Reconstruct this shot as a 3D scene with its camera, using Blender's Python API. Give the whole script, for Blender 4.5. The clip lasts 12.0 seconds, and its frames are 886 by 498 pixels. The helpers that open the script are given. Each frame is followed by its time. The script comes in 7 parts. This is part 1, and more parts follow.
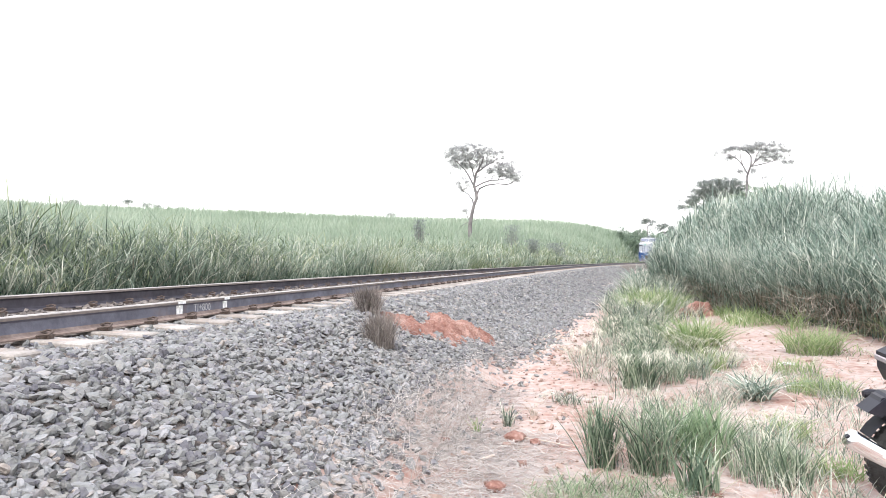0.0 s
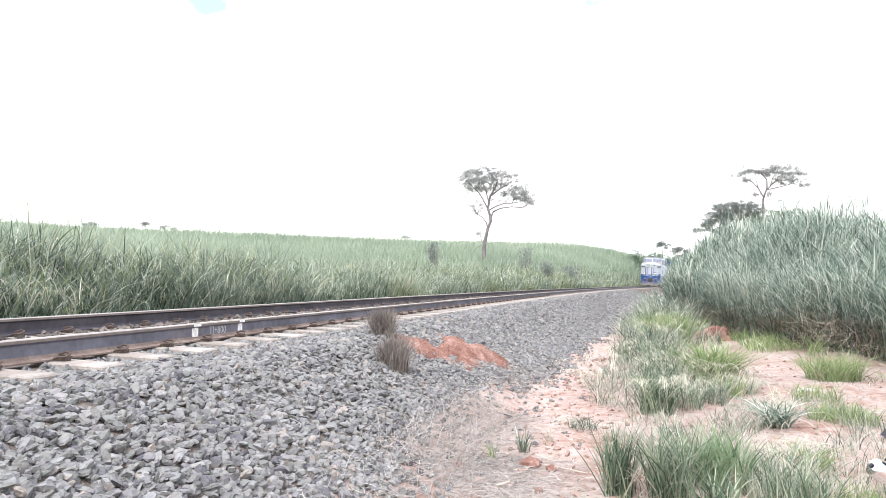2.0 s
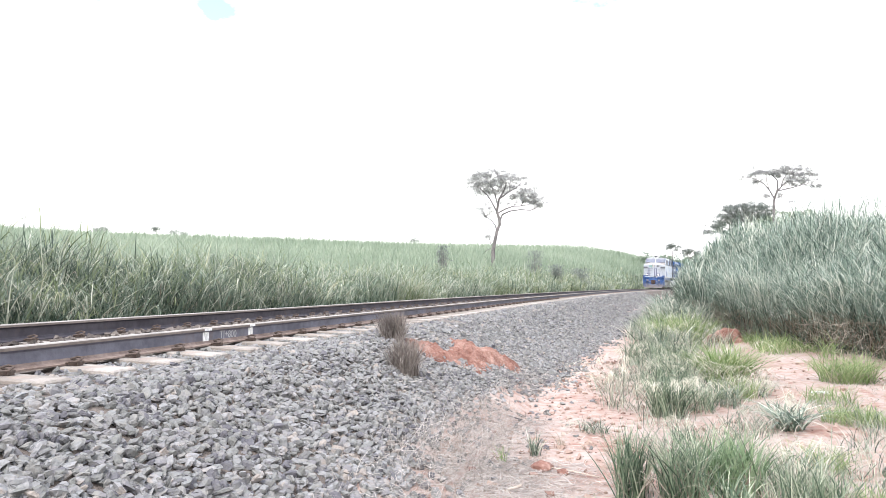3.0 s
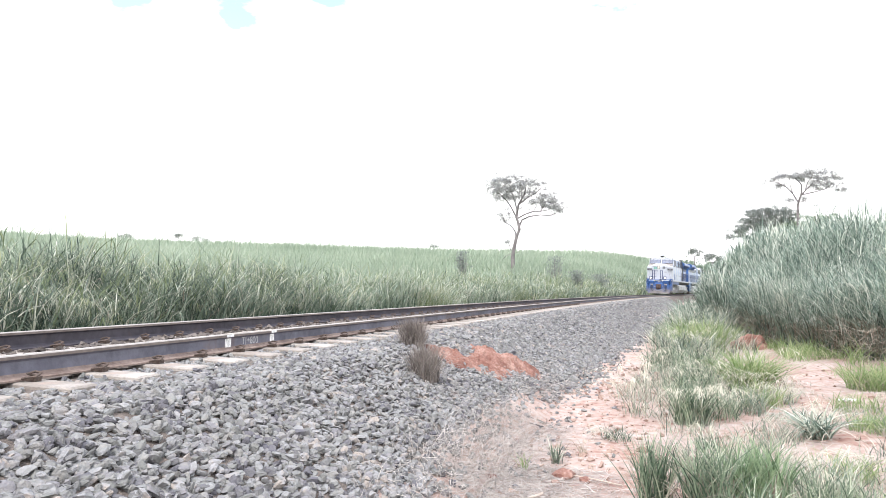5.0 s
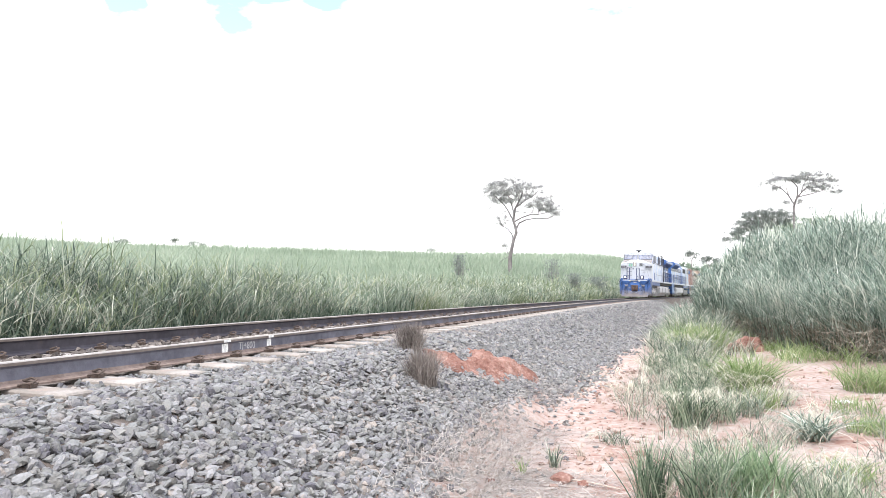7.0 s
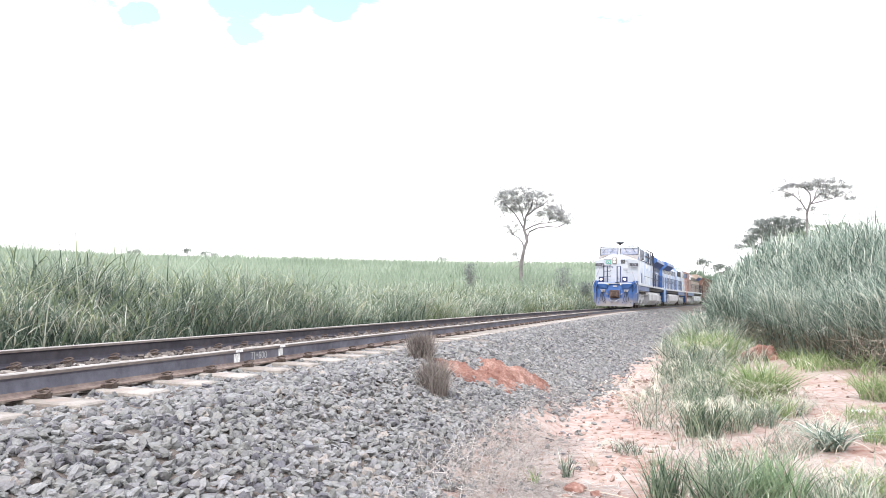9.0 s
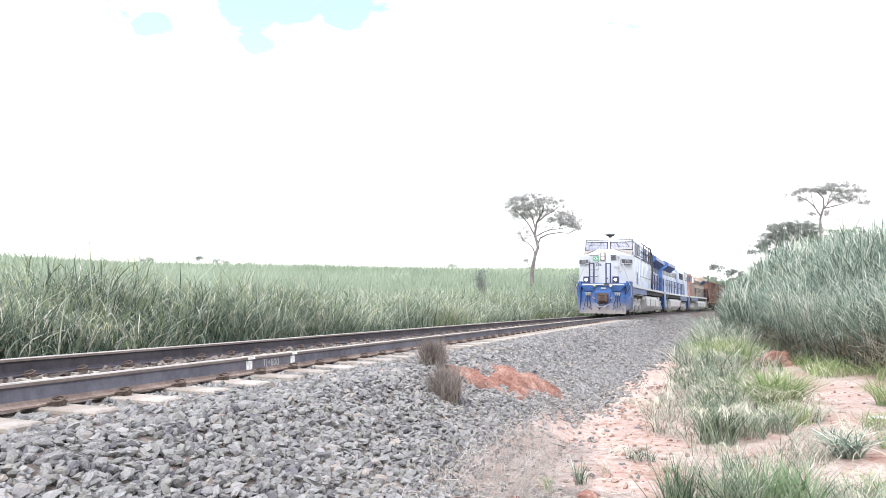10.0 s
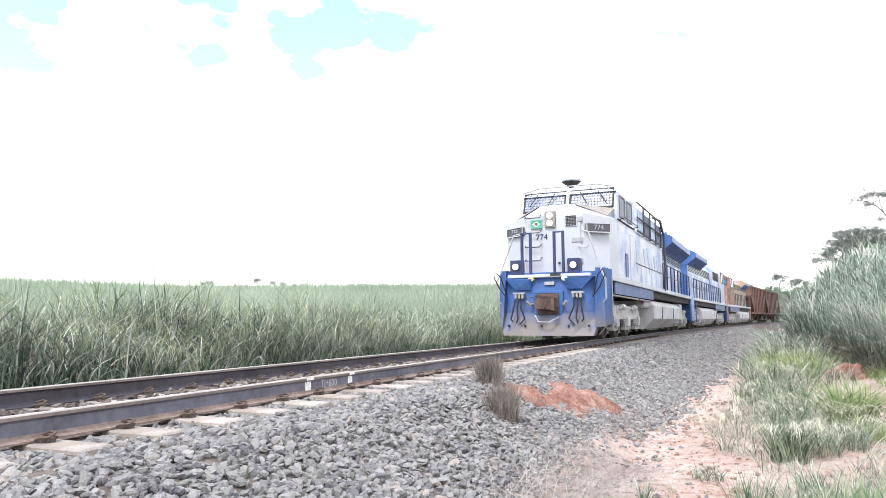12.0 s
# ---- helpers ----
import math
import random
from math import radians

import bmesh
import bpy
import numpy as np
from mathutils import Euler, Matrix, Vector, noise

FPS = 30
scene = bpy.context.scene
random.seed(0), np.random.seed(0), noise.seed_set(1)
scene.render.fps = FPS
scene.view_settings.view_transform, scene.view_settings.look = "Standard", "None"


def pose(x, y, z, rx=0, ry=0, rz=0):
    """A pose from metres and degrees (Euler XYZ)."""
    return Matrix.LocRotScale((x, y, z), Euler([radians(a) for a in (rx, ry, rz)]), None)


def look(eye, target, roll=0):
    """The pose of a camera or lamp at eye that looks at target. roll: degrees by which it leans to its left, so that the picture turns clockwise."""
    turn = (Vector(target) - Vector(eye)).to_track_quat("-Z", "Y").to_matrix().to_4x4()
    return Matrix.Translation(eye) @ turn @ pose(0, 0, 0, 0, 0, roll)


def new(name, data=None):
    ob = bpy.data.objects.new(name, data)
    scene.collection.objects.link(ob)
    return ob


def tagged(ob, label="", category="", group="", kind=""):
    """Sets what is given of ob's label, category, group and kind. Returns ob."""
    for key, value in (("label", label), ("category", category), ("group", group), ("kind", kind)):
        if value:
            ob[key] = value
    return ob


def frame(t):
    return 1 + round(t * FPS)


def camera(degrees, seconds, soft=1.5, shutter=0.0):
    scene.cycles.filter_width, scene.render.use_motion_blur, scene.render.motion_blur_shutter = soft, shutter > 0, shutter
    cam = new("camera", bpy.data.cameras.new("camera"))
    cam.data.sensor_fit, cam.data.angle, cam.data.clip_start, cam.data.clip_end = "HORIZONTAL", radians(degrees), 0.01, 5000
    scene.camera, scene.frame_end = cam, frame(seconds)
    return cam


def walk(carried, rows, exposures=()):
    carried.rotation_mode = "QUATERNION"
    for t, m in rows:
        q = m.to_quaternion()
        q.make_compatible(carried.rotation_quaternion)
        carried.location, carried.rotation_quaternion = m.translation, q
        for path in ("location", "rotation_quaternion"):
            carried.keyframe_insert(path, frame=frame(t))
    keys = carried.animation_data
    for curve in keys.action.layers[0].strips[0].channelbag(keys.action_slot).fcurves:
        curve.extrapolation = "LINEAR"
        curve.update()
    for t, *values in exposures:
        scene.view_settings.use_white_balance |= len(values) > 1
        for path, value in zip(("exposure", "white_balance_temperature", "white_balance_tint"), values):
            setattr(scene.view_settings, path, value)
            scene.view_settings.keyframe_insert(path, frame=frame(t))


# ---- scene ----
import itertools

EXPO = 1.34

# ---------------------------------------------------------------- camera
cam = camera(65.0, 12.0, 0.8)
PATH = [
    (0, pose(0.000, -0.000, 1.550, 90.942, -0.024, -0.000)),
    (0.5, pose(-0.004, 0.000, 1.555, 91.333, -0.036, 0.522)),
    (1, pose(-0.007, 0.001, 1.556, 92.059, 0.072, 0.976)),
    (1.5, pose(-0.008, 0.002, 1.558, 92.379, -0.196, 1.010)),
    (2, pose(-0.011, 0.003, 1.557, 92.813, -0.210, 1.134)),
    (2.5, pose(-0.009, -0.000, 1.559, 93.020, -0.060, 1.742)),
    (3, pose(-0.017, 0.012, 1.557, 93.080, 0.066, 1.896)),
    (5, pose(-0.025, 0.014, 1.564, 93.543, 0.128, 3.503)),
    (5.5, pose(-0.025, 0.017, 1.566, 93.570, 0.233, 3.556)),
    (6, pose(-0.026, 0.020, 1.563, 93.733, 0.514, 3.657)),
    (6.5, pose(-0.024, 0.019, 1.567, 93.668, 0.421, 3.265)),
    (7, pose(-0.024, 0.016, 1.569, 93.835, 0.398, 3.280)),
    (9, pose(-0.026, 0.012, 1.572, 94.580, 0.604, 4.167)),
    (9.5, pose(-0.021, 0.006, 1.573, 94.878, 0.710, 4.749)),
    (10, pose(-0.030, 0.010, 1.572, 95.136, 0.800, 5.074)),
    (10.5, pose(-0.033, 0.017, 1.575, 95.224, 0.930, 5.807)),
    (11, pose(-0.035, 0.018, 1.578, 95.600, 1.290, 7.559)),
    (11.5, pose(-0.043, 0.027, 1.580, 96.357, 1.443, 8.712)),
    (12, pose(-0.046, 0.024, 1.583, 96.636, 1.850, 9.506))
]
walk(cam, PATH, exposures=[(0.0, EXPO, 6380, 10), (12.0, EXPO, 6380, 10)])


# ---------------------------------------------------------------- light
SUN_ELEV, SUN_TURN = radians(58), radians(200)


def build_world():
    w = bpy.data.worlds.new("sky")
    scene.world = w
    w.use_nodes = True
    nt = w.node_tree
    nt.nodes.clear()
    out = nt.nodes.new("ShaderNodeOutputWorld")
    sky = nt.nodes.new("ShaderNodeTexSky")
    sky.sky_type, sky.sun_disc = "NISHITA", False
    sky.sun_elevation, sky.sun_rotation = SUN_ELEV, SUN_TURN
    sky.air_density, sky.dust_density, sky.ozone_density = 1.0, 2.0, 1.0
    blue = nt.nodes.new("ShaderNodeBackground")
    blue.inputs[1].default_value = 0.22
    nt.links.new(sky.outputs[0], blue.inputs[0])
    # a bright, broken layer of white cloud
    cloud = nt.nodes.new("ShaderNodeBackground")
    cloud.inputs[0].default_value = (1.0, 0.985, 0.97, 1)
    cloud.inputs[1].default_value = 0.95
    tc = nt.nodes.new("ShaderNodeTexCoord")
    mp = nt.nodes.new("ShaderNodeMapping")
    mp.inputs["Scale"].default_value = (1.0, 1.0, 2.6)
    mp.inputs["Location"].default_value = (0.30, 0.1, 0.35)
    nz = nt.nodes.new("ShaderNodeTexNoise")
    nz.inputs["Scale"].default_value, nz.inputs["Detail"].default_value = 7.0, 8.0
    nz.inputs["Roughness"].default_value = 0.58
    rp = nt.nodes.new("ShaderNodeValToRGB")
    rp.color_ramp.elements[0].position, rp.color_ramp.elements[1].position = 0.42, 0.575
    nt.links.new(tc.outputs["Generated"], mp.inputs[0])
    nt.links.new(mp.outputs[0], nz.inputs["Vector"])
    # the cloud closes towards the horizon
    sep = nt.nodes.new("ShaderNodeSeparateXYZ")
    nt.links.new(tc.outputs["Generated"], sep.inputs[0])
    rise = nt.nodes.new("ShaderNodeMapRange")
    rise.inputs[1].default_value, rise.inputs[2].default_value = 0.46, 0.62
    rise.inputs[3].default_value, rise.inputs[4].default_value = 0.22, 0.0
    nt.links.new(sep.outputs["Z"], rise.inputs[0])
    add = nt.nodes.new("ShaderNodeMath")
    nt.links.new(nz.outputs["Fac"], add.inputs[0])
    nt.links.new(rise.outputs[0], add.inputs[1])
    cover = add.outputs[0]
    # ragged gaps of blue over the cane field: direction, cosine of their reach, depth
    for way, reach, deep in (((-0.63, 0.665, 0.40), 0.991, 0.335), ((-0.455, 0.785, 0.42), 0.9955, 0.315), ((-0.315, 0.858, 0.405), 0.9965, 0.30),
                             ((-0.20, 0.868, 0.455), 0.994, 0.325), ((-0.435, 0.828, 0.354), 0.9993, 0.24), ((0.17, 0.90, 0.402), 0.996, 0.22)):
        dot = nt.nodes.new("ShaderNodeVectorMath")
        dot.operation = "DOT_PRODUCT"
        dot.inputs[1].default_value = Vector(way).normalized()
        nt.links.new(tc.outputs["Generated"], dot.inputs[0])
        gap = nt.nodes.new("ShaderNodeMapRange")
        gap.interpolation_type = "SMOOTHSTEP"
        gap.inputs[1].default_value, gap.inputs[2].default_value = reach, 1.0 - (1.0 - reach) * 0.15
        gap.inputs[3].default_value, gap.inputs[4].default_value = 0.0, deep
        nt.links.new(dot.outputs["Value"], gap.inputs[0])
        less = nt.nodes.new("ShaderNodeMath")
        less.operation = "SUBTRACT"
        nt.links.new(cover, less.inputs[0])
        nt.links.new(gap.outputs[0], less.inputs[1])
        cover = less.outputs[0]
    nt.links.new(cover, rp.inputs[0])
    mix = nt.nodes.new("ShaderNodeMixShader")
    nt.links.new(rp.outputs[0], mix.inputs[0])
    nt.links.new(blue.outputs[0], mix.inputs[1])
    nt.links.new(cloud.outputs[0], mix.inputs[2])
    nt.links.new(mix.outputs[0], out.inputs[0])


build_world()
sun = new("sun", bpy.data.lights.new("sun", "SUN"))
sun.data.energy, sun.data.angle, sun.data.color = 1.25, radians(14), (1.0, 0.96, 0.9)
sun.matrix_world = look((0, 0, 30), Vector((0, 0, 30)) - Vector((
    math.sin(SUN_TURN) * math.cos(SUN_ELEV), math.cos(SUN_TURN) * math.cos(SUN_ELEV), math.sin(SUN_ELEV))))


# ---------------------------------------------------------------- materials
def material(name, ramp, rough=0.8, metal=0.0, scale=8.0, detail=6.0, bump=0.0, bump_scale=40.0, space="Object",
             island=0.0, rand=0.0, fine=0.0, translucent=0.0, spec=0.3, dirt=None, dirt_scale=1.2, dirt_cut=0.55, coat=0.0):
    """A noise-ramped surface with a finer second grain, optional relief, per-piece variation and patches of dirt."""
    m = bpy.data.materials.new(name)
    m.use_nodes = True
    nt = m.node_tree
    b = nt.nodes["Principled BSDF"]
    out = nt.nodes["Material Output"]
    b.inputs["Roughness"].default_value, b.inputs["Metallic"].default_value = rough, metal
    b.inputs["Specular IOR Level"].default_value = spec
    b.inputs["Coat Weight"].default_value = coat
    tc = nt.nodes.new("ShaderNodeTexCoord")
    nz = nt.nodes.new("ShaderNodeTexNoise")
    nz.inputs["Scale"].default_value, nz.inputs["Detail"].default_value = scale, detail
    nt.links.new(tc.outputs[space], nz.inputs["Vector"])
    fac = nz.outputs["Fac"]

    def mathnode(op, a, c):
        n = nt.nodes.new("ShaderNodeMath")
        n.operation = op
        for i, v in enumerate((a, c)):
            if isinstance(v, (int, float)):
                n.inputs[i].default_value = v
            else:
                nt.links.new(v, n.inputs[i])
        return n.outputs[0]

    if fine:
        n2 = nt.nodes.new("ShaderNodeTexNoise")
        n2.inputs["Scale"].default_value, n2.inputs["Detail"].default_value = scale * 9.0, 4.0
        nt.links.new(tc.outputs[space], n2.inputs["Vector"])
        fac = mathnode("ADD", fac, mathnode("MULTIPLY", mathnode("SUBTRACT", n2.outputs["Fac"], 0.5), fine))
    if island:
        g = nt.nodes.new("ShaderNodeNewGeometry")
        fac = mathnode("ADD", fac, mathnode("MULTIPLY", mathnode("SUBTRACT", g.outputs["Random Per Island"], 0.5), island))
    if rand:
        oi = nt.nodes.new("ShaderNodeObjectInfo")
        fac = mathnode("ADD", fac, mathnode("MULTIPLY", mathnode("SUBTRACT", oi.outputs["Random"], 0.5), rand))
    rp = nt.nodes.new("ShaderNodeValToRGB")
    els = rp.color_ramp.elements
    while len(els) < len(ramp):
        els.new(0.5)
    for e, (p, c) in zip(els, ramp):
        e.position, e.color = p, (*c, 1)
    nt.links.new(fac, rp.inputs[0])
    colour = rp.outputs[0]
    if dirt:
        n3 = nt.nodes.new("ShaderNodeTexNoise")
        n3.inputs["Scale"].default_value, n3.inputs["Detail"].default_value = dirt_scale, 8.0
        n3.inputs["Roughness"].default_value = 0.65
        nt.links.new(tc.outputs[space], n3.inputs["Vector"])
        r3 = nt.nodes.new("ShaderNodeValToRGB")
        r3.color_ramp.elements[0].position, r3.color_ramp.elements[1].position = dirt_cut, min(1.0, dirt_cut + 0.14)
        nt.links.new(n3.outputs["Fac"], r3.inputs[0])
        mx = nt.nodes.new("ShaderNodeMix")
        mx.data_type = "RGBA"
        nt.links.new(r3.outputs[0], mx.inputs["Factor"])
        nt.links.new(colour, mx.inputs[6])
        mx.inputs[7].default_value = (*dirt, 1)
        colour = mx.outputs[2]
    nt.links.new(colour, b.inputs["Base Color"])
    if bump:
        n4 = nt.nodes.new("ShaderNodeTexNoise")
        n4.inputs["Scale"].default_value, n4.inputs["Detail"].default_value = bump_scale, 6.0
        nt.links.new(tc.outputs[space], n4.inputs["Vector"])
        bp = nt.nodes.new("ShaderNodeBump")
        bp.inputs["Strength"].default_value, bp.inputs["Distance"].default_value = bump, 0.02
        nt.links.new(n4.outputs["Fac"], bp.inputs["Height"])
        nt.links.new(bp.outputs[0], b.inputs["Normal"])
    if translucent:
        tr = nt.nodes.new("ShaderNodeBsdfTranslucent")
        nt.links.new(colour, tr.inputs[0])
        ms = nt.nodes.new("ShaderNodeMixShader")
        ms.inputs[0].default_value = translucent
        nt.links.new(b.outputs[0], ms.inputs[1])
        nt.links.new(tr.outputs[0], ms.inputs[2])
        nt.links.new(ms.outputs[0], out.inputs[0])
    return m


def plain(name, colour, rough=0.6, metal=0.0, vary=0.12, scale=6.0, bump=0.0, bump_scale=60.0, **more):
    lo, hi = [tuple(max(0.0, c * k) for c in colour) for k in (1 - vary, 1 + vary)]
    return material(name, [(0.3, lo), (0.7, hi)], rough, metal, scale, fine=0.35, bump=bump, bump_scale=bump_scale, **more)


SOIL = material("pink_sandy_soil", [(0.20, (0.27, 0.155, 0.127)), (0.34, (0.325, 0.225, 0.192)), (0.52, (0.375, 0.298, 0.268)), (0.78, (0.44, 0.38, 0.352))],
                0.95, scale=1.1, fine=1.1, bump=0.9, bump_scale=14.0, spec=0.1, dirt=(0.34, 0.25, 0.215), dirt_scale=0.9, dirt_cut=0.58)
RED_EARTH = material("red_earth", [(0.25, (0.15, 0.075, 0.06)), (0.5, (0.235, 0.128, 0.105)), (0.75, (0.34, 0.225, 0.19))], 0.95, scale=4, fine=0.9, bump=1.0, bump_scale=22, spec=0.1)
FIELD = material("field_soil_and_litter", [(0.3, (0.04, 0.075, 0.03)), (0.7, (0.09, 0.15, 0.055))], 0.95, scale=0.6, fine=0.8, spec=0.1)
BED = material("ballast_dust", [(0.3, (0.08, 0.068, 0.062)), (0.7, (0.18, 0.155, 0.14))], 0.95, scale=14, fine=0.8, bump=1.0, bump_scale=30, spec=0.1)
# broken basalt: bluish, greenish and dusty greys from stone to stone
BASALT = [(0.10, (0.125, 0.122, 0.138)), (0.28, (0.185, 0.188, 0.180)), (0.42, (0.20, 0.195, 0.21)), (0.55, (0.245, 0.24, 0.23)), (0.66, (0.21, 0.215, 0.215)),
          (0.80, (0.275, 0.275, 0.285)), (0.92, (0.30, 0.268, 0.245))]
STONE = material("crushed_basalt", BASALT, 0.9, scale=3.0, fine=0.35, island=0.75, bump=0.75, bump_scale=55, spec=0.15, dirt=(0.24, 0.19, 0.16), dirt_scale=0.8, dirt_cut=0.63)
INNER_STONE = material("dusty_brown_ballast", [(0.1, (0.075, 0.064, 0.060)), (0.5, (0.145, 0.128, 0.12)), (0.9, (0.23, 0.205, 0.19))], 0.92, scale=3.0, fine=0.4, island=0.7, bump=0.7, bump_scale=55, spec=0.12)
STONE_PIECE = material("basalt_piece", BASALT, 0.9, scale=3.0, fine=0.35, rand=0.75, bump=0.75, bump_scale=55, spec=0.15)
CONCRETE = material("sleeper_concrete", [(0.3, (0.25, 0.225, 0.205)), (0.7, (0.38, 0.352, 0.33))], 0.9, scale=5, fine=0.6, rand=0.3, bump=0.3,
                    bump_scale=70, spec=0.15, dirt=(0.33, 0.265, 0.23), dirt_scale=3.0, dirt_cut=0.58)
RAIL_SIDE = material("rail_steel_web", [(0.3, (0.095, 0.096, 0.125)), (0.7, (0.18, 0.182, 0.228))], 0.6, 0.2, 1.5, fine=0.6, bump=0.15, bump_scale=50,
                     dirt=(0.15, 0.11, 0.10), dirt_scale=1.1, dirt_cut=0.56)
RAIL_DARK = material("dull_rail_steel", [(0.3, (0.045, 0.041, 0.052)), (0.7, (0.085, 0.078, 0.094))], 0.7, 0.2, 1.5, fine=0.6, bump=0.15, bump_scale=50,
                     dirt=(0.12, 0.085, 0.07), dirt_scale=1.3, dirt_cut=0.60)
RAIL_FOOT = material("dusty_rail_foot", [(0.3, (0.155, 0.115, 0.10)), (0.7, (0.29, 0.23, 0.205))], 0.9, 0.0, 3.0, fine=0.7, bump=0.2, bump_scale=60, spec=0.15)
RAIL_HEAD = material("brown_rail_head_side", [(0.3, (0.15, 0.125, 0.115)), (0.7, (0.25, 0.215, 0.20))], 0.6, 0.3, 2.0, fine=0.6)
RAIL_TOP = material("rail_steel_running_face", [(0.3, (0.29, 0.265, 0.25)), (0.7, (0.41, 0.38, 0.36))], 0.5, 0.3, 3.0, fine=0.3)
RUST = material("rusty_spring_steel", [(0.3, (0.075, 0.058, 0.052)), (0.7, (0.15, 0.115, 0.10))], 0.85, 0.3, 30, fine=0.5)
GREEN_BLADE = material("green_grass_blade", [(0.0, (0.032, 0.054, 0.04)), (0.3, (0.105, 0.15, 0.11)), (0.62, (0.25, 0.31, 0.235)), (0.93, (0.62, 0.62, 0.53))],
                       0.42, scale=0.5, island=1.0, translucent=0.25, spec=0.6)
CANE_BLADE = material("bluish_cane_blade", [(0.0, (0.04, 0.068, 0.054)), (0.3, (0.135, 0.20, 0.16)), (0.6, (0.30, 0.38, 0.31)), (0.92, (0.66, 0.68, 0.60))],
                      0.42, scale=0.35, island=1.0, translucent=0.25, spec=0.6)
FRINGE_FRESH = material("yellow_green_blade", [(0.0, (0.09, 0.125, 0.06)), (0.4, (0.20, 0.25, 0.135)), (0.8, (0.35, 0.385, 0.24)), (0.97, (0.58, 0.57, 0.42))],
                        0.5, scale=0.5, island=0.9, translucent=0.3, spec=0.4)
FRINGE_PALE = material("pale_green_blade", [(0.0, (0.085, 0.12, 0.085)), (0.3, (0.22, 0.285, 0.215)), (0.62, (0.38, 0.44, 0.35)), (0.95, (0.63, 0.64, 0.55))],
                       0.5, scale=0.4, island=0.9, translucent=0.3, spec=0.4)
# stalk green darkened to carry the shade inside tall grass and reeds
STALK = material("shade_toned_stalk", [(0.0, (0.025, 0.042, 0.032)), (0.4, (0.075, 0.11, 0.085)), (0.8, (0.19, 0.245, 0.19))], 0.6, scale=0.4, island=0.9, translucent=0.12, spec=0.3)
# dead leaves, their brown set dark to deepen the shade low in the reeds
DEAD_LEAF = material("brown_dead_leaf", [(0.1, (0.055, 0.046, 0.036)), (0.9, (0.22, 0.185, 0.14))], 0.85, scale=2.0, island=0.8, translucent=0.1)
FIELD_BLADE = material("young_cane_blade", [(0.0, (0.20, 0.26, 0.185)), (0.5, (0.325, 0.39, 0.30)), (0.97, (0.50, 0.55, 0.45))],
                       0.6, scale=0.05, island=0.45, translucent=0.35, spec=0.3)
BRIGHT_BLADE = material("fresh_grass_blade", [(0.1, (0.15, 0.225, 0.085)), (0.6, (0.27, 0.365, 0.16)), (0.95, (0.52, 0.53, 0.34))], 0.55, scale=1.0, island=0.7, translucent=0.4)
CLUMP_BLADE = material("lush_clump_blade", [(0.0, (0.05, 0.085, 0.045)), (0.3, (0.125, 0.20, 0.10)), (0.65, (0.23, 0.335, 0.185)), (0.97, (0.50, 0.54, 0.38))], 0.45, scale=0.6, island=1.0, translucent=0.3, spec=0.5)
DEEP_BLADE = material("dark_clump_blade", [(0.0, (0.04, 0.07, 0.046)), (0.35, (0.11, 0.165, 0.11)), (0.68, (0.23, 0.30, 0.20)), (0.95, (0.50, 0.53, 0.41))], 0.45, scale=0.6, island=1.0, translucent=0.25, spec=0.5)
MID_BLADE = material("broad_green_blade", [(0.0, (0.06, 0.105, 0.055)), (0.5, (0.15, 0.235, 0.125)), (0.95, (0.31, 0.40, 0.245))], 0.45, scale=0.6, island=0.9, translucent=0.3, spec=0.5)
STRAW = material("dry_straw", [(0.1, (0.25, 0.21, 0.17)), (0.9, (0.50, 0.45, 0.38))], 0.8, scale=2.0, island=0.8, translucent=0.2)
DEAD_TUFT = material("grey_dead_grass", [(0.1, (0.095, 0.083, 0.078)), (0.9, (0.30, 0.26, 0.235))], 0.85, scale=2.0, island=0.8, translucent=0.15)
PLUME = material("pale_grass_plume", [(0.1, (0.50, 0.48, 0.38)), (0.9, (0.72, 0.70, 0.61))], 0.8, scale=2.0, island=0.6, translucent=0.4)
BARK = material("grey_brown_bark", [(0.3, (0.11, 0.10, 0.104)), (0.7, (0.27, 0.25, 0.25))], 0.95, scale=3, fine=0.6, bump=0.6, bump_scale=20, spec=0.1)
LEAF = material("olive_tree_leaf", [(0.0, (0.29, 0.29, 0.305)), (0.9, (0.49, 0.49, 0.475))], 0.6, scale=0.6, island=0.7, translucent=0.55)
PALE_GREEN_LEAF = material("pale_green_leaf", [(0.0, (0.17, 0.22, 0.15)), (0.9, (0.38, 0.45, 0.31))], 0.6, scale=0.6, island=0.7, translucent=0.5)
DARK_LEAF = material("dark_tree_leaf", [(0.0, (0.17, 0.19, 0.185)), (0.9, (0.33, 0.36, 0.33))], 0.6, scale=0.5, island=0.7, translucent=0.55)


# ---------------------------------------------------------------- mesh helpers
def part(name, bm, mat, parent=None, label="", smooth=False):
    me = bpy.data.meshes.new(name)
    bm.to_mesh(me)
    bm.free()
    for mt in (mat if isinstance(mat, (list, tuple)) else [mat]):
        me.materials.append(mt)
    if smooth:
        for f in me.polygons:
            f.use_smooth = True
    ob = new(name, me)
    ob.parent = parent
    if label:
        ob["label"] = label
    return ob


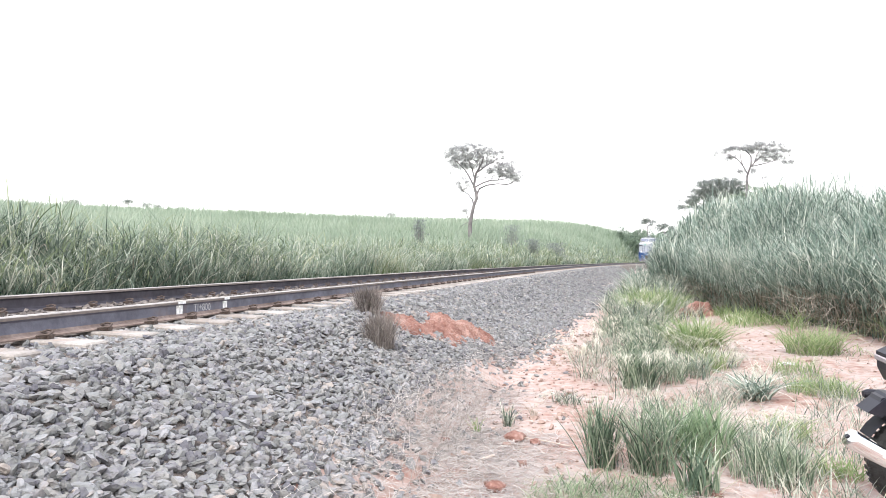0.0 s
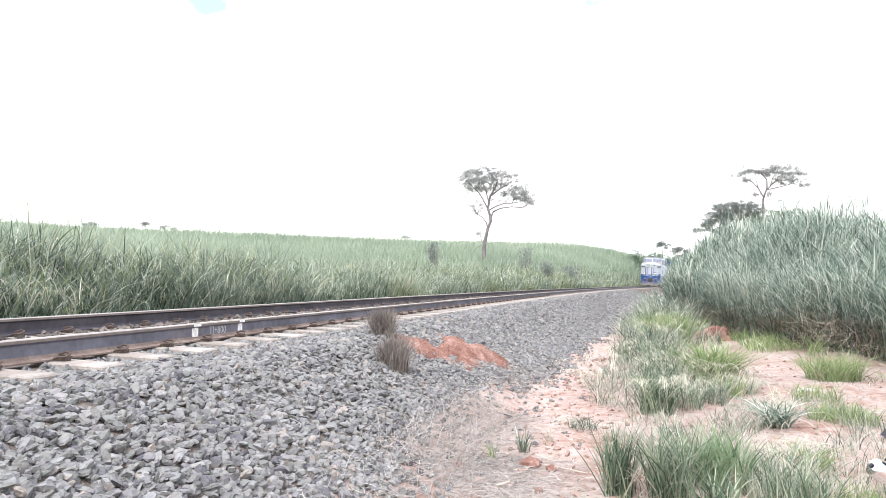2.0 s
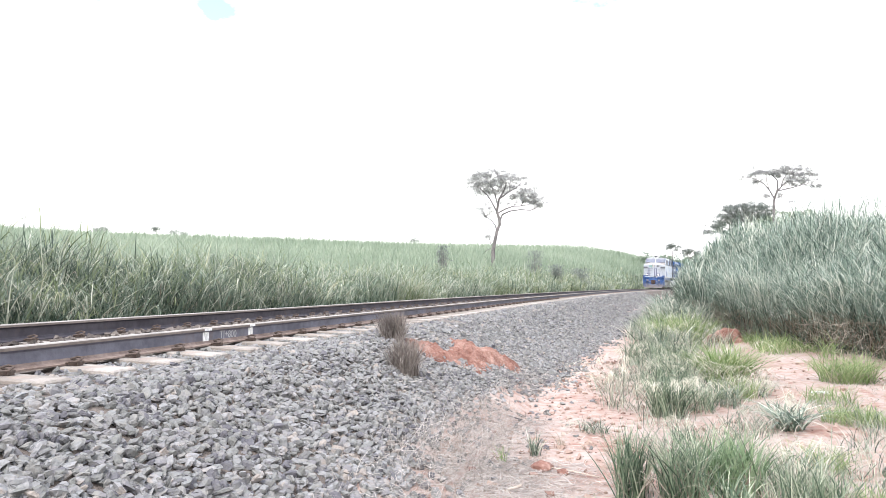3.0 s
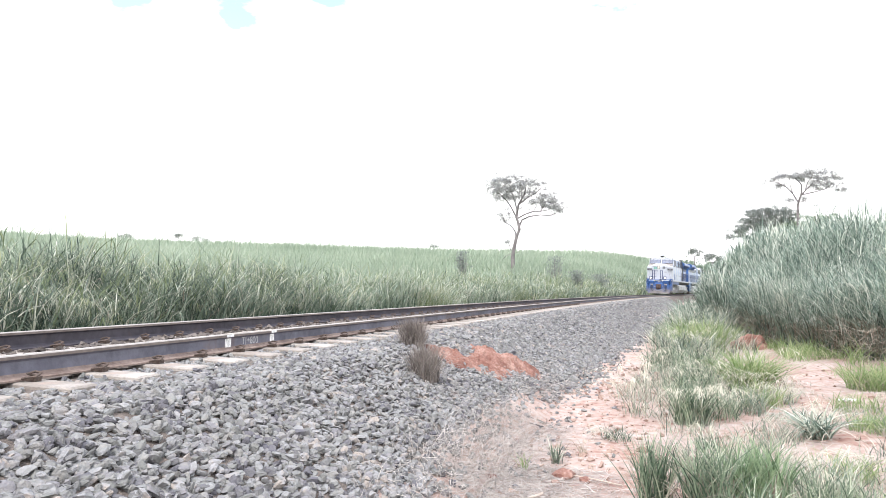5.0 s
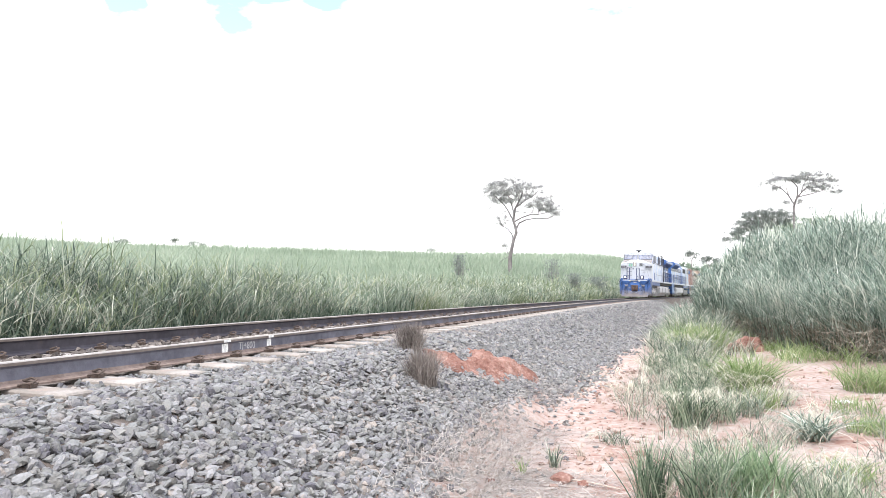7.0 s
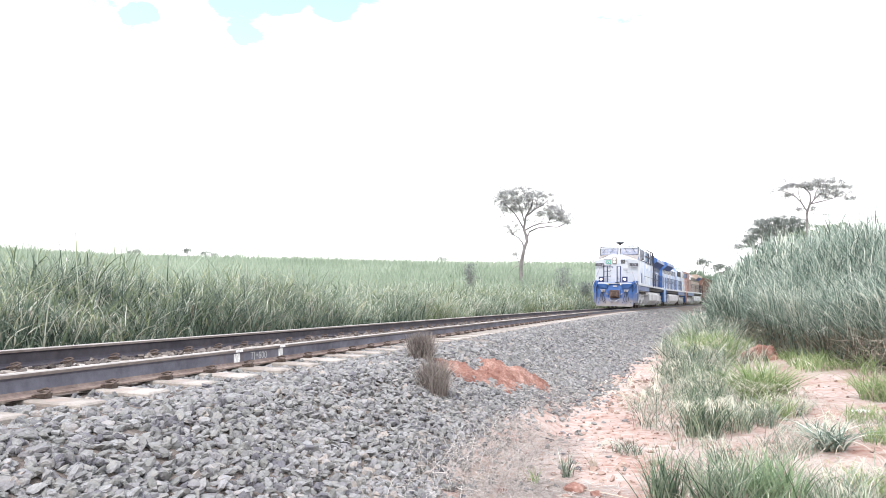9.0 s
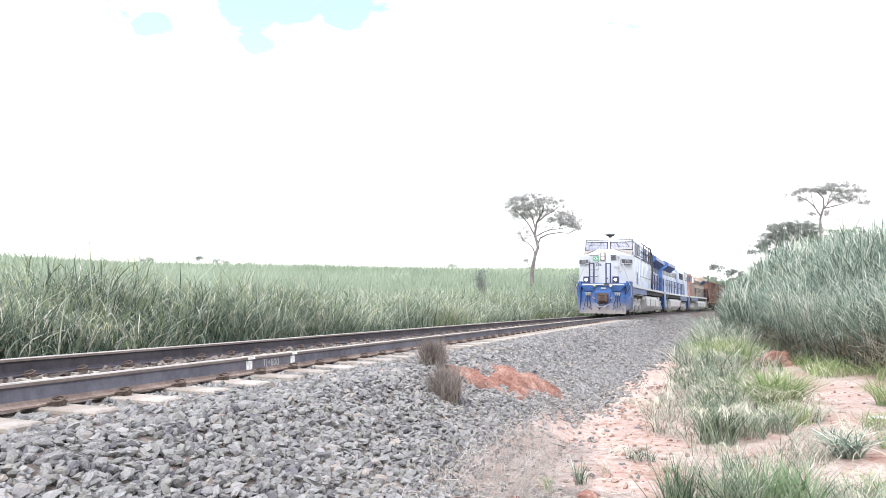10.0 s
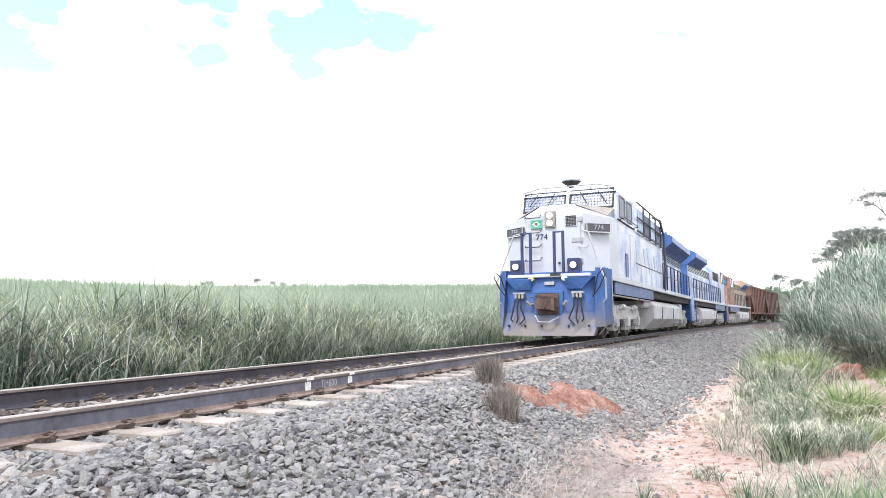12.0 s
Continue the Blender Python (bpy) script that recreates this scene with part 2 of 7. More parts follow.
def arrays(name, verts, faces, mat, parent=None, smooth=False):
    """A mesh object straight from arrays; faces all of one size."""
    me = bpy.data.meshes.new(name)
    v = np.asarray(verts, dtype=np.float32).reshape(-1, 3)
    f = np.asarray(faces, dtype=np.int32)
    k = f.shape[1]
    me.vertices.add(len(v))
    me.vertices.foreach_set("co", v.ravel())
    me.loops.add(f.size)
    me.loops.foreach_set("vertex_index", f.ravel())
    me.polygons.add(len(f))
    me.polygons.foreach_set("loop_start", np.arange(len(f), dtype=np.int32) * k)
    me.polygons.foreach_set("loop_total", np.full(len(f), k, dtype=np.int32))
    me.polygons.foreach_set("use_smooth", np.full(len(f), smooth, dtype=bool))
    me.update(calc_edges=True)
    for mt in (mat if isinstance(mat, (list, tuple)) else [mat]):
        me.materials.append(mt)
    ob = new(name, me)
    ob.parent = parent
    return ob


def empty(name):
    return new(name)


def box(bm, x0, x1, y0, y1, z0, z1, bevel=0.0, m=None):
    """A box added to bm, its edges rounded by bevel, moved by m."""
    r = bmesh.ops.create_cube(bm, size=1.0)
    vs = r["verts"]
    for v in vs:
        v.co = Vector((x0 + (v.co.x + 0.5) * (x1 - x0), y0 + (v.co.y + 0.5) * (y1 - y0), z0 + (v.co.z + 0.5) * (z1 - z0)))
    if m is not None:
        for v in vs:
            v.co = m @ v.co
    if bevel:
        es = list({e for v in vs for e in v.link_edges})
        bmesh.ops.bevel(bm, geom=es, offset=bevel, segments=1, affect="EDGES", profile=0.7)
    return bm


def tube(bm, pts, rad, sides=8, cap=True):
    """A round tube along pts; rad is one number or one for each point."""
    pts = [Vector(p) for p in pts]
    rads = rad if isinstance(rad, (list, tuple)) else [rad] * len(pts)
    rings = []
    ref = None
    for i, p in enumerate(pts):
        d = (pts[min(i + 1, len(pts) - 1)] - pts[max(i - 1, 0)]).normalized()
        if ref is None or abs(ref.dot(d)) > 0.95:
            ref = Vector((0, 0, 1)) if abs(d.z) < 0.9 else Vector((1, 0, 0))
        a = d.cross(ref).normalized()
        ref = a.cross(d).normalized()
        rings.append([bm.verts.new(p + (a * math.cos(2 * math.pi * k / sides) + ref * math.sin(2 * math.pi * k / sides)) * rads[i])
                      for k in range(sides)])
    for r0, r1 in zip(rings, rings[1:]):
        for k in range(sides):
            bm.faces.new((r0[k], r0[(k + 1) % sides], r1[(k + 1) % sides], r1[k]))
    if cap:
        bm.faces.new(rings[0][::-1])
        bm.faces.new(rings[-1])
    return bm


def prism(bm, outline, axis, lo, hi):
    """An outline of 2D points pushed from lo to hi along axis: x gives (y, z), y gives (x, z), z gives (x, y)."""
    def at(p, t):
        return {"x": (t, p[0], p[1]), "y": (p[0], t, p[1]), "z": (p[0], p[1], t)}[axis]
    a = [bm.verts.new(at(p, lo)) for p in outline]
    c = [bm.verts.new(at(p, hi)) for p in outline]
    n = len(outline)
    for i in range(n):
        bm.faces.new((a[i], a[(i + 1) % n], c[(i + 1) % n], c[i]))
    bm.faces.new(a[::-1])
    bm.faces.new(c)
    bmesh.ops.recalc_face_normals(bm, faces=bm.faces[:])
    return bm


# ---------------------------------------------------------------- the line of the track
PHI = radians(13.92)
NEAR_RAIL, GAUGE, RAIL_Z, CANT = 4.178, 1.67, 1.15, 0.05
MID = NEAR_RAIL + GAUGE / 2
U = np.array([math.sin(PHI), math.cos(PHI)])
W = np.array([math.cos(PHI), -math.sin(PHI)])
# the guide line: straight, then a curve to the right that eases off
LINE_S = np.arange(-80.0, 420.0, 0.1)
LINE_T = np.cumsum(np.interp(LINE_S, [8, 20, 30, 45, 60, 75, 95, 160], [0.0, 0.0022, 0.0013, 0.0011, 0.00165, 0.0018, 0.00095, 0.0])) * 0.1
LINE_T = LINE_T + PHI - np.interp(0.0, LINE_S, LINE_T)
LINE_X, LINE_Y = np.cumsum(np.sin(LINE_T)) * 0.1, np.cumsum(np.cos(LINE_T)) * 0.1
LINE_X, LINE_Y = LINE_X - np.interp(0.0, LINE_S, LINE_X), LINE_Y - np.interp(0.0, LINE_S, LINE_Y)


def on_line(s):
    """Place and turn of the guide line; beyond its ends it runs straight on."""
    c = np.clip(s, LINE_S[0], LINE_S[-1])
    th = np.interp(c, LINE_S, LINE_T)
    return np.interp(c, LINE_S, LINE_X) + (s - c) * np.sin(th), np.interp(c, LINE_S, LINE_Y) + (s - c) * np.cos(th), th


def on_track(s, lat):
    """Plan of points lat metres to the left of the guide line, s metres along it."""
    s, lat = np.broadcast_arrays(np.asarray(s, float), np.asarray(lat, float))
    x, y, th = on_line(s)
    return np.stack([x - lat * np.cos(th), y + lat * np.sin(th)], -1)


def off_track(x, y):
    """The reverse: s and lat of points in plan."""
    x, y = np.asarray(x, float), np.asarray(y, float)
    s = x * U[0] + y * U[1]
    for _ in range(7):
        lx, ly, th = on_line(s)
        s = s + 0.9 * ((x - lx) * np.sin(th) + (y - ly) * np.cos(th))
    lx, ly, th = on_line(s)
    return s, -((x - lx) * np.cos(th) - (y - ly) * np.sin(th))


def heading(s):
    """Turn about z that lays +y along the track at s."""
    return -math.degrees(float(on_line(s)[2]))


def bumps(x, y, scale, seed=0):
    """Smooth cheap noise, about -1 to 1."""
    x, y = np.asarray(x, float) / scale + seed * 7.3, np.asarray(y, float) / scale + seed * 3.1
    return (np.sin(x * 1.7 + 1.3 * np.sin(y * 1.1 + seed)) + np.sin(y * 2.1 + 1.7 * np.sin(x * 0.9)) + np.sin((x + y) * 1.37 + seed)) / 3


def smooth(t):
    t = np.clip(t, 0, 1)
    return t * t * (3 - 2 * t)


def field_rise(x, y, lat):
    """The cane land: a long hill, higher to the west, that starts behind the verge of the track and crests 170 m off."""
    e = np.clip(lat - 9.0, 0, None)
    far = np.minimum(np.hypot(x, y), 170.0)
    steep = np.clip(0.061 - 0.018 * np.minimum(x / np.maximum(y, 0.3 * np.abs(x) + 1.0), 0.1), 0.03, 0.10)
    return 0.8 + (far * steep - 0.6) * (1 - np.exp(-e / np.interp(y, [45, 100], [12.0, 6.5])))


def ground_z(x, y):
    s, lat = off_track(x, y)
    z = 0.03 * bumps(x, y, 1.1) + 0.015 * bumps(x, y, 0.35, 2)
    z = np.where(lat < -2.2, z + 0.45 * smooth((-lat - 2.2) / 4.0) * smooth((s - 9) / 8), z)
    bank = np.interp(lat, [1.6, 1.9, 3.3, 6.9, 7.6, 8.2, 9.0], [0.0, 0.02, 0.68, 0.68, 0.62, 0.72, 0.80])
    z = np.where(lat > 1.5, z * np.clip(1 - (lat - 1.5), 0, 1) + bank, z)
    z = np.where(lat > 9.0, field_rise(x, y, lat) + 0.25 * bumps(x, y, 23.0, 1) * smooth((lat - 9) / 15), z)
    z = np.where(lat < -40, z + 0.02 * (-lat - 40), z)
    return z


def bed_z(s, lat):
    """Top of the ballast."""
    return np.interp(lat, [1.3, 3.05, 3.45, NEAR_RAIL, NEAR_RAIL + GAUGE, 6.6, 7.6], [-0.06, 0.86, 0.922, 0.945, 0.985, 0.97, 0.70])


def ground():
    xs = np.unique(np.concatenate([np.linspace(-2, 8, 80), np.linspace(-60, 80, 95), np.linspace(-300, 400, 71), np.linspace(-2500, 2500, 41)]))
    ys = np.unique(np.concatenate([np.linspace(3.5, 15, 85), np.linspace(-20, 120, 95), np.linspace(-100, 500, 61), np.linspace(-1500, 3500, 41)]))
    gx, gy = np.meshgrid(xs, ys)
    v = np.stack([gx, gy, ground_z(gx, gy)], -1).reshape(-1, 3)
    n = len(xs)
    i = (np.arange(len(ys) - 1)[:, None] * n + np.arange(n - 1)[None]).ravel()
    f = np.stack([i, i + 1, i + 1 + n, i + n], -1)
    ob = arrays("ground", v, f, [SOIL, FIELD], smooth=True)
    c = v[f].mean(1)
    s, lat = off_track(c[:, 0], c[:, 1])
    grown = (lat > 7.2) | (lat < -14) | (s < -25) | (s > 90)
    ob.data.polygons.foreach_set("material_index", grown.astype(np.int32))
    tagged(ob, "pink sandy soil beside the track and green cane land", "ground", kind="structure")


ground()


def ballast_bed():
    ss = np.concatenate([np.arange(-40, 40, 0.5), np.arange(40, 345, 2.0)])
    ll = np.array([1.3, 1.5, 1.9, 2.5, 3.05, 3.45, NEAR_RAIL, 5.0, NEAR_RAIL + GAUGE, 6.6, 7.1, 7.6])
    gs, gl = np.meshgrid(ss, ll, indexing="ij")
    xy = on_track(gs, gl)
    v = np.concatenate([xy, bed_z(gs, gl)[..., None]], -1).reshape(-1, 3)
    n = len(ll)
    i = (np.arange(len(ss) - 1)[:, None] * n + np.arange(n - 1)[None]).ravel()
    ob = arrays("ballast_bed", v, np.stack([i, i + n, i + n + 1, i + 1], -1), [BED, SOIL], smooth=True)
    ob.data.polygons.foreach_set("material_index", (i % n < 2).astype(np.int32))
    tagged(ob, "grey crushed stone bed that carries the track", "ballast", kind="structure")


ballast_bed()


PHI5 = (1 + 5 ** 0.5) / 2
ICO = np.array([(-1, PHI5, 0), (1, PHI5, 0), (-1, -PHI5, 0), (1, -PHI5, 0), (0, -1, PHI5), (0, 1, PHI5), (0, -1, -PHI5), (0, 1, -PHI5),
                (PHI5, 0, -1), (PHI5, 0, 1), (-PHI5, 0, -1), (-PHI5, 0, 1)]) / 1.9021 * 0.62
ICO_F = np.array([(0, 11, 5), (0, 5, 1), (0, 1, 7), (0, 7, 10), (0, 10, 11), (1, 5, 9), (5, 11, 4), (11, 10, 2), (10, 7, 6), (7, 1, 8),
                  (3, 9, 4), (3, 4, 2), (3, 2, 6), (3, 6, 8), (3, 8, 9), (4, 9, 5), (2, 4, 11), (6, 2, 10), (8, 6, 7), (9, 8, 1)])
CUBE = np.array([[-1, -1, -1], [1, -1, -1], [1, 1, -1], [-1, 1, -1], [-1, -1, 1], [1, -1, 1], [1, 1, 1], [-1, 1, 1]]) * 0.5
QUAD = np.array([[0, 3, 2, 1], [4, 5, 6, 7], [0, 1, 5, 4], [1, 2, 6, 5], [2, 3, 7, 6], [3, 0, 4, 7]])
CUBE_F = np.concatenate([QUAD[:, [0, 1, 2]], QUAD[:, [0, 2, 3]]])


def ball_of_cube():
    """A cube cut in four on each side and blown up to a ball: 26 corners, 48 triangles."""
    pts = [p for p in itertools.product((-1, 0, 1), repeat=3) if any(p)]
    where = {p: i for i, p in enumerate(pts)}
    tri = []
    for ax, sg in itertools.product(range(3), (-1, 1)):
        u, w = [k for k in range(3) if k != ax]
        for a, c in itertools.product((-1, 0), repeat=2):
            q = []
            for da, dc in ((0, 0), (1, 0), (1, 1), (0, 1)):
                c3 = [0, 0, 0]
                c3[ax], c3[u], c3[w] = sg, a + da, c + dc
                q.append(where[tuple(c3)])
            if sg * (-1 if ax == 1 else 1) < 0:
                q = q[::-1]
            tri += [(q[0], q[1], q[2]), (q[0], q[2], q[3])]
    v = np.array(pts, float)
    return v / np.linalg.norm(v, axis=1)[:, None] * 0.66, np.array(tri)


BALL, BALL_F = ball_of_cube()
SOLIDS = {12: (CUBE, CUBE_F), 20: (ICO * 1.08, ICO_F), 48: (BALL, BALL_F)}


def stone_shapes(count, rng, flat, sides):
    """Angular broken stones of about unit size: a solid cut back by random planes, stretched and turned."""
    shape, tri = SOLIDS[sides]
    if sides == 12:
        c = shape[None] * (1 + rng.uniform(-0.22, 0.18, (count, len(shape), 1)) + rng.uniform(-0.12, 0.12, (count, len(shape), 3)))
    else:
        c = np.repeat(shape[None], count, 0)
        for _ in range(9 if sides == 48 else 6):
            n = rng.normal(size=(count, 3))
            n /= np.linalg.norm(n, axis=1)[:, None]
            over = np.einsum("nkj,nj->nk", c, n) - rng.uniform(0.27, 0.50, count)[:, None]
            c = c - np.clip(over, 0, None)[..., None] * n[:, None]
    c = c * np.stack([rng.uniform(1.0, 1.55, count), rng.uniform(0.8, 1.1, count), flat * rng.uniform(0.75, 1.15, count)], -1)[:, None]
    q = rng.normal(size=(count, 4)) * np.array([1.0, 0.28, 0.28, 1.0])
    q /= np.linalg.norm(q, axis=1)[:, None]
    w, x, y, zq = q.T
    R = np.stack([1 - 2 * (y * y + zq * zq), 2 * (x * y - zq * w), 2 * (x * zq + y * w), 2 * (x * y + zq * w), 1 - 2 * (x * x + zq * zq),
                  2 * (y * zq - x * w), 2 * (x * zq - y * w), 2 * (y * zq + x * w), 1 - 2 * (x * x + y * y)], -1).reshape(-1, 3, 3)
    return np.einsum("nij,nkj->nki", R, c), tri


def rocks(count, s, lat, z, size, rng, flat=0.62, sides=12):
    c, tri = stone_shapes(count, rng, flat, sides)
    c = c * (size * rng.uniform(0.6, 1.4, count))[:, None, None]
    v = c + np.concatenate([on_track(s, lat), np.asarray(z)[:, None]], -1)[:, None]
    f = (tri[None] + c.shape[1] * np.arange(count)[:, None, None]).reshape(-1, 3)
    return v.reshape(-1, 3), f


def ballast():
    rng = np.random.default_rng(5)
    vs, fs, marks, base = [], [], [], 0
    # (from s, to s, from lat, to lat, stones, size, triangles a stone)
    for s0, s1, l0, l1, n, size, sides in ((2.0, 5.2, 1.2, 4.1, 8000, 0.056, 48), (5.2, 9.5, 1.0, 4.1, 11000, 0.054, 20), (9.5, 18, 0.9, 4.1, 18000, 0.052, 12), (18, 36, 0.2, 3.58, 13500, 0.06, 12),
                                           (36, 80, 0.2, 3.5, 8500, 0.085, 12), (2, 18, 4.1, 7.4, 9000, 0.050, 12), (18, 45, 3.7, 7.2, 4500, 0.07, 12), (-12, 2, 1.4, 7.2, 9500, 0.075, 12)):
        s, lat = rng.uniform(s0, s1, n), rng.uniform(l0, l1, n)
        toe = 0.55 * bumps(s, s * 0.3, 1.9, 3)
        keep = lat > np.interp(s, [7, 12, 20, 32], [1.66, 1.55, 1.05, 0.5]) + 0.2 * np.exp(-((s - 9.5) / 2.5) ** 2) + toe * 0.4 - 0.16 * np.abs(rng.normal(0, 1, n)) ** 1.6 + 0.1
        # bare tops of the sleepers
        k = np.abs((s / 0.6 - 7.12) - np.round(s / 0.6 - 7.12)) * 0.6
        keep &= ~((lat > NEAR_RAIL - 0.58 + rng.uniform(-0.08, 0.10, n)) & (lat < 6.4) & (k < 0.165) & ((lat < 4.45) | (rng.uniform(0, 1, n) < 0.6)))
        keep &= (np.abs(lat - NEAR_RAIL) > 0.095) & (np.abs(lat - NEAR_RAIL - GAUGE) > 0.095)
        s, lat = s[keep], lat[keep]
        n = len(s)
        gx = on_track(s, lat)
        top = np.where(lat < 1.7, np.maximum(bed_z(s, lat), ground_z(gx[:, 0], gx[:, 1])), bed_z(s, lat))
        v, f = rocks(n, s, lat, top + rng.uniform(-0.012, 0.028, n) + np.where((lat > 4.3) & (lat < 5.75), 0.02, 0.0) - 0.028 * ((lat > 3.3) & (lat < 4.1)) - 0.032 * ((lat > 3.56) & (lat < 4.1) & (s > 11)) + 0.006 * ((lat > 3.3) & (lat < 4.1) & (s < 11)), size, rng, 0.66, sides)
        vs.append(v), fs.append(f + base), marks.append(np.repeat(lat > NEAR_RAIL + 0.05, len(f) // n))
        base += len(v)
    ob = arrays("ballast_stones", np.concatenate(vs), np.concatenate(fs), [STONE, INNER_STONE])
    # darker, dusty stones between the rails
    inner = np.concatenate(marks)
    ob.data.polygons.foreach_set("material_index", inner.astype(np.int32))
    tagged(ob, "loose grey crushed stones on the slope of the track", "gravel", kind="stuff")
    # the nearest stones, one by one
    c, tri = stone_shapes(12, rng, 0.66, 48)
    kinds = []
    for k in range(12):
        me = bpy.data.meshes.new("stone")
        me.from_pydata((c[k] * 0.058).tolist(), [], tri.tolist())
        me.materials.append(STONE_PIECE)
        kinds.append(me)
    bed = bpy.data.objects["ballast_bed"]
    for k in range(300):
        s, lat = rng.uniform(2.35, 3.15), rng.uniform(2.05, 2.80)
        x, y = on_track(s, lat)
        st = new("stone", kinds[k % 12])
        st.parent = bed
        st.matrix_basis = pose(x, y, float(bed_z(s, lat)) + rng.uniform(0.0, 0.035), rng.uniform(-25, 25), rng.uniform(-25, 25), rng.uniform(0, 360)) @ Matrix.Scale(rng.uniform(0.7, 1.35), 4)


ballast()


# ---------------------------------------------------------------- rails and sleepers
RAIL_OUT = [(-0.075, 0), (0.075, 0), (0.075, 0.012), (0.022, 0.030), (0.009, 0.045), (0.009, 0.125), (0.020, 0.137), (0.036, 0.143), (0.036, 0.164),
            (0.028, 0.172), (-0.028, 0.172), (-0.036, 0.164), (-0.036, 0.143), (-0.020, 0.137), (-0.009, 0.125), (-0.009, 0.045), (-0.022, 0.030), (-0.075, 0.012)]


def rail(lat, z, parent, label, web):
    ss = np.concatenate([np.arange(-40, 60, 1.0), np.arange(60, 345, 3.0)])
    out = np.array(RAIL_OUT)
    gs, gl = np.meshgrid(ss, lat - out[:, 0], indexing="ij")
    xy = on_track(gs, gl)
    zz = np.broadcast_to(z - 0.172 + out[:, 1], gs.shape)
    v = np.concatenate([xy, zz[..., None]], -1).reshape(-1, 3)
    n = len(out)
    k = np.arange(n)
    i = np.arange(len(ss) - 1)[:, None] * n
    f = np.stack([i + k, i + (k + 1) % n, i + n + (k + 1) % n, i + n + k], -1).reshape(-1, 4)
    ob = arrays("rail", v, f, [web, RAIL_TOP, RAIL_FOOT if web is RAIL_SIDE else web, RAIL_HEAD], parent)
    ob["label"] = label
    kind = np.zeros(n, np.int32)
    kind[[8, 9, 10]], kind[[1, 2, 3, 14, 15, 16]], kind[[7, 11]] = 1, 2, 3
    ob.data.polygons.foreach_set("material_index", np.tile(kind, len(ss) - 1))
    return ob


def sleeper_mesh():
    bm = bmesh.new()
    prism(bm, [(-0.13, 0), (0.13, 0), (0.115, 0.20), (-0.115, 0.20)], "x", -1.4, 1.4)
    for v in bm.verts:
        if v.co.z > 0.1:
            v.co.x *= 0.985
    bmesh.ops.bevel(bm, geom=[e for e in bm.edges if e.verts[0].co.z > 0.1 and e.verts[1].co.z > 0.1], offset=0.012, segments=1, affect="EDGES")
    me = bpy.data.meshes.new("sleeper")
    bm.to_mesh(me)
    bm.free()
    me.materials.append(CONCRETE)
    return me


def clip_mesh():
    """A bent spring clip that holds the rail's foot down."""
    bm = bmesh.new()
    tube(bm, [(0.075, -0.055, 0.018), (0.12, -0.06, 0.03), (0.16, -0.03, 0.035), (0.15, 0.02, 0.055), (0.10, 0.03, 0.06), (0.06, 0.0, 0.045),
              (0.065, 0.045, 0.03), (0.12, 0.065, 0.02)], 0.0095, 5)
    box(bm, 0.076, 0.15, -0.03, 0.03, 0.0, 0.028)
    me = bpy.data.meshes.new("spring_clip")
    bm.to_mesh(me)
    bm.free()
    me.materials.append(RUST)
    return me


def railway():
    top = empty("railway_track")
    tagged(top, "broad-gauge railway track on pale concrete sleepers, curving away", "railway track", kind="structure")
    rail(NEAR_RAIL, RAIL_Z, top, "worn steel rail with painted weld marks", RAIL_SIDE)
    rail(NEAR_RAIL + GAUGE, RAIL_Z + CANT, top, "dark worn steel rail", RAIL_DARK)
    me, cl = sleeper_mesh(), clip_mesh()
    tilt = math.degrees(math.asin(CANT / GAUGE))
    rest_v, rest_f = [], []
    for k in range(-30, 430):
        s = 0.6 * (k + 7.12)
        x, y = on_track(s, MID)
        m = pose(x, y, RAIL_Z + CANT / 2 - 0.172 - 0.202, 0, tilt, heading(s))
        if -9 <= k < 285:
            ob = new("sleeper", me)
            ob.parent = top
            ob.matrix_basis = m @ pose(0, random.uniform(-0.01, 0.01), 0, 0, 0, random.uniform(-0.4, 0.4))
            if k < 48:
                for at, flip in ((GAUGE / 2, 0), (GAUGE / 2, 180), (-GAUGE / 2, 0), (-GAUGE / 2, 180)):
                    c = new("spring_clip", cl)
                    c.parent = ob
                    c.matrix_basis = pose(at, 0, 0.202, 0, 0, flip + random.uniform(-4, 4))
        else:
            rest_f.append(np.array([[0, 1, 2, 3]]) + 4 * len(rest_v))
            rest_v.append([m @ Vector(p) for p in ((-1.4, -0.12, 0.2), (1.4, -0.12, 0.2), (1.4, 0.12, 0.2), (-1.4, 0.12, 0.2))])
    far = arrays("far_sleepers", np.array(rest_v).reshape(-1, 3), np.concatenate(rest_f), CONCRETE, top)
    tagged(far, kind="stuff")


railway()


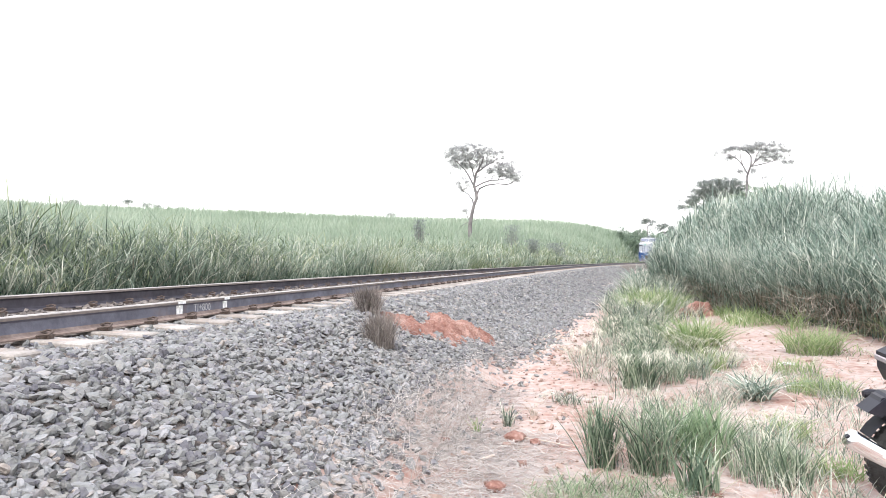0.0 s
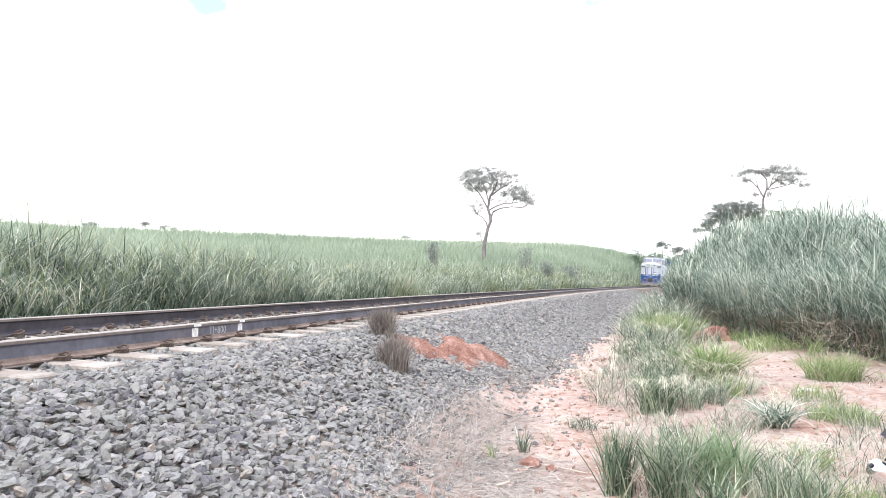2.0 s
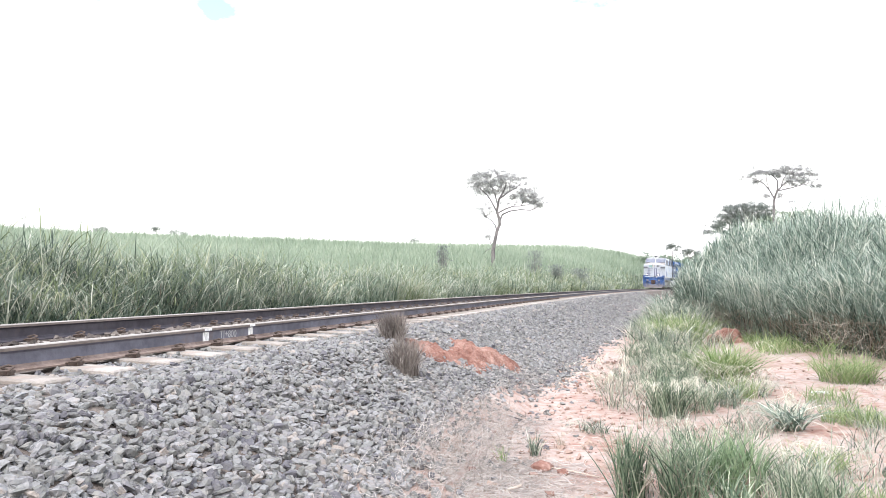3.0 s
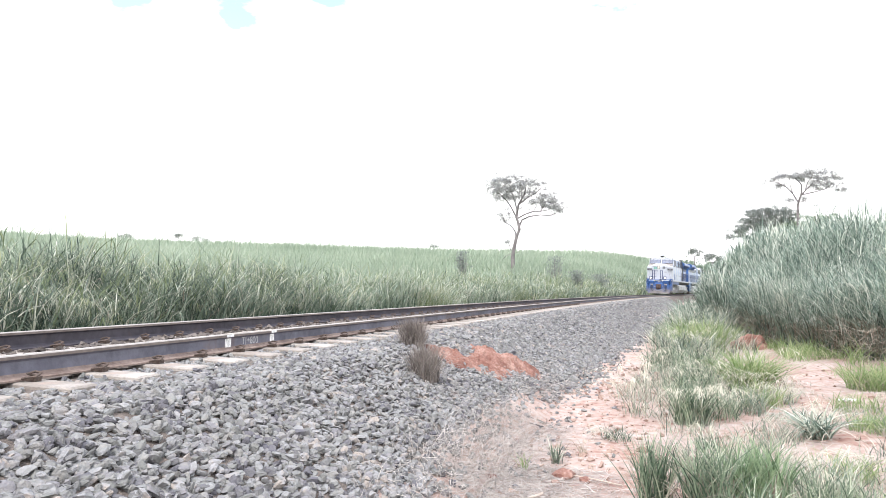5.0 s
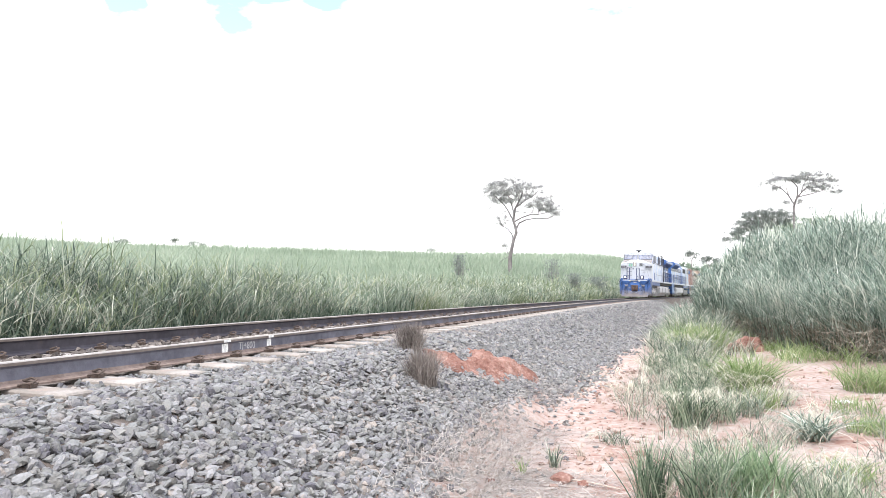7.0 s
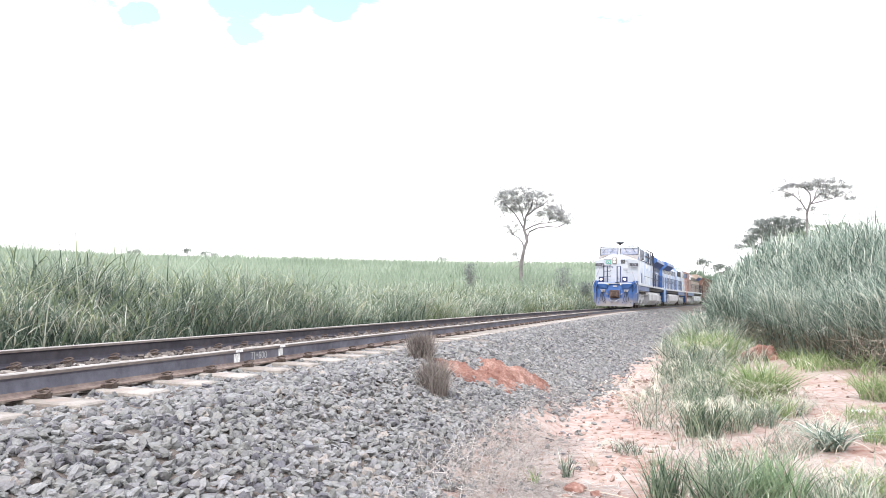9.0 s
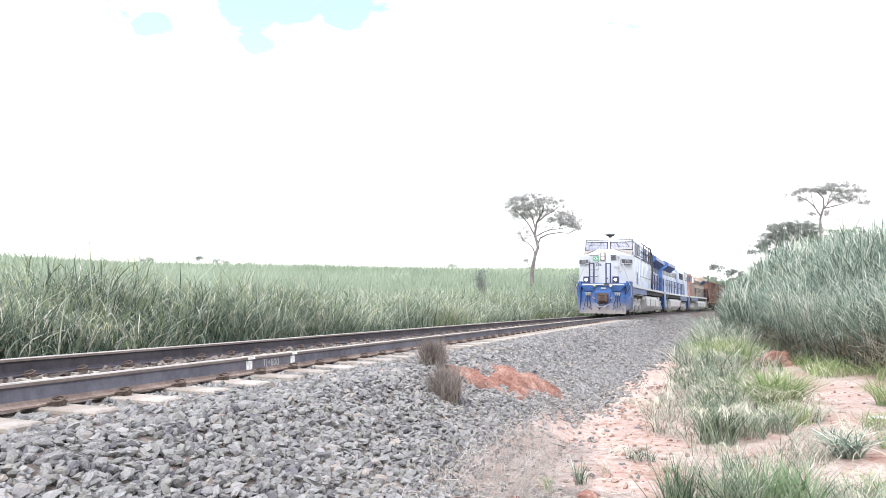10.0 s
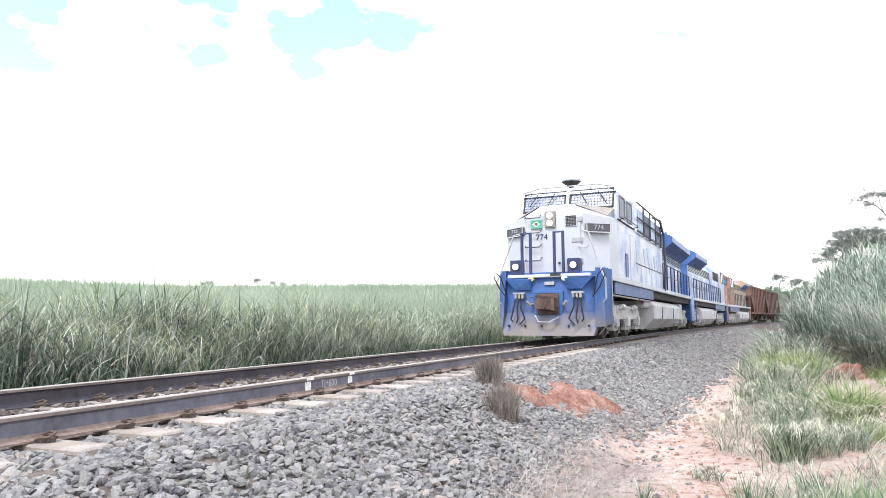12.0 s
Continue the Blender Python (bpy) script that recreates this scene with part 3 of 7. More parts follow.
# ---------------------------------------------------------------- grasses
def blades(base, height, width, rng, lean=0.25, droop=0.35, segs=4, kink=0.0):
    """Curved, tapering leaf strips that rise from base and bend over to one side."""
    n = len(base)
    h = np.broadcast_to(height, n) * rng.uniform(0.65, 1.15, n)
    w = np.broadcast_to(width, n) * rng.uniform(0.7, 1.3, n)
    az = rng.uniform(0, 2 * np.pi, n)
    d = np.stack([np.cos(az), np.sin(az)], -1)
    ln = np.abs(rng.normal(0, lean, n))
    dr = np.abs(rng.normal(droop, droop * 0.5, n))
    t = np.linspace(0, 1, segs + 1)
    out = h[:, None] * (ln[:, None] * t + dr[:, None] * t ** 2.4)
    up = h[:, None] * (t - 0.45 * dr[:, None] * t ** 3.2)
    if kink:
        # some leaves fold over and hang from the fold
        at = rng.integers(max(1, segs // 2), segs, n)
        j = np.arange(n)
        past = np.clip(t[None] - t[at][:, None], 0, None) * h[:, None]
        fold = (rng.uniform(0, 1, n) < kink)[:, None] & (past > 0)
        out = np.where(fold, out[j, at][:, None] + past * rng.uniform(0.25, 0.75, n)[:, None], out)
        up = np.where(fold, up[j, at][:, None] - past * rng.uniform(0.2, 1.0, n)[:, None], up)
    c = np.empty((n, segs + 1, 3))
    c[..., :2] = base[:, None, :2] + d[:, None] * out[..., None]
    c[..., 2] = base[:, None, 2] + up
    tw = rng.uniform(-1.57, 1.57, n)
    side = np.stack([-np.sin(az + tw), np.cos(az + tw), np.zeros(n)], -1)
    prof = np.minimum(1.0, 0.55 + 1.6 * t) * (1 - t ** 2.2) + 0.02
    off = side[:, None] * (w[:, None] * prof)[..., None] * 0.5
    v = np.stack([c - off, c + off], 2).reshape(n, -1, 3)
    k = 2 * np.arange(segs)
    q = np.stack([k, k + 1, k + 3, k + 2], -1)
    f = (q[None] + v.shape[1] * np.arange(n)[:, None, None]).reshape(-1, 4)
    return v.reshape(-1, 3), f


def scatter(name, pieces, mat, label, category="grass", kind="stuff", parent=None):
    vs, fs, base = [], [], 0
    for v, f in pieces:
        vs.append(v), fs.append(f + base)
        base += len(v)
    ob = arrays(name, np.concatenate(vs), np.concatenate(fs), mat, parent)
    if parent is None:
        tagged(ob, label, category, kind=kind)
    return ob


def planted(s, lat):
    xy = on_track(s, lat)
    return np.concatenate([xy, ground_z(xy[:, 0], xy[:, 1])[:, None] - 0.03], -1)


def leafy(b, h, n, length, width, rng, lean, droop, segs, kink=0.0, low=0.12, high=0.80):
    """Arching leaves that spring from the stalks at all heights."""
    k = rng.integers(0, len(b), n)
    at = b[k] + np.stack([rng.normal(0, 0.03, n), rng.normal(0, 0.03, n), h[k] * rng.uniform(low, high, n)], -1)
    return blades(at, length * rng.uniform(0.6, 1.25, n), width, rng, lean, droop, segs, kink)


def left_fringe():
    """The wall of tall grass along the far side of the track."""
    rng = np.random.default_rng(11)
    green, straw, fresh, pale, stalks = [], [], [], [], []
    for s0, s1, n, wd, segs in ((5, 16, 15500, 0.021, 5), (16, 40, 15500, 0.030, 4), (40, 90, 10500, 0.055, 3), (90, 190, 4500, 0.14, 3), (-14, 5, 1300, 0.04, 3)):
        s = rng.uniform(s0, s1, n)
        edge = 8.0 + 0.35 * bumps(s, s * 0, 2.3, 1)
        lat = edge + np.abs(rng.normal(0, 1.5, n))
        clump = 0.88 + 0.26 * bumps(s, lat, 1.2, 4) + 0.14 * bumps(s, lat, 0.45, 6)
        hgt = (1.15 + 0.55 * smooth((lat - edge) / 1.6)) * clump * np.interp(s, [30, 48, 100, 130], [1.0, 1.30, 1.30, 1.1])
        b = planted(s, lat)
        h1 = n // 2
        ripe = bumps(s[:h1], lat[:h1], 3.1, 7) > np.interp(s[:h1], [20, 45], [0.42, -0.1])
        # the wall grows paler further along the line
        lighter = rng.uniform(0, 1, h1) < np.interp(s[:h1], [14, 22, 40], [0.1, 0.45, 0.75])
        for sel, bag in ((~ripe & ~lighter, stalks), (~ripe & lighter, pale), (ripe, fresh)):
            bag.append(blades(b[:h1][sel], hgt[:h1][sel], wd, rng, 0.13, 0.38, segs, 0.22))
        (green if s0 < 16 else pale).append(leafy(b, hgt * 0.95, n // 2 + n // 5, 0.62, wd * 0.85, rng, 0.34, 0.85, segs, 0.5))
        fresh.append(leafy(b, hgt * 0.95, n // 6, 0.6, wd * 0.85, rng, 0.34, 0.85, segs, 0.5, 0.3, 0.95))
        green.append(blades(b[: n // 14], hgt[: n // 14] * 1.2, wd * 0.9, rng, 0.08, 0.16, segs))
        straw.append(leafy(b, hgt * 0.8, n // 12, 0.55, wd * 0.7, rng, 0.35, 1.1, 4, 0.6))
    scatter("tall_grass", green, GREEN_BLADE, "tall green grass with drooping blades beside the track")
    scatter("grass_stalks", stalks, STALK, "green stalks inside the tall grass, darkened as if in its shade")
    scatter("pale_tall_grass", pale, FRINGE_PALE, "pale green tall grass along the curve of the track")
    scatter("yellow_green_grass", fresh, FRINGE_FRESH, "yellow-green arching blades in the tall grass")
    scatter("dry_grass", straw, STRAW, "dry bent blades among the tall grass")


def left_field():
    """Cane that covers the rising land behind the fringe."""
    rng = np.random.default_rng(12)
    out = []
    for s0, s1, l0, l1, n, wd, hg in ((5, 45, 9.5, 24, 20000, 0.040, 1.75), (14, 90, 24, 60, 19000, 0.10, 1.8), (38, 190, 60, 165, 22000, 0.25, 1.9), (-60, 14, 9.5, 120, 4000, 0.30, 1.8),
                                      (45, 150, 9.5, 24, 13000, 0.09, 1.8), (90, 260, 20, 62, 12000, 0.2, 1.9), (150, 330, 9.5, 22, 5000, 0.2, 1.9), (180, 360, 60, 150, 9000, 0.4, 1.9)):
        s, lat = rng.uniform(s0, s1, n), rng.uniform(l0, l1, n)
        b = planted(s, lat)
        h = hg * (0.93 + 0.15 * bumps(b[:, 0], b[:, 1], 4.5, 2) + 0.12 * bumps(b[:, 0], b[:, 1], 1.1, 3) + 0.16 * bumps(b[:, 0], b[:, 1], 17.0, 5))
        h = h * np.where(rng.uniform(0, 1, n) < 0.05, rng.uniform(1.15, 1.4, n), 1.0)
        out.append(blades(b, h, wd, rng, 0.12, 0.26, 3 if l0 < 20 and s0 == 5 else 2))
    scatter("sugar_cane_field", out, FIELD_BLADE, "young pale green sugar cane covering a rising field", "crop field")


def right_bank_edge(s):
    """How far right of the guide line the reeds start."""
    return np.interp(s, [0, 8, 14, 18, 22, 30, 60, 120], [5.2, 4.6, 4.3, 3.6, 2.7, 1.6, 1.45, 1.6])


def right_reeds():
    rng = np.random.default_rng(13)
    green, straw, dead, stalks = [], [], [], []
    for s0, s1, n, m, wd, depth, segs in ((4, 13, 900, 2500, 0.05, 5, 3), (13, 26, 10500, 36000, 0.0195, 5, 4), (26, 45, 6500, 14000, 0.033, 5, 4), (45, 130, 4500, 6500, 0.10, 7, 3)):
        s = rng.uniform(s0, s1, n)
        edge = right_bank_edge(s) + 0.35 * bumps(s, s * 0, 1.7, 2)
        r = edge + depth * rng.uniform(0, 1, n) ** 1.5
        b = planted(s, -r)
        far = np.interp(s, [10, 14, 18, 22, 27, 40], [0.74, 0.74, 0.80, 1.00, 1.28, 1.42])
        h = far * (1.75 + 1.45 * smooth((r - edge) / 2.4)) * (0.95 + 0.13 * bumps(b[:, 0], b[:, 1], 1.6, 5) + 0.07 * bumps(b[:, 0], b[:, 1], 0.5, 6))
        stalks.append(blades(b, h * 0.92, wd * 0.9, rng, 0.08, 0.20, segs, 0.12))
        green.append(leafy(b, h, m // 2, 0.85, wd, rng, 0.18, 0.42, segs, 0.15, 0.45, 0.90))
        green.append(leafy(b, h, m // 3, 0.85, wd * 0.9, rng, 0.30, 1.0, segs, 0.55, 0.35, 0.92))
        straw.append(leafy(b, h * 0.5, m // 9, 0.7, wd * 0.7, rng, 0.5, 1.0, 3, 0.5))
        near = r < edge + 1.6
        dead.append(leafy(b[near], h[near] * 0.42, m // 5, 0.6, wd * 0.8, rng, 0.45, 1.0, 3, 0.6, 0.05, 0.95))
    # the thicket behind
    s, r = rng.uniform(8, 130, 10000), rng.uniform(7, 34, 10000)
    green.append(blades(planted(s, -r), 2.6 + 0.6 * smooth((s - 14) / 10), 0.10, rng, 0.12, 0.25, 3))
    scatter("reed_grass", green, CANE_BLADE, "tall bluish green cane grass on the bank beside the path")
    scatter("reed_stalks", stalks, STALK, "green stalks inside the cane grass, darkened as if in its shade")
    scatter("dry_reeds", straw, STRAW, "dry hanging leaves and stalks in the cane grass")
    scatter("dead_reed_leaves", dead, DEAD_LEAF, "brown dead leaves hanging low in the cane grass, darkened for its shade", "dry leaves")


left_fringe()
left_field()
right_reeds()


# ---------------------------------------------------------------- marks on the rail
CHALK = plain("white_chalk_and_paint", (0.74, 0.74, 0.74), 0.9, vary=0.35, scale=40)
FAINT_CHALK = plain("worn_chalk", (0.42, 0.42, 0.43), 0.9, vary=0.4, scale=40)
WELD = plain("ground_bright_steel", (0.48, 0.43, 0.38), 0.6, 0.3, vary=0.2, scale=12)


def rail_marks():
    marks = empty("rail_mark")
    tagged(marks, "white painted bands and chalk writing on the rail", "rail mark")
    basis = Matrix(((U[0], 0, W[0], 0), (U[1], 0, W[1], 0), (0, 1, 0, 0), (0, 0, 0, 1)))

    def at(s, up):
        x, y = on_track(s, NEAR_RAIL)
        return Matrix.Translation((x, y, RAIL_Z - 0.172 + up)) @ basis
    for s, w in ((6.03, 0.10), (6.85, 0.085)):
        bm = bmesh.new()
        box(bm, -w / 2, w / 2, 0.030, 0.128, 0.0085, 0.012)
        box(bm, -w / 2 - 0.006, w / 2 + 0.01, 0.142, 0.166, 0.0355, 0.039)
        p = part("paint_band", bm, CHALK, marks)
        p.matrix_basis = at(s, 0)
    bm = bmesh.new()
    box(bm, -0.46, 0.46, 0.1725, 0.1745, -0.027, 0.027)
    p = part("ground_patch", bm, WELD, marks, "ground bright patch on the rail head")
    p.matrix_basis = at(6.42, 0)
    written("TJ+800", 0.105, FAINT_CHALK, marks, at(6.42, 0.083) @ pose(0, 0, 0.0095, 0, 0, -2), "chalk_writing", 0.001)


def written(text, size, mat, parent, m, name="digits", deep=0.004):
    """Flat raised writing in the built-in font."""
    cu = bpy.data.curves.new("writing", "FONT")
    cu.body, cu.size, cu.extrude, cu.align_x, cu.align_y = text, size, deep, "CENTER", "CENTER"
    tmp = new("writing", cu)
    me = bpy.data.meshes.new_from_object(tmp)
    bpy.data.objects.remove(tmp)
    me.name = name
    me.materials.clear()
    me.materials.append(mat)
    ob = new(name, me)
    ob.parent = parent
    ob.matrix_basis = m
    return ob


rail_marks()


# ---------------------------------------------------------------- earth, straw, sticks and clods beside the track
def red_mound():
    """A washed-down heap of red earth on the slope of the ballast."""
    ss, ll = np.linspace(8.3, 11.2, 180), np.linspace(1.45, 3.40, 118)
    gs, gl = np.meshgrid(ss, ll, indexing="ij")
    mid = np.interp(gs, [8.4, 8.9, 9.6, 10.9], [2.86, 2.70, 2.36, 2.02])
    wide = np.interp(gs, [8.1, 8.6, 9.2, 10.0, 10.6, 11.1], [0.08, 0.42, 0.64, 0.74, 0.56, 0.10])
    q = np.abs(gl - mid) / wide
    lump = 1 - smooth(q + 0.30 * bumps(gs, gl, 0.34, 6) + 0.22 * bumps(gs, gl, 0.13, 7))
    lump = lump * smooth((gs - 8.3) / 0.3) * smooth((11.2 - gs) / 0.3) * smooth((gl - 1.45) / 0.2) * smooth((3.4 - gl) / 0.2)
    # crumbled, washed-out surface and a steep lip at the far end
    def grain(size, k):
        return np.array([noise.noise(Vector((a / size, c / size, k))) for a, c in zip(gs.ravel(), gl.ravel())]).reshape(gs.shape)
    crumb = 0.06 * grain(0.38, 1.0) + 0.045 * np.abs(grain(0.16, 2.0)) + 0.035 * grain(0.075, 3.0) + 0.022 * grain(0.035, 4.0)
    lip = 0.14 * np.exp(-((gs - 10.3) / 0.40) ** 2) * smooth((gl - mid + 0.35) / 0.5)
    z = bed_z(gs, gl) - 0.07 + lump * (0.145 + lip) + np.where(lump > 0.02, crumb * np.minimum(1, lump * 3), 0)
    xy = on_track(gs, gl)
    v = np.concatenate([xy, z[..., None]], -1).reshape(-1, 3)
    n = len(ll)
    i = (np.arange(len(ss) - 1)[:, None] * n + np.arange(n - 1)[None]).ravel()
    ob = arrays("earth_mound", v, np.stack([i, i + n, i + n + 1, i + 1], -1), RED_EARTH)
    tagged(ob, "washed-out heap of red earth on the ballast slope", "earth mound")


red_mound()


GREY_STRAW = material("bleached_grey_straw", [(0.1, (0.26, 0.235, 0.22)), (0.9, (0.54, 0.50, 0.47))], 0.85, scale=2.0, island=0.8, translucent=0.15)


def earth_bank(x, y, wide, deep, high):
    """A bare red cut in the foot of the bank."""
    bm = bmesh.new()
    bmesh.ops.create_icosphere(bm, subdivisions=4, radius=1.0)
    for v in bm.verts:
        k = 1 + 0.28 * noise.noise(v.co * 1.8) + 0.14 * noise.noise(v.co * 5.0) + 0.06 * noise.noise(v.co * 13.0)
        v.co = Vector((v.co.x * k * wide, v.co.y * k * deep, v.co.z * k * high))
    ob = part("earth_bank", bm, RED_EARTH)
    ob.matrix_basis = pose(x, y, float(ground_z(x, y)))
    tagged(ob, "bare red earth at the foot of the grassy bank", "earth bank")


earth_bank(7.15, 19.5, 0.48, 0.3, 0.40)


def tuft(s, lat, height, radius, count, seed):
    rng = np.random.default_rng(seed)
    x, y = on_track(s, lat)
    a, r = rng.uniform(0, 6.3, count), radius * np.sqrt(rng.uniform(0, 1, count))
    b = np.stack([x + r * np.cos(a), y + r * np.sin(a), np.full(count, float(bed_z(s, lat)) - 0.03)], -1)
    v, f = blades(b, height * 1.12, 0.0075, rng, 0.13, 0.22, 5, 0.3)
    ob = arrays("dead_grass_tuft", v, f, DEAD_TUFT)
    tagged(ob, "dry grey-brown tuft of dead grass on the ballast", "grass tuft", "dead tufts on the ballast")
    v, f = blades(b[: count // 3], height * 1.0, 0.005, rng, 0.30, 0.5, 5, 0.4)
    tagged(arrays("pale_growth", v, f, GREY_STRAW, ob), kind="stuff")


tuft(8.50, 3.10, 0.37, 0.15, 800, 21)
tuft(7.36, 2.55, 0.40, 0.155, 900, 22)


def lying(s, lat, z, length, width, rng, tilt=0.16):
    """Straws that lie about nearly flat."""
    n = len(s)
    xy = on_track(s, lat)
    az = rng.uniform(0, 6.3, n)
    d = np.stack([np.cos(az), np.sin(az), rng.normal(0.05, tilt, n)], -1)
    side = np.stack([-np.sin(az), np.cos(az), rng.normal(0, 0.5, n)], -1)
    ln = length * rng.uniform(0.4, 1.5, n)
    c = np.concatenate([xy, z[:, None]], -1)
    bow = rng.normal(0, 0.12, n)
    pts = []
    for t in (-0.5, 0.0, 0.5):
        p = c + d * (ln * t)[:, None] + side * (ln * bow * (0.25 - t * t) * 2)[:, None]
        pts += [p - side * width * 0.5, p + side * width * 0.5]
    v = np.stack(pts, 1)
    q = np.array([[0, 1, 3, 2], [2, 3, 5, 4]])
    f = (q[None] + 6 * np.arange(n)[:, None, None]).reshape(-1, 4)
    return v.reshape(-1, 3), f


def straw_litter():
    rng = np.random.default_rng(31)
    out = []
    for s0, s1, l0, l1, n in ((5.2, 8.4, 1.0, 1.85, 3600), (3.4, 6.2, 0.4, 1.6, 7500), (3.2, 5.0, -0.9, 0.6, 2500), (9.0, 11.5, 2.5, 3.0, 350), (9.4, 11.6, 1.4, 1.9, 700), (5.0, 13.0, -4.4, -1.2, 2200), (7.0, 8.6, 2.2, 2.9, 300), (8.8, 12, 1.5, 2.3, 1100), (4.0, 9.0, -1.2, 0.6, 1800), (9, 16, -1.0, 1.4, 1100)):
        s, lat = rng.uniform(s0, s1, n), np.clip(rng.normal((l0 + l1) / 2, (l1 - l0) / 3.2, n), l0 - 0.4, l1 + 0.3)
        xy = on_track(s, lat)
        z = np.maximum(ground_z(xy[:, 0], xy[:, 1]), np.where(lat > 1.45, bed_z(s, lat) + 0.03, -1)) + rng.uniform(0.004, 0.03, n)
        out.append(lying(s, lat, z, 0.12, 0.0030, rng))
    # bent dry grass that hangs down the toe of the slope
    n = 1500
    s, lat = rng.normal(6.4, 1.0, n), rng.normal(1.55, 0.24, n)
    xy = on_track(s, lat)
    b = np.concatenate([xy, (bed_z(s, lat) - 0.02)[:, None]], -1)
    out.append(blades(b, 0.30, 0.004, rng, 0.6, 0.9, 4))
    scatter("straw_litter", out, GREY_STRAW, "bleached dry straw lying on soil and stones", "dry grass")


straw_litter()


CLOD = material("dry_pink_clods", [(0.2, (0.22, 0.14, 0.115)), (0.8, (0.40, 0.31, 0.265))], 0.95, scale=3, island=0.7, fine=0.5, spec=0.1)


def clods():
    rng = np.random.default_rng(41)
    n = 2600
    s, lat = rng.uniform(3.8, 16, n), np.clip(np.where(rng.uniform(0, 1, n) < 0.7, rng.normal(0.75, 0.75, n), rng.uniform(-4.5, 0, n)), -4.5, 1.7)
    xy = on_track(s, lat)
    size = 0.008 + 0.034 * rng.uniform(0, 1, n) ** 4
    v, f = rocks(n, s, lat, ground_z(xy[:, 0], xy[:, 1]) + size * 0.2, size * 1.3, rng, 0.6)
    ob = arrays("soil_clods", v, f, CLOD)
    tagged(ob, "small red clods and pebbles scattered on the path", "soil clods", kind="stuff")
    # stray ballast at the toe
    n = 150
    s, lat = rng.uniform(3.5, 16, n), 1.6 - np.abs(rng.normal(0, 0.45, n))
    xy = on_track(s, lat)
    v, f = rocks(n, s, lat, ground_z(xy[:, 0], xy[:, 1]) + 0.008, 0.038, rng)
    ob = arrays("stray_stones", v, f, STONE)
    tagged(ob, "stray grey stones rolled from the ballast onto the path", "stones", kind="stuff")


clods()


def clod(x, y, size, seed):
    rnd = random.Random(seed)
    bm = bmesh.new()
    bmesh.ops.create_icosphere(bm, subdivisions=2, radius=size)
    for v in bm.verts:
        k = 1 + 0.3 * noise.noise(v.co * (1.6 / size) + Vector((seed, 0, 0))) + rnd.uniform(-0.05, 0.05)
        v.co = Vector((v.co.x * k * 1.2, v.co.y * k, v.co.z * k * 0.6))
    ob = part("earth_clod", bm, RED_EARTH)
    ob.matrix_basis = pose(x, y, float(ground_z(x, y)) + size * 0.25, 0, 0, seed * 40)
    tagged(ob, "crumbly clod of red earth on the path", "earth clod", "earth clods on the path")


clod(0.62, 6.0, 0.085, 1)
clod(0.78, 5.9, 0.05, 2)
clod(0.36, 4.75, 0.07, 3)
clod(0.02, 6.0, 0.045, 4)
clod(0.25, 7.3, 0.05, 5)


def stick(name, pts, rad, mat, label):
    ob = part(name, tube(bmesh.new(), pts, rad, 6), mat)
    tagged(ob, label, "stick")


PALE_WOOD = plain("bleached_wood", (0.50, 0.42, 0.36), 0.85, vary=0.2, scale=20)
stick("bent_stick", [(0.0, 6.55, 0.03), (0.05, 6.68, 0.05), (0.10, 6.80, 0.055), (0.11, 6.92, 0.08)], [0.009, 0.012, 0.011, 0.008], PALE_WOOD, "short bent pale stick on the path")
stick("chip_of_wood", [(0.28, 5.35, 0.02), (0.40, 5.47, 0.025)], [0.012, 0.011], PALE_WOOD, "pale chip of wood on the straw")
stick("twig", [(1.05, 5.7, 0.03), (0.85, 5.85, 0.04), (0.66, 6.02, 0.03)], [0.006, 0.005, 0.004], PALE_WOOD, "thin pale twig on the path")
stick("dead_branch", [(0.16, 8.35, 0.05), (0.42, 8.25, 0.06), (0.62, 8.05, 0.04)], [0.012, 0.01, 0.006], BARK, "thin dead branch at the foot of the ballast")


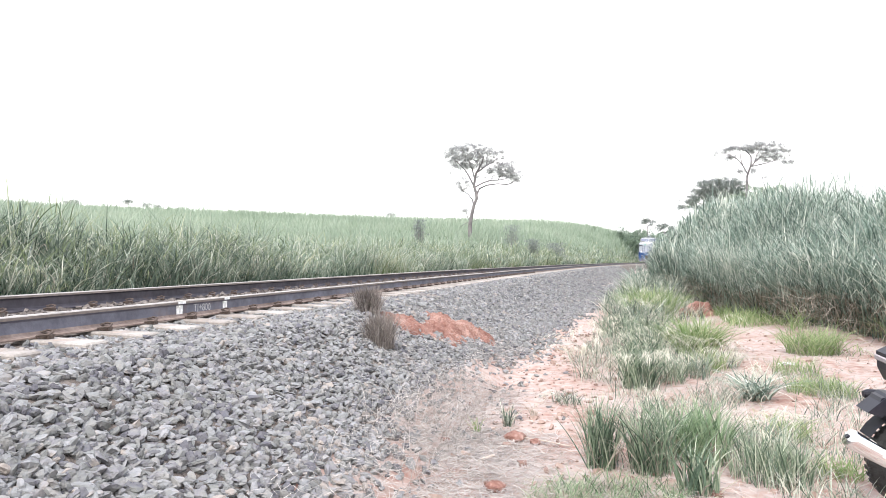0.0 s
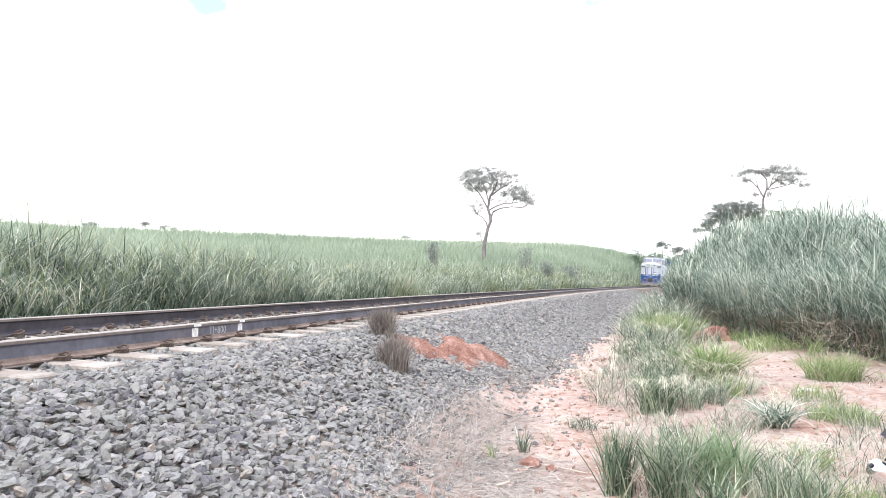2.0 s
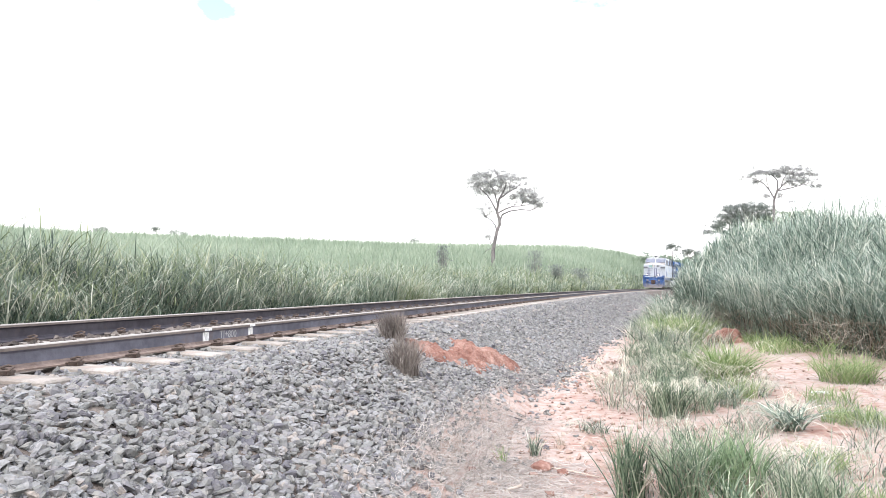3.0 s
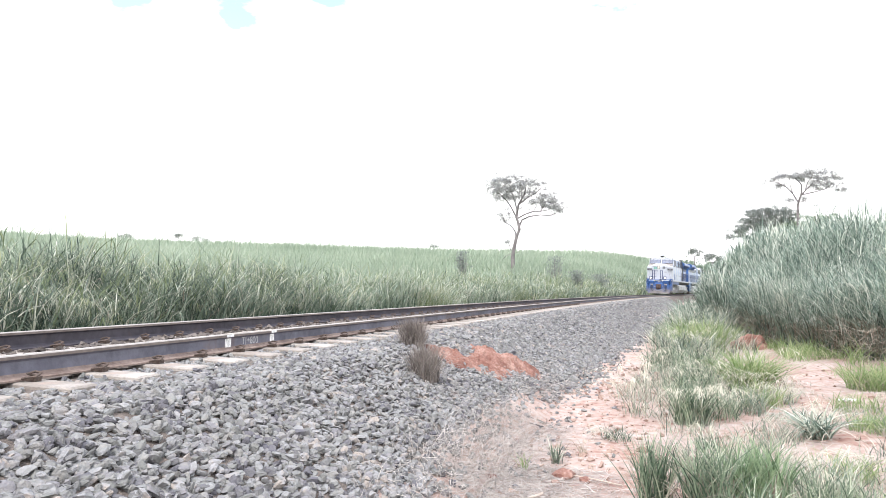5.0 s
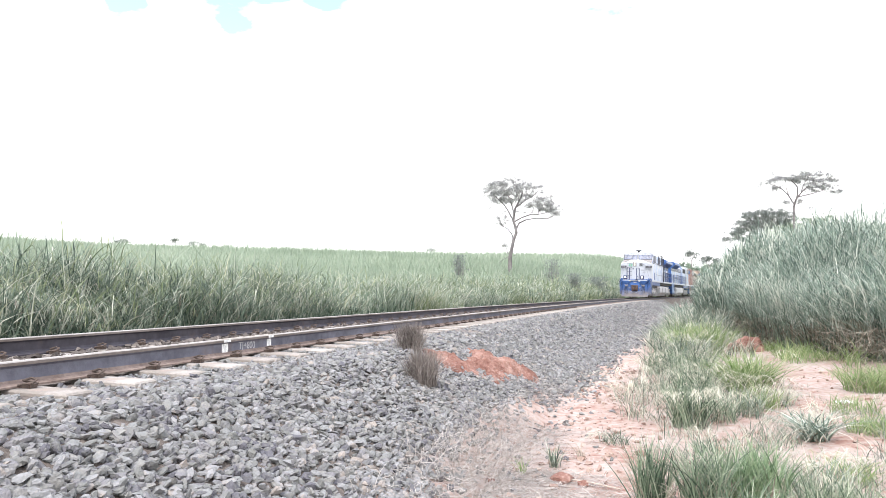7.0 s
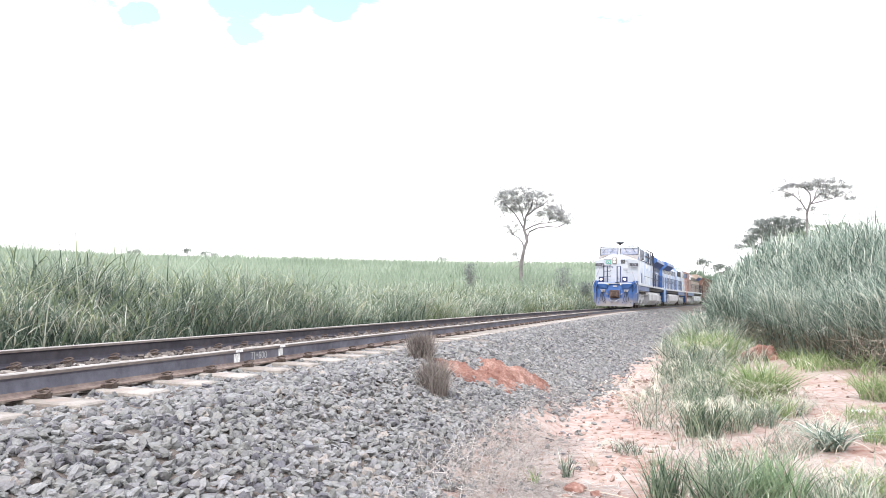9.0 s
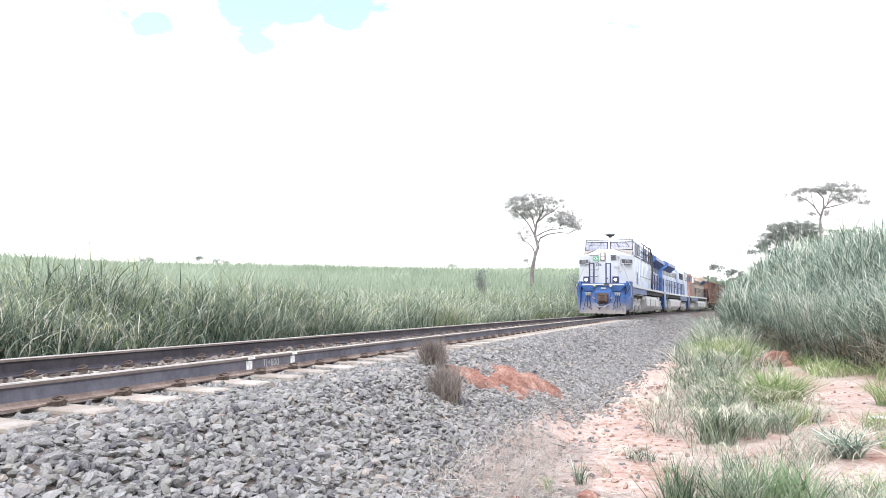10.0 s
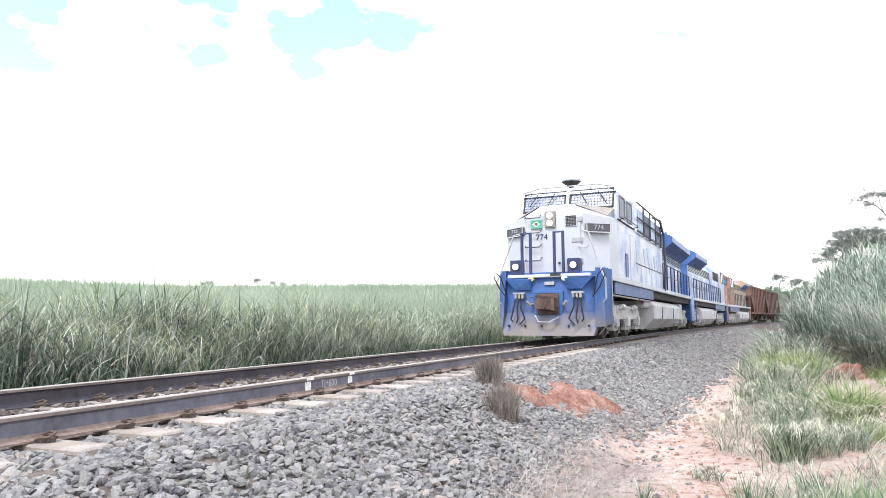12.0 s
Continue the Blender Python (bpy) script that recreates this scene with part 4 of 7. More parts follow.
# ---------------------------------------------------------------- grass clumps beside the path
def clump(x, y, radius, height, count, width, mat, seed, label, lean=0.22, droop=0.35, plumes=0, dry=0.1, segs=5, plume_h=1.15):
    rng = np.random.default_rng(seed)
    a, r = rng.uniform(0, 6.3, count), radius * np.sqrt(rng.uniform(0, 1, count))
    bx_, by_ = x + r * np.cos(a), y + r * np.sin(a)
    b = np.stack([bx_, by_, ground_z(bx_, by_) - 0.02], -1)
    v, f = blades(b, height, width, rng, lean, droop, segs)
    ob = arrays("grass_clump", v, f, mat)
    tagged(ob, label, "grass clump", "grass clumps beside the path")
    k = int(count * dry)
    if k:
        v, f = blades(b[:k], height * 0.75, width * 0.8, rng, lean * 2, droop * 1.8, 4)
        tagged(arrays("dry_growth", v, f, STRAW, ob), kind="stuff")
    if plumes:
        # slender stalks that end in drooping feathery heads
        for i in rng.integers(0, count, plumes):
            pv, pf, base = [], [], 0
            h = height * plume_h * rng.uniform(0.8, 1.2)
            az, ln = rng.uniform(0, 6.3), rng.uniform(0.1, 0.35)
            d = np.array([math.cos(az), math.sin(az)])
            t = np.linspace(0, 1, 14)
            px = b[i, :2] + d * (h * (ln * t + 0.42 * np.clip((t - 0.5) / 0.5, 0, 1) ** 2))[:, None]
            pz = b[i, 2] + h * (t - 0.40 * np.clip((t - 0.58) / 0.42, 0, 1) ** 2)
            c = np.concatenate([px, pz[:, None]], -1)
            # stalk
            sd = np.array([-d[1], d[0], 0]) * 0.0022
            sv = np.stack([c - sd, c + sd], 1).reshape(-1, 3)
            kk = 2 * np.arange(13)
            pv.append(sv), pf.append(np.stack([kk, kk + 1, kk + 3, kk + 2], -1) + base)
            base += len(sv)
            # strands of the head, arching over
            m = 20
            at = rng.uniform(0.60, 1.0, m)
            o = np.stack([np.interp(at, t, c[:, j]) for j in range(3)], -1)
            hd = rng.normal(0, 0.26, (m, 3)) + np.array([d[0] * 0.8, d[1] * 0.8, 0.22])
            ln2 = rng.uniform(0.08, 0.18, m)[:, None]
            sw = np.cross(hd, np.array([0.0, 0.0, 1.0])) + rng.normal(0, 0.1, (m, 3))
            sw = sw / np.linalg.norm(sw, axis=1)[:, None]
            ring_pts = []
            for u, wd in ((0.0, 0.0010), (0.4, 0.0021), (0.75, 0.0024), (1.0, 0.0008)):
                p = o + hd * ln2 * u * 1.15 - np.array([0.0, 0.0, 0.62]) * ln2 * u * u
                ring_pts += [p - sw * wd, p + sw * wd]
            hv = np.stack(ring_pts, 1).reshape(-1, 3)
            q3 = np.array([[0, 1, 3, 2], [2, 3, 5, 4], [4, 5, 7, 6]])
            pv.append(hv), pf.append((q3[None] + 8 * np.arange(m)[:, None, None]).reshape(-1, 4) + base)
            base += len(hv)
            pl = arrays("plume", np.concatenate(pv), np.concatenate(pf), PLUME, ob)
            pl["label"] = "pale drooping seed plume"
    return ob


GREEN_C = "upright clump of green grass with thin blades on pink soil"
PLUME_C = "grass clump with pale drooping seed plumes"
LOW_C = "low sparse tuft of green grass on pink soil"
clump(1.19, 5.25, 0.11, 0.56, 230, 0.010, DEEP_BLADE, 51, GREEN_C, 0.17, 0.22, 0, 0.30)
clump(1.52, 5.10, 0.15, 0.62, 240, 0.010, DEEP_BLADE, 52, GREEN_C, 0.19, 0.28, 0, 0.30)
clump(1.98, 5.42, 0.22, 0.50, 330, 0.013, MID_BLADE, 53, GREEN_C, 0.20, 0.30, 0, 0.15)
clump(2.32, 4.95, 0.27, 0.40, 330, 0.008, DEEP_BLADE, 54, GREEN_C, 0.22, 0.3, 0, 0.12)
clump(1.70, 4.62, 0.13, 0.40, 90, 0.017, DEEP_BLADE, 55, GREEN_C, 0.2, 0.28, 0)
clump(3.48, 7.70, 0.13, 0.46, 110, 0.021, CANE_BLADE, 56, "spreading tussock of broad bluish leaves on pink soil", 0.5, 0.85, 6, 0.3)
clump(4.12, 11.3, 0.30, 0.78, 420, 0.019, BRIGHT_BLADE, 57, "arching clump of fresh bright green grass", 0.42, 0.6, 10, 0.12)
clump(2.40, 8.55, 0.20, 0.58, 300, 0.011, DEEP_BLADE, 58, PLUME_C, 0.24, 0.34, 9)
clump(1.95, 9.0, 0.25, 0.42, 60, 0.008, GREEN_BLADE, 84, PLUME_C, 0.4, 0.5, 8, 0.5, plume_h=1.5)
clump(2.20, 10.3, 0.35, 0.45, 90, 0.009, GREEN_BLADE, 85, PLUME_C, 0.4, 0.5, 10, 0.5, plume_h=1.5)
clump(2.75, 11.8, 0.40, 0.50, 120, 0.010, GREEN_BLADE, 86, PLUME_C, 0.4, 0.5, 8, 0.5, plume_h=1.5)
clump(3.75, 9.9, 0.30, 0.45, 120, 0.011, BRIGHT_BLADE, 87, PLUME_C, 0.4, 0.5, 12, 0.3, plume_h=1.3)
clump(2.82, 8.9, 0.26, 0.50, 170, 0.010, DEEP_BLADE, 59, PLUME_C, 0.35, 0.45, 8)
clump(3.30, 9.4, 0.30, 0.42, 186, 0.012, GREEN_BLADE, 60, PLUME_C, 0.4, 0.5, 5)
clump(3.0, 10.6, 0.40, 0.62, 230, 0.011, DEEP_BLADE, 61, PLUME_C, 0.3, 0.4, 12)
clump(3.55, 12.0, 0.45, 0.70, 260, 0.012, DEEP_BLADE, 62, PLUME_C, 0.3, 0.4, 12)
clump(3.55, 13.9, 0.45, 0.62, 300, 0.014, DEEP_BLADE, 63, PLUME_C, 0.3, 0.4, 12)
clump(4.35, 15.5, 0.55, 0.85, 400, 0.016, GREEN_BLADE, 64, PLUME_C, 0.3, 0.4, 16)
clump(5.3, 17.8, 0.6, 1.0, 560, 0.022, BRIGHT_BLADE, 65, PLUME_C, 0.3, 0.4, 14)
clump(6.0, 20.5, 0.7, 1.05, 620, 0.026, GREEN_BLADE, 66, PLUME_C, 0.3, 0.4, 14)
clump(7.5, 24.5, 0.9, 1.2, 700, 0.03, GREEN_BLADE, 67, PLUME_C, 0.3, 0.4, 12)
clump(9.0, 29.0, 1.1, 1.35, 700, 0.035, CANE_BLADE, 68, PLUME_C, 0.3, 0.4, 8)
clump(10.6, 34.0, 1.2, 1.5, 700, 0.04, CANE_BLADE, 69, PLUME_C, 0.3, 0.4, 0)
clump(2.2, 7.2, 0.14, 0.28, 68, 0.010, GREEN_BLADE, 70, LOW_C, 0.35, 0.4, 4)
clump(0.6, 6.4, 0.05, 0.24, 46, 0.009, GREEN_BLADE, 71, LOW_C, 0.3, 0.4)
clump(0.30, 6.2, 0.03, 0.20, 16, 0.007, BRIGHT_BLADE, 72, LOW_C, 0.2, 0.3, dry=0)
clump(0.86, 6.75, 0.06, 0.20, 20, 0.008, STRAW, 73, "thin dry grass stems on the path", 0.4, 0.3, dry=0)
clump(1.35, 7.6, 0.16, 0.20, 90, 0.008, GREEN_BLADE, 74, LOW_C, 0.5, 0.5, 2)
clump(3.02, 6.2, 0.24, 0.26, 150, 0.009, BRIGHT_BLADE, 75, LOW_C, 0.5, 0.5, 2, 0.25)
clump(4.32, 7.95, 0.36, 0.26, 330, 0.012, BRIGHT_BLADE, 76, LOW_C, 0.45, 0.5, 0, 0.2)
clump(2.86, 5.05, 0.16, 0.20, 110, 0.010, BRIGHT_BLADE, 77, LOW_C, 0.55, 0.5, 0, 0.25)
clump(4.85, 9.6, 0.30, 0.30, 120, 0.012, BRIGHT_BLADE, 78, LOW_C, 0.4, 0.5, 4, 0.3)
clump(4.1, 10.2, 0.22, 0.30, 80, 0.012, GREEN_BLADE, 79, LOW_C, 0.5, 0.5, 5)
clump(6.0, 11.3, 0.40, 0.55, 340, 0.016, BRIGHT_BLADE, 80, LOW_C, 0.4, 0.5, 0, 0.2)
clump(1.15, 4.45, 0.45, 0.17, 650, 0.006, CLUMP_BLADE, 81, "low soft green grass at the edge of the path", 0.5, 0.5, 0, 0.8)
clump(0.78, 4.55, 0.25, 0.13, 200, 0.006, CLUMP_BLADE, 82, "low soft green grass at the edge of the path", 0.5, 0.5, 0, 0.8)
clump(2.55, 5.6, 0.25, 0.42, 150, 0.008, GREEN_BLADE, 83, LOW_C, 0.3, 0.4, 5, 0.4)


def path_edge_grass():
    """Thin mixed grass, half of it bleached, between the clumps."""
    rng = np.random.default_rng(95)
    green, pale = [], []
    for s0, s1, l0, l1, n, h, w in ((7.6, 12, -1.7, 0.1, 800, 0.36, 0.007), (12, 18, -1.9, 0.25, 1300, 0.48, 0.010), (18, 28, -2.2, 0.5, 2600, 0.6, 0.02), (28, 60, -2.3, 0.3, 2600, 0.8, 0.035), (5.0, 8, -1.4, -0.3, 500, 0.34, 0.007), (4.6, 8, -2.2, -1.0, 420, 0.3, 0.008), (4.5, 6.8, -2.4, 0.0, 2200, 0.24, 0.006), (6.5, 10, -2.6, 0.0, 1600, 0.30, 0.007), (5.5, 13, -4.6, -1.2, 3000, 0.13, 0.006)):
        s, lat = rng.uniform(s0, s1, n), rng.uniform(l0, l1, n)
        keep = bumps(s * 1.0, lat * 2.0, 0.7, 8) > -0.15
        s, lat = s[keep], lat[keep]
        b = planted(s, lat)
        hh = h * (0.9 + 0.35 * bumps(s, lat, 0.9, 9))
        k = 7 * len(b) // 8
        green.append(blades(b[:k], hh[:k], w, rng, 0.3, 0.45, 4))
        pale.append(blades(b[k:], hh[k:] * 1.05, w * 0.7, rng, 0.35, 0.55, 4))
    scatter("path_edge_grass", green, GREEN_BLADE, "thin green grass between the clumps beside the path")
    scatter("bleached_grass", pale, PLUME, "thin bleached grass stems beside the path", "dry grass")


path_edge_grass()


def bright_strip():
    """Fresh grass along the foot of the reeds."""
    rng = np.random.default_rng(91)
    out = []
    for s0, s1, r0, r1, n, h, w in ((11.6, 15.5, 4.5, 5.9, 2300, 0.58, 0.016), (8, 11.6, 4.4, 5.6, 1500, 0.55, 0.016), (12.0, 15.0, 2.9, 3.9, 260, 0.35, 0.014), (15.5, 22, 2.6, 3.8, 1500, 0.55, 0.02), (22, 34, 2.0, 3.0, 1200, 0.7, 0.03)):
        s, r = rng.uniform(s0, s1, n), rng.uniform(r0, r1, n)
        keep = bumps(s, r, 0.9, 3) > -0.25 + 0.5 * (s > 12) * (s < 17) * (r < 3.6)
        s, r = s[keep], r[keep]
        out.append(blades(planted(s, -r), h * (0.8 + 0.45 * bumps(s, r, 0.7, 3)), w, rng, 0.35, 0.5, 4))
    scatter("fresh_grass", out, BRIGHT_BLADE, "fresh bright green grass at the foot of the cane grass")
    # broken dry stalks heaped at the foot of the bank
    n = 420
    s = np.where(rng.uniform(0, 1, n) < 0.75, rng.normal(15.0, 0.9, n), rng.uniform(11.5, 21.5, n))
    r = right_bank_edge(s) + rng.uniform(-0.7, 0.3, n)
    xy = on_track(s, -r)
    z = ground_z(xy[:, 0], xy[:, 1]) + 0.06 + 0.75 * rng.uniform(0, 1, n) ** 1.5
    v, f = lying(s, -r, z, 0.45, 0.006, rng, 0.42)
    scatter("broken_stalks", [(v, f)], STRAW, "tangle of broken dry stalks leaning on the bank", "dry stalks")


bright_strip()


# ---------------------------------------------------------------- trees
SPAN = 1230.0


def tree(name, eye_at, far, limbs, clusters, leaf, leaf_mat, label, category="tree", seed=0, density=1.0):
    """A tree drawn as limbs [(radius, points)] and leaf clusters [(x, z, rx, rz)], in units of 1/1230 of the distance, from its foot."""
    rng = np.random.default_rng(seed)
    k = far / SPAN
    x0, z0 = eye_at
    gz = float(ground_z(x0, far)) - 0.2
    top = empty(name)
    top.matrix_basis = pose(x0, far, gz)
    tagged(top, label, category)
    bm = bmesh.new()
    lift = z0 - gz
    for i, (rad, pts) in enumerate(limbs):
        p3 = [(px * k, rng.normal(0, 0.25) if (j and i) else 0.0, lift + pz * k) for j, (px, pz) in enumerate(pts)]
        if i == 0:
            p3 = [(p3[0][0], 0, 0.0)] + p3
        n = len(p3)
        tube(bm, p3, [0.62 * rad * (1 - 0.65 * j / max(1, n - 1)) for j in range(n)], 7)
    part("trunk", bm, BARK, top)
    vs = []
    for cx, cz, rx, rz in clusters:
        n = int(density * 17.0 * rx * rz * k * k / (leaf * leaf))
        nsub = max(3, int(rx * rz / 5))
        sub = rng.normal(0, 0.62, (nsub, 3))
        which = rng.integers(0, nsub, n)
        q = sub[which] + rng.normal(0, 1, (n, 3)) * np.array([2.8 / rx, 0.3, 2.0 / rz])
        c = np.stack([(cx + q[:, 0] * rx) * k, q[:, 1] * (rx + rz) * 0.5 * k, lift + (cz + q[:, 2] * rz * 0.9) * k], -1)
        a, b = rng.normal(0, 1, (n, 3)), rng.normal(0, 1, (n, 3))
        a /= np.linalg.norm(a, axis=1)[:, None]
        b -= a * (a * b).sum(1)[:, None]
        b /= np.linalg.norm(b, axis=1)[:, None]
        sz = (leaf * rng.uniform(0.5, 1.2, n))[:, None]
        vs.append(np.stack([c - a * sz, c + b * sz * 0.5, c + a * sz, c - b * sz * 0.5], 1).reshape(-1, 3))
    v = np.concatenate(vs)
    arrays("crown", v, np.arange(len(v)).reshape(-1, 4), leaf_mat, top)
    return top


tree("field_tree", (2.72, 4.4), 70.0,
     [(0.34, [(0, -5), (0, 15), (3, 30), (7, 48), (12, 60), (10, 72), (7, 82), (9, 95), (11, 105), (17, 115), (21, 122), (24, 135)]),
      (0.16, [(12, 66), (17, 78), (29, 82), (49, 86), (66, 84), (79, 90)]), (0.14, [(9, 80), (22, 87), (36, 91), (49, 92), (62, 94), (76, 102)]),
      (0.13, [(6, 50), (4, 58), (-3, 67), (-13, 73), (-16, 82)]), (0.14, [(7, 82), (1, 93), (-4, 103), (-11, 113), (-24, 125), (-32, 134)]),
      (0.13, [(8, 95), (4, 112), (-1, 125), (-8, 138), (-12, 148)]), (0.13, [(11, 105), (29, 118), (42, 125), (54, 137)]), (0.10, [(17, 115), (16, 132), (12, 145)]),
      (0.08, [(29, 118), (30, 130), (33, 142)]), (0.08, [(49, 92), (58, 106), (64, 116)]), (0.07, [(36, 91), (42, 102), (46, 110)]),
      (0.08, [(-3, 22), (-6, 33), (-9, 42)]), (0.05, [(-3, 18), (-13, 12), (-19, 7)]), (0.05, [(2, 18), (12, 21)])],
     [(-31, 145, 12, 10), (-18, 150, 16, 8), (-1, 152, 16, 8), (16, 147, 16, 9), (32, 143, 14, 8), (47, 140, 12, 7), (56, 142, 6, 4), (-34, 132, 13, 9), (-19, 135, 16, 10), (-4, 132, 18, 11),
      (12, 133, 16, 10), (27, 128, 14, 9), (-28, 120, 12, 8), (-14, 118, 14, 9), (-1, 117, 14, 9), (12, 117, 10, 7), (39, 127, 9, 6),
      (46, 112, 16, 9), (61, 118, 14, 10), (72, 112, 12, 10), (76, 98, 13, 9), (66, 103, 14, 9), (52, 103, 14, 7), (36, 105, 12, 6), (26, 98, 8, 4), (84, 93, 7, 5), (71, 87, 6, 3), (91, 103, 3, 2),
      (-33, 105, 4, 3), (-23, 103, 4, 3), (-18, 85, 6, 7), (-13, 75, 9, 7), (-4, 85, 6, 7), (-6, 98, 5, 5), (-9, 43, 6, 6), (-6, 37, 4, 5)],
     0.066, LEAF, "slender leaning tree with thin olive crown in the cane field", seed=3, density=0.62)

tree("umbrella_tree", (35.0, 10.1), 80.0,
     [(0.28, [(0, -30), (0, 0), (1, 18), (4, 28), (8, 40), (8, 53), (-2, 65)]), (0.15, [(6, 33), (14, 43), (24, 52), (41, 52), (54, 57)]), (0.13, [(8, 35), (21, 38), (38, 42), (54, 47)]),
      (0.15, [(1, 23), (-7, 38), (-19, 47), (-32, 57), (-46, 60)]), (0.11, [(14, 43), (21, 57), (28, 70)]), (0.10, [(-7, 38), (-10, 52), (-14, 64)]),
      (0.09, [(5, -10), (4, 0), (4, 17)]), (0.05, [(1, 18), (-8, 22), (-14, 25)]), (0.05, [(2, 22), (10, 25), (16, 26)])],
     [(-50, 60, 9, 4), (-37, 65, 12, 6), (-29, 53, 9, 5), (-22, 70, 14, 5), (-32, 47, 4, 3), (-9, 65, 12, 6), (4, 70, 13, 6), (21, 73, 14, 6), (38, 75, 14, 5), (31, 63, 14, 7), (51, 68, 13, 7),
      (66, 63, 10, 6), (44, 57, 13, 6), (58, 52, 12, 6), (71, 47, 10, 5), (34, 47, 11, 5), (21, 50, 8, 4), (11, 62, 9, 5), (78, 43, 4, 3), (-12, 25, 8, 4), (14, 27, 8, 4), (36, 17, 4, 3), (13, 19, 4, 2)],
     0.075, LEAF, "flat-topped umbrella tree above the cane grass", seed=4, density=0.85)

tree("spreading_tree", (34.6, 8.2), 85.0,
     [(0.32, [(-8, -40), (-8, -6), (-6, 12), (0, 28), (2, 40)]), (0.18, [(-8, -4), (-22, 14), (-36, 26)]), (0.18, [(-6, 6), (14, 22), (26, 34)]), (0.14, [(-14, 4), (-40, 4), (-60, 10)]), (0.12, [(-8, 6), (-18, 20), (-22, 36)])],
     [(-40, 38, 12, 5), (-27, 42, 14, 6), (-10, 44, 16, 5), (6, 44, 16, 5), (23, 40, 13, 6), (-52, 23, 10, 6), (-37, 28, 15, 8), (-20, 30, 16, 9), (-4, 32, 16, 9), (13, 30, 14, 8), (30, 32, 10, 7),
      (-60, 12, 12, 7), (-44, 15, 15, 8), (-27, 17, 15, 9), (-10, 18, 14, 8), (10, 17, 12, 8), (-74, -2, 10, 5), (-57, 0, 14, 6), (-37, 0, 12, 5), (-17, 3, 12, 6), (23, 18, 14, 10), (-67, 7, 8, 5)],
     0.085, DARK_LEAF, "dark spreading tree behind the cane grass", seed=5, density=1.0)

tree("bushy_tree", (37.2, 8.2), 84.0,
     [(0.22, [(0, -40), (0, -6), (4, 10), (8, 20)]), (0.12, [(0, -6), (-14, 8), (-24, 14)]), (0.12, [(2, 2), (20, 18), (34, 26)])],
     [(-30, 10, 13, 9), (-14, 16, 14, 9), (4, 20, 14, 9), (20, 24, 13, 8), (34, 26, 11, 6), (-22, -2, 14, 8), (0, 2, 16, 9), (20, 8, 14, 9), (46, 30, 8, 4), (54, 34, 5, 3), (60, 26, 6, 4)],
     0.085, PALE_GREEN_LEAF, "pale green bushy tree behind the cane grass", seed=6, density=0.9)


def low_tree(px, py, far, w, h, seed, label, mat=DARK_LEAF, flat=False, leaf=0.3, name="distant_tree", stem=14):
    """A distant tree whose crown's foot shows at (px, py) from the horizon's middle, in the same angular units."""
    rnd = random.Random(seed)
    cl = []
    for i in range(14 if flat else 9):
        a = rnd.uniform(-1, 1)
        if flat:
            cl.append((a * w * 0.42, h * (rnd.uniform(0.55, 0.98) - 0.25 * a * a), w * rnd.uniform(0.07, 0.15), h * rnd.uniform(0.08, 0.17)))
        else:
            cl.append((a * w * 0.42, h * rnd.uniform(0.25, 0.85) * (1 - 0.4 * a * a), w * rnd.uniform(0.16, 0.28), h * rnd.uniform(0.16, 0.28)))
    tree(name, (px * far / SPAN, 1.55 + py * far / SPAN), far,
         [(0.22, [(0, -stem), (0, 0), (0, h * 0.4)]), (0.1, [(0, h * 0.1), (-w * 0.2, h * 0.5), (-w * 0.3, h * 0.7)]), (0.1, [(0, h * 0.1), (w * 0.2, h * 0.5), (w * 0.3, h * 0.7)])],
         cl, leaf, mat, label, "tree", seed, 0.9 if flat else 0.7)


DIST_LEAF = material("dark_green_leaf", [(0.0, (0.13, 0.18, 0.135)), (0.9, (0.28, 0.35, 0.26))], 0.6, scale=0.5, island=0.7, translucent=0.5)
# the skyline trees' leaf colour is lightened in place of distance haze
FAR_LEAF = material("hazed_tree_leaf", [(0.0, (0.32, 0.34, 0.33)), (0.9, (0.46, 0.48, 0.44))], 0.6, scale=0.5, island=0.7, translucent=0.55)
UMB, DIST = "small flat-topped tree on the far skyline", "dark tree beyond the bend of the track"
low_tree(-556, 94, 330.0, 22, 14, 101, UMB, FAR_LEAF, True, 0.34)
low_tree(-656, 94, 330.0, 34, 12, 102, UMB, FAR_LEAF, True, 0.34)
low_tree(-520, 92, 330.0, 24, 9, 103, UMB, FAR_LEAF, True, 0.34)
low_tree(-504, 90, 330.0, 14, 8, 104, UMB, FAR_LEAF, True, 0.34)
low_tree(-93, 76, 330.0, 16, 8, 105, UMB, FAR_LEAF, True, 0.34)
low_tree(-965, 104, 330.0, 30, 14, 107, UMB, FAR_LEAF, True, 0.34)
low_tree(-905, 102, 330.0, 36, 9, 108, UMB, FAR_LEAF, True, 0.34)
low_tree(-462, 88, 330.0, 14, 6, 106, UMB, FAR_LEAF, True, 0.34)
for i, (px, py, far, w, h) in enumerate(((316, 4, 158.0, 28, 58), (330, 6, 160.0, 30, 58), (346, 8, 162.0, 32, 56), (364, 10, 170.0, 36, 52), (392, 16, 176.0, 40, 46), (424, 18, 180.0, 44, 44), (380, 6, 172.0, 40, 50), (338, 4, 150.0, 30, 40))):
    low_tree(px, py, far, w, h, 110 + i, DIST, DIST_LEAF, False, 0.26, stem=20)
low_tree(362, 54, 165.0, 24, 22, 121, "slim flat-topped tree beyond the bend", DARK_LEAF, True, 0.2, stem=60)
low_tree(392, 46, 165.0, 34, 18, 122, "slim flat-topped tree beyond the bend", DARK_LEAF, True, 0.2, stem=50)


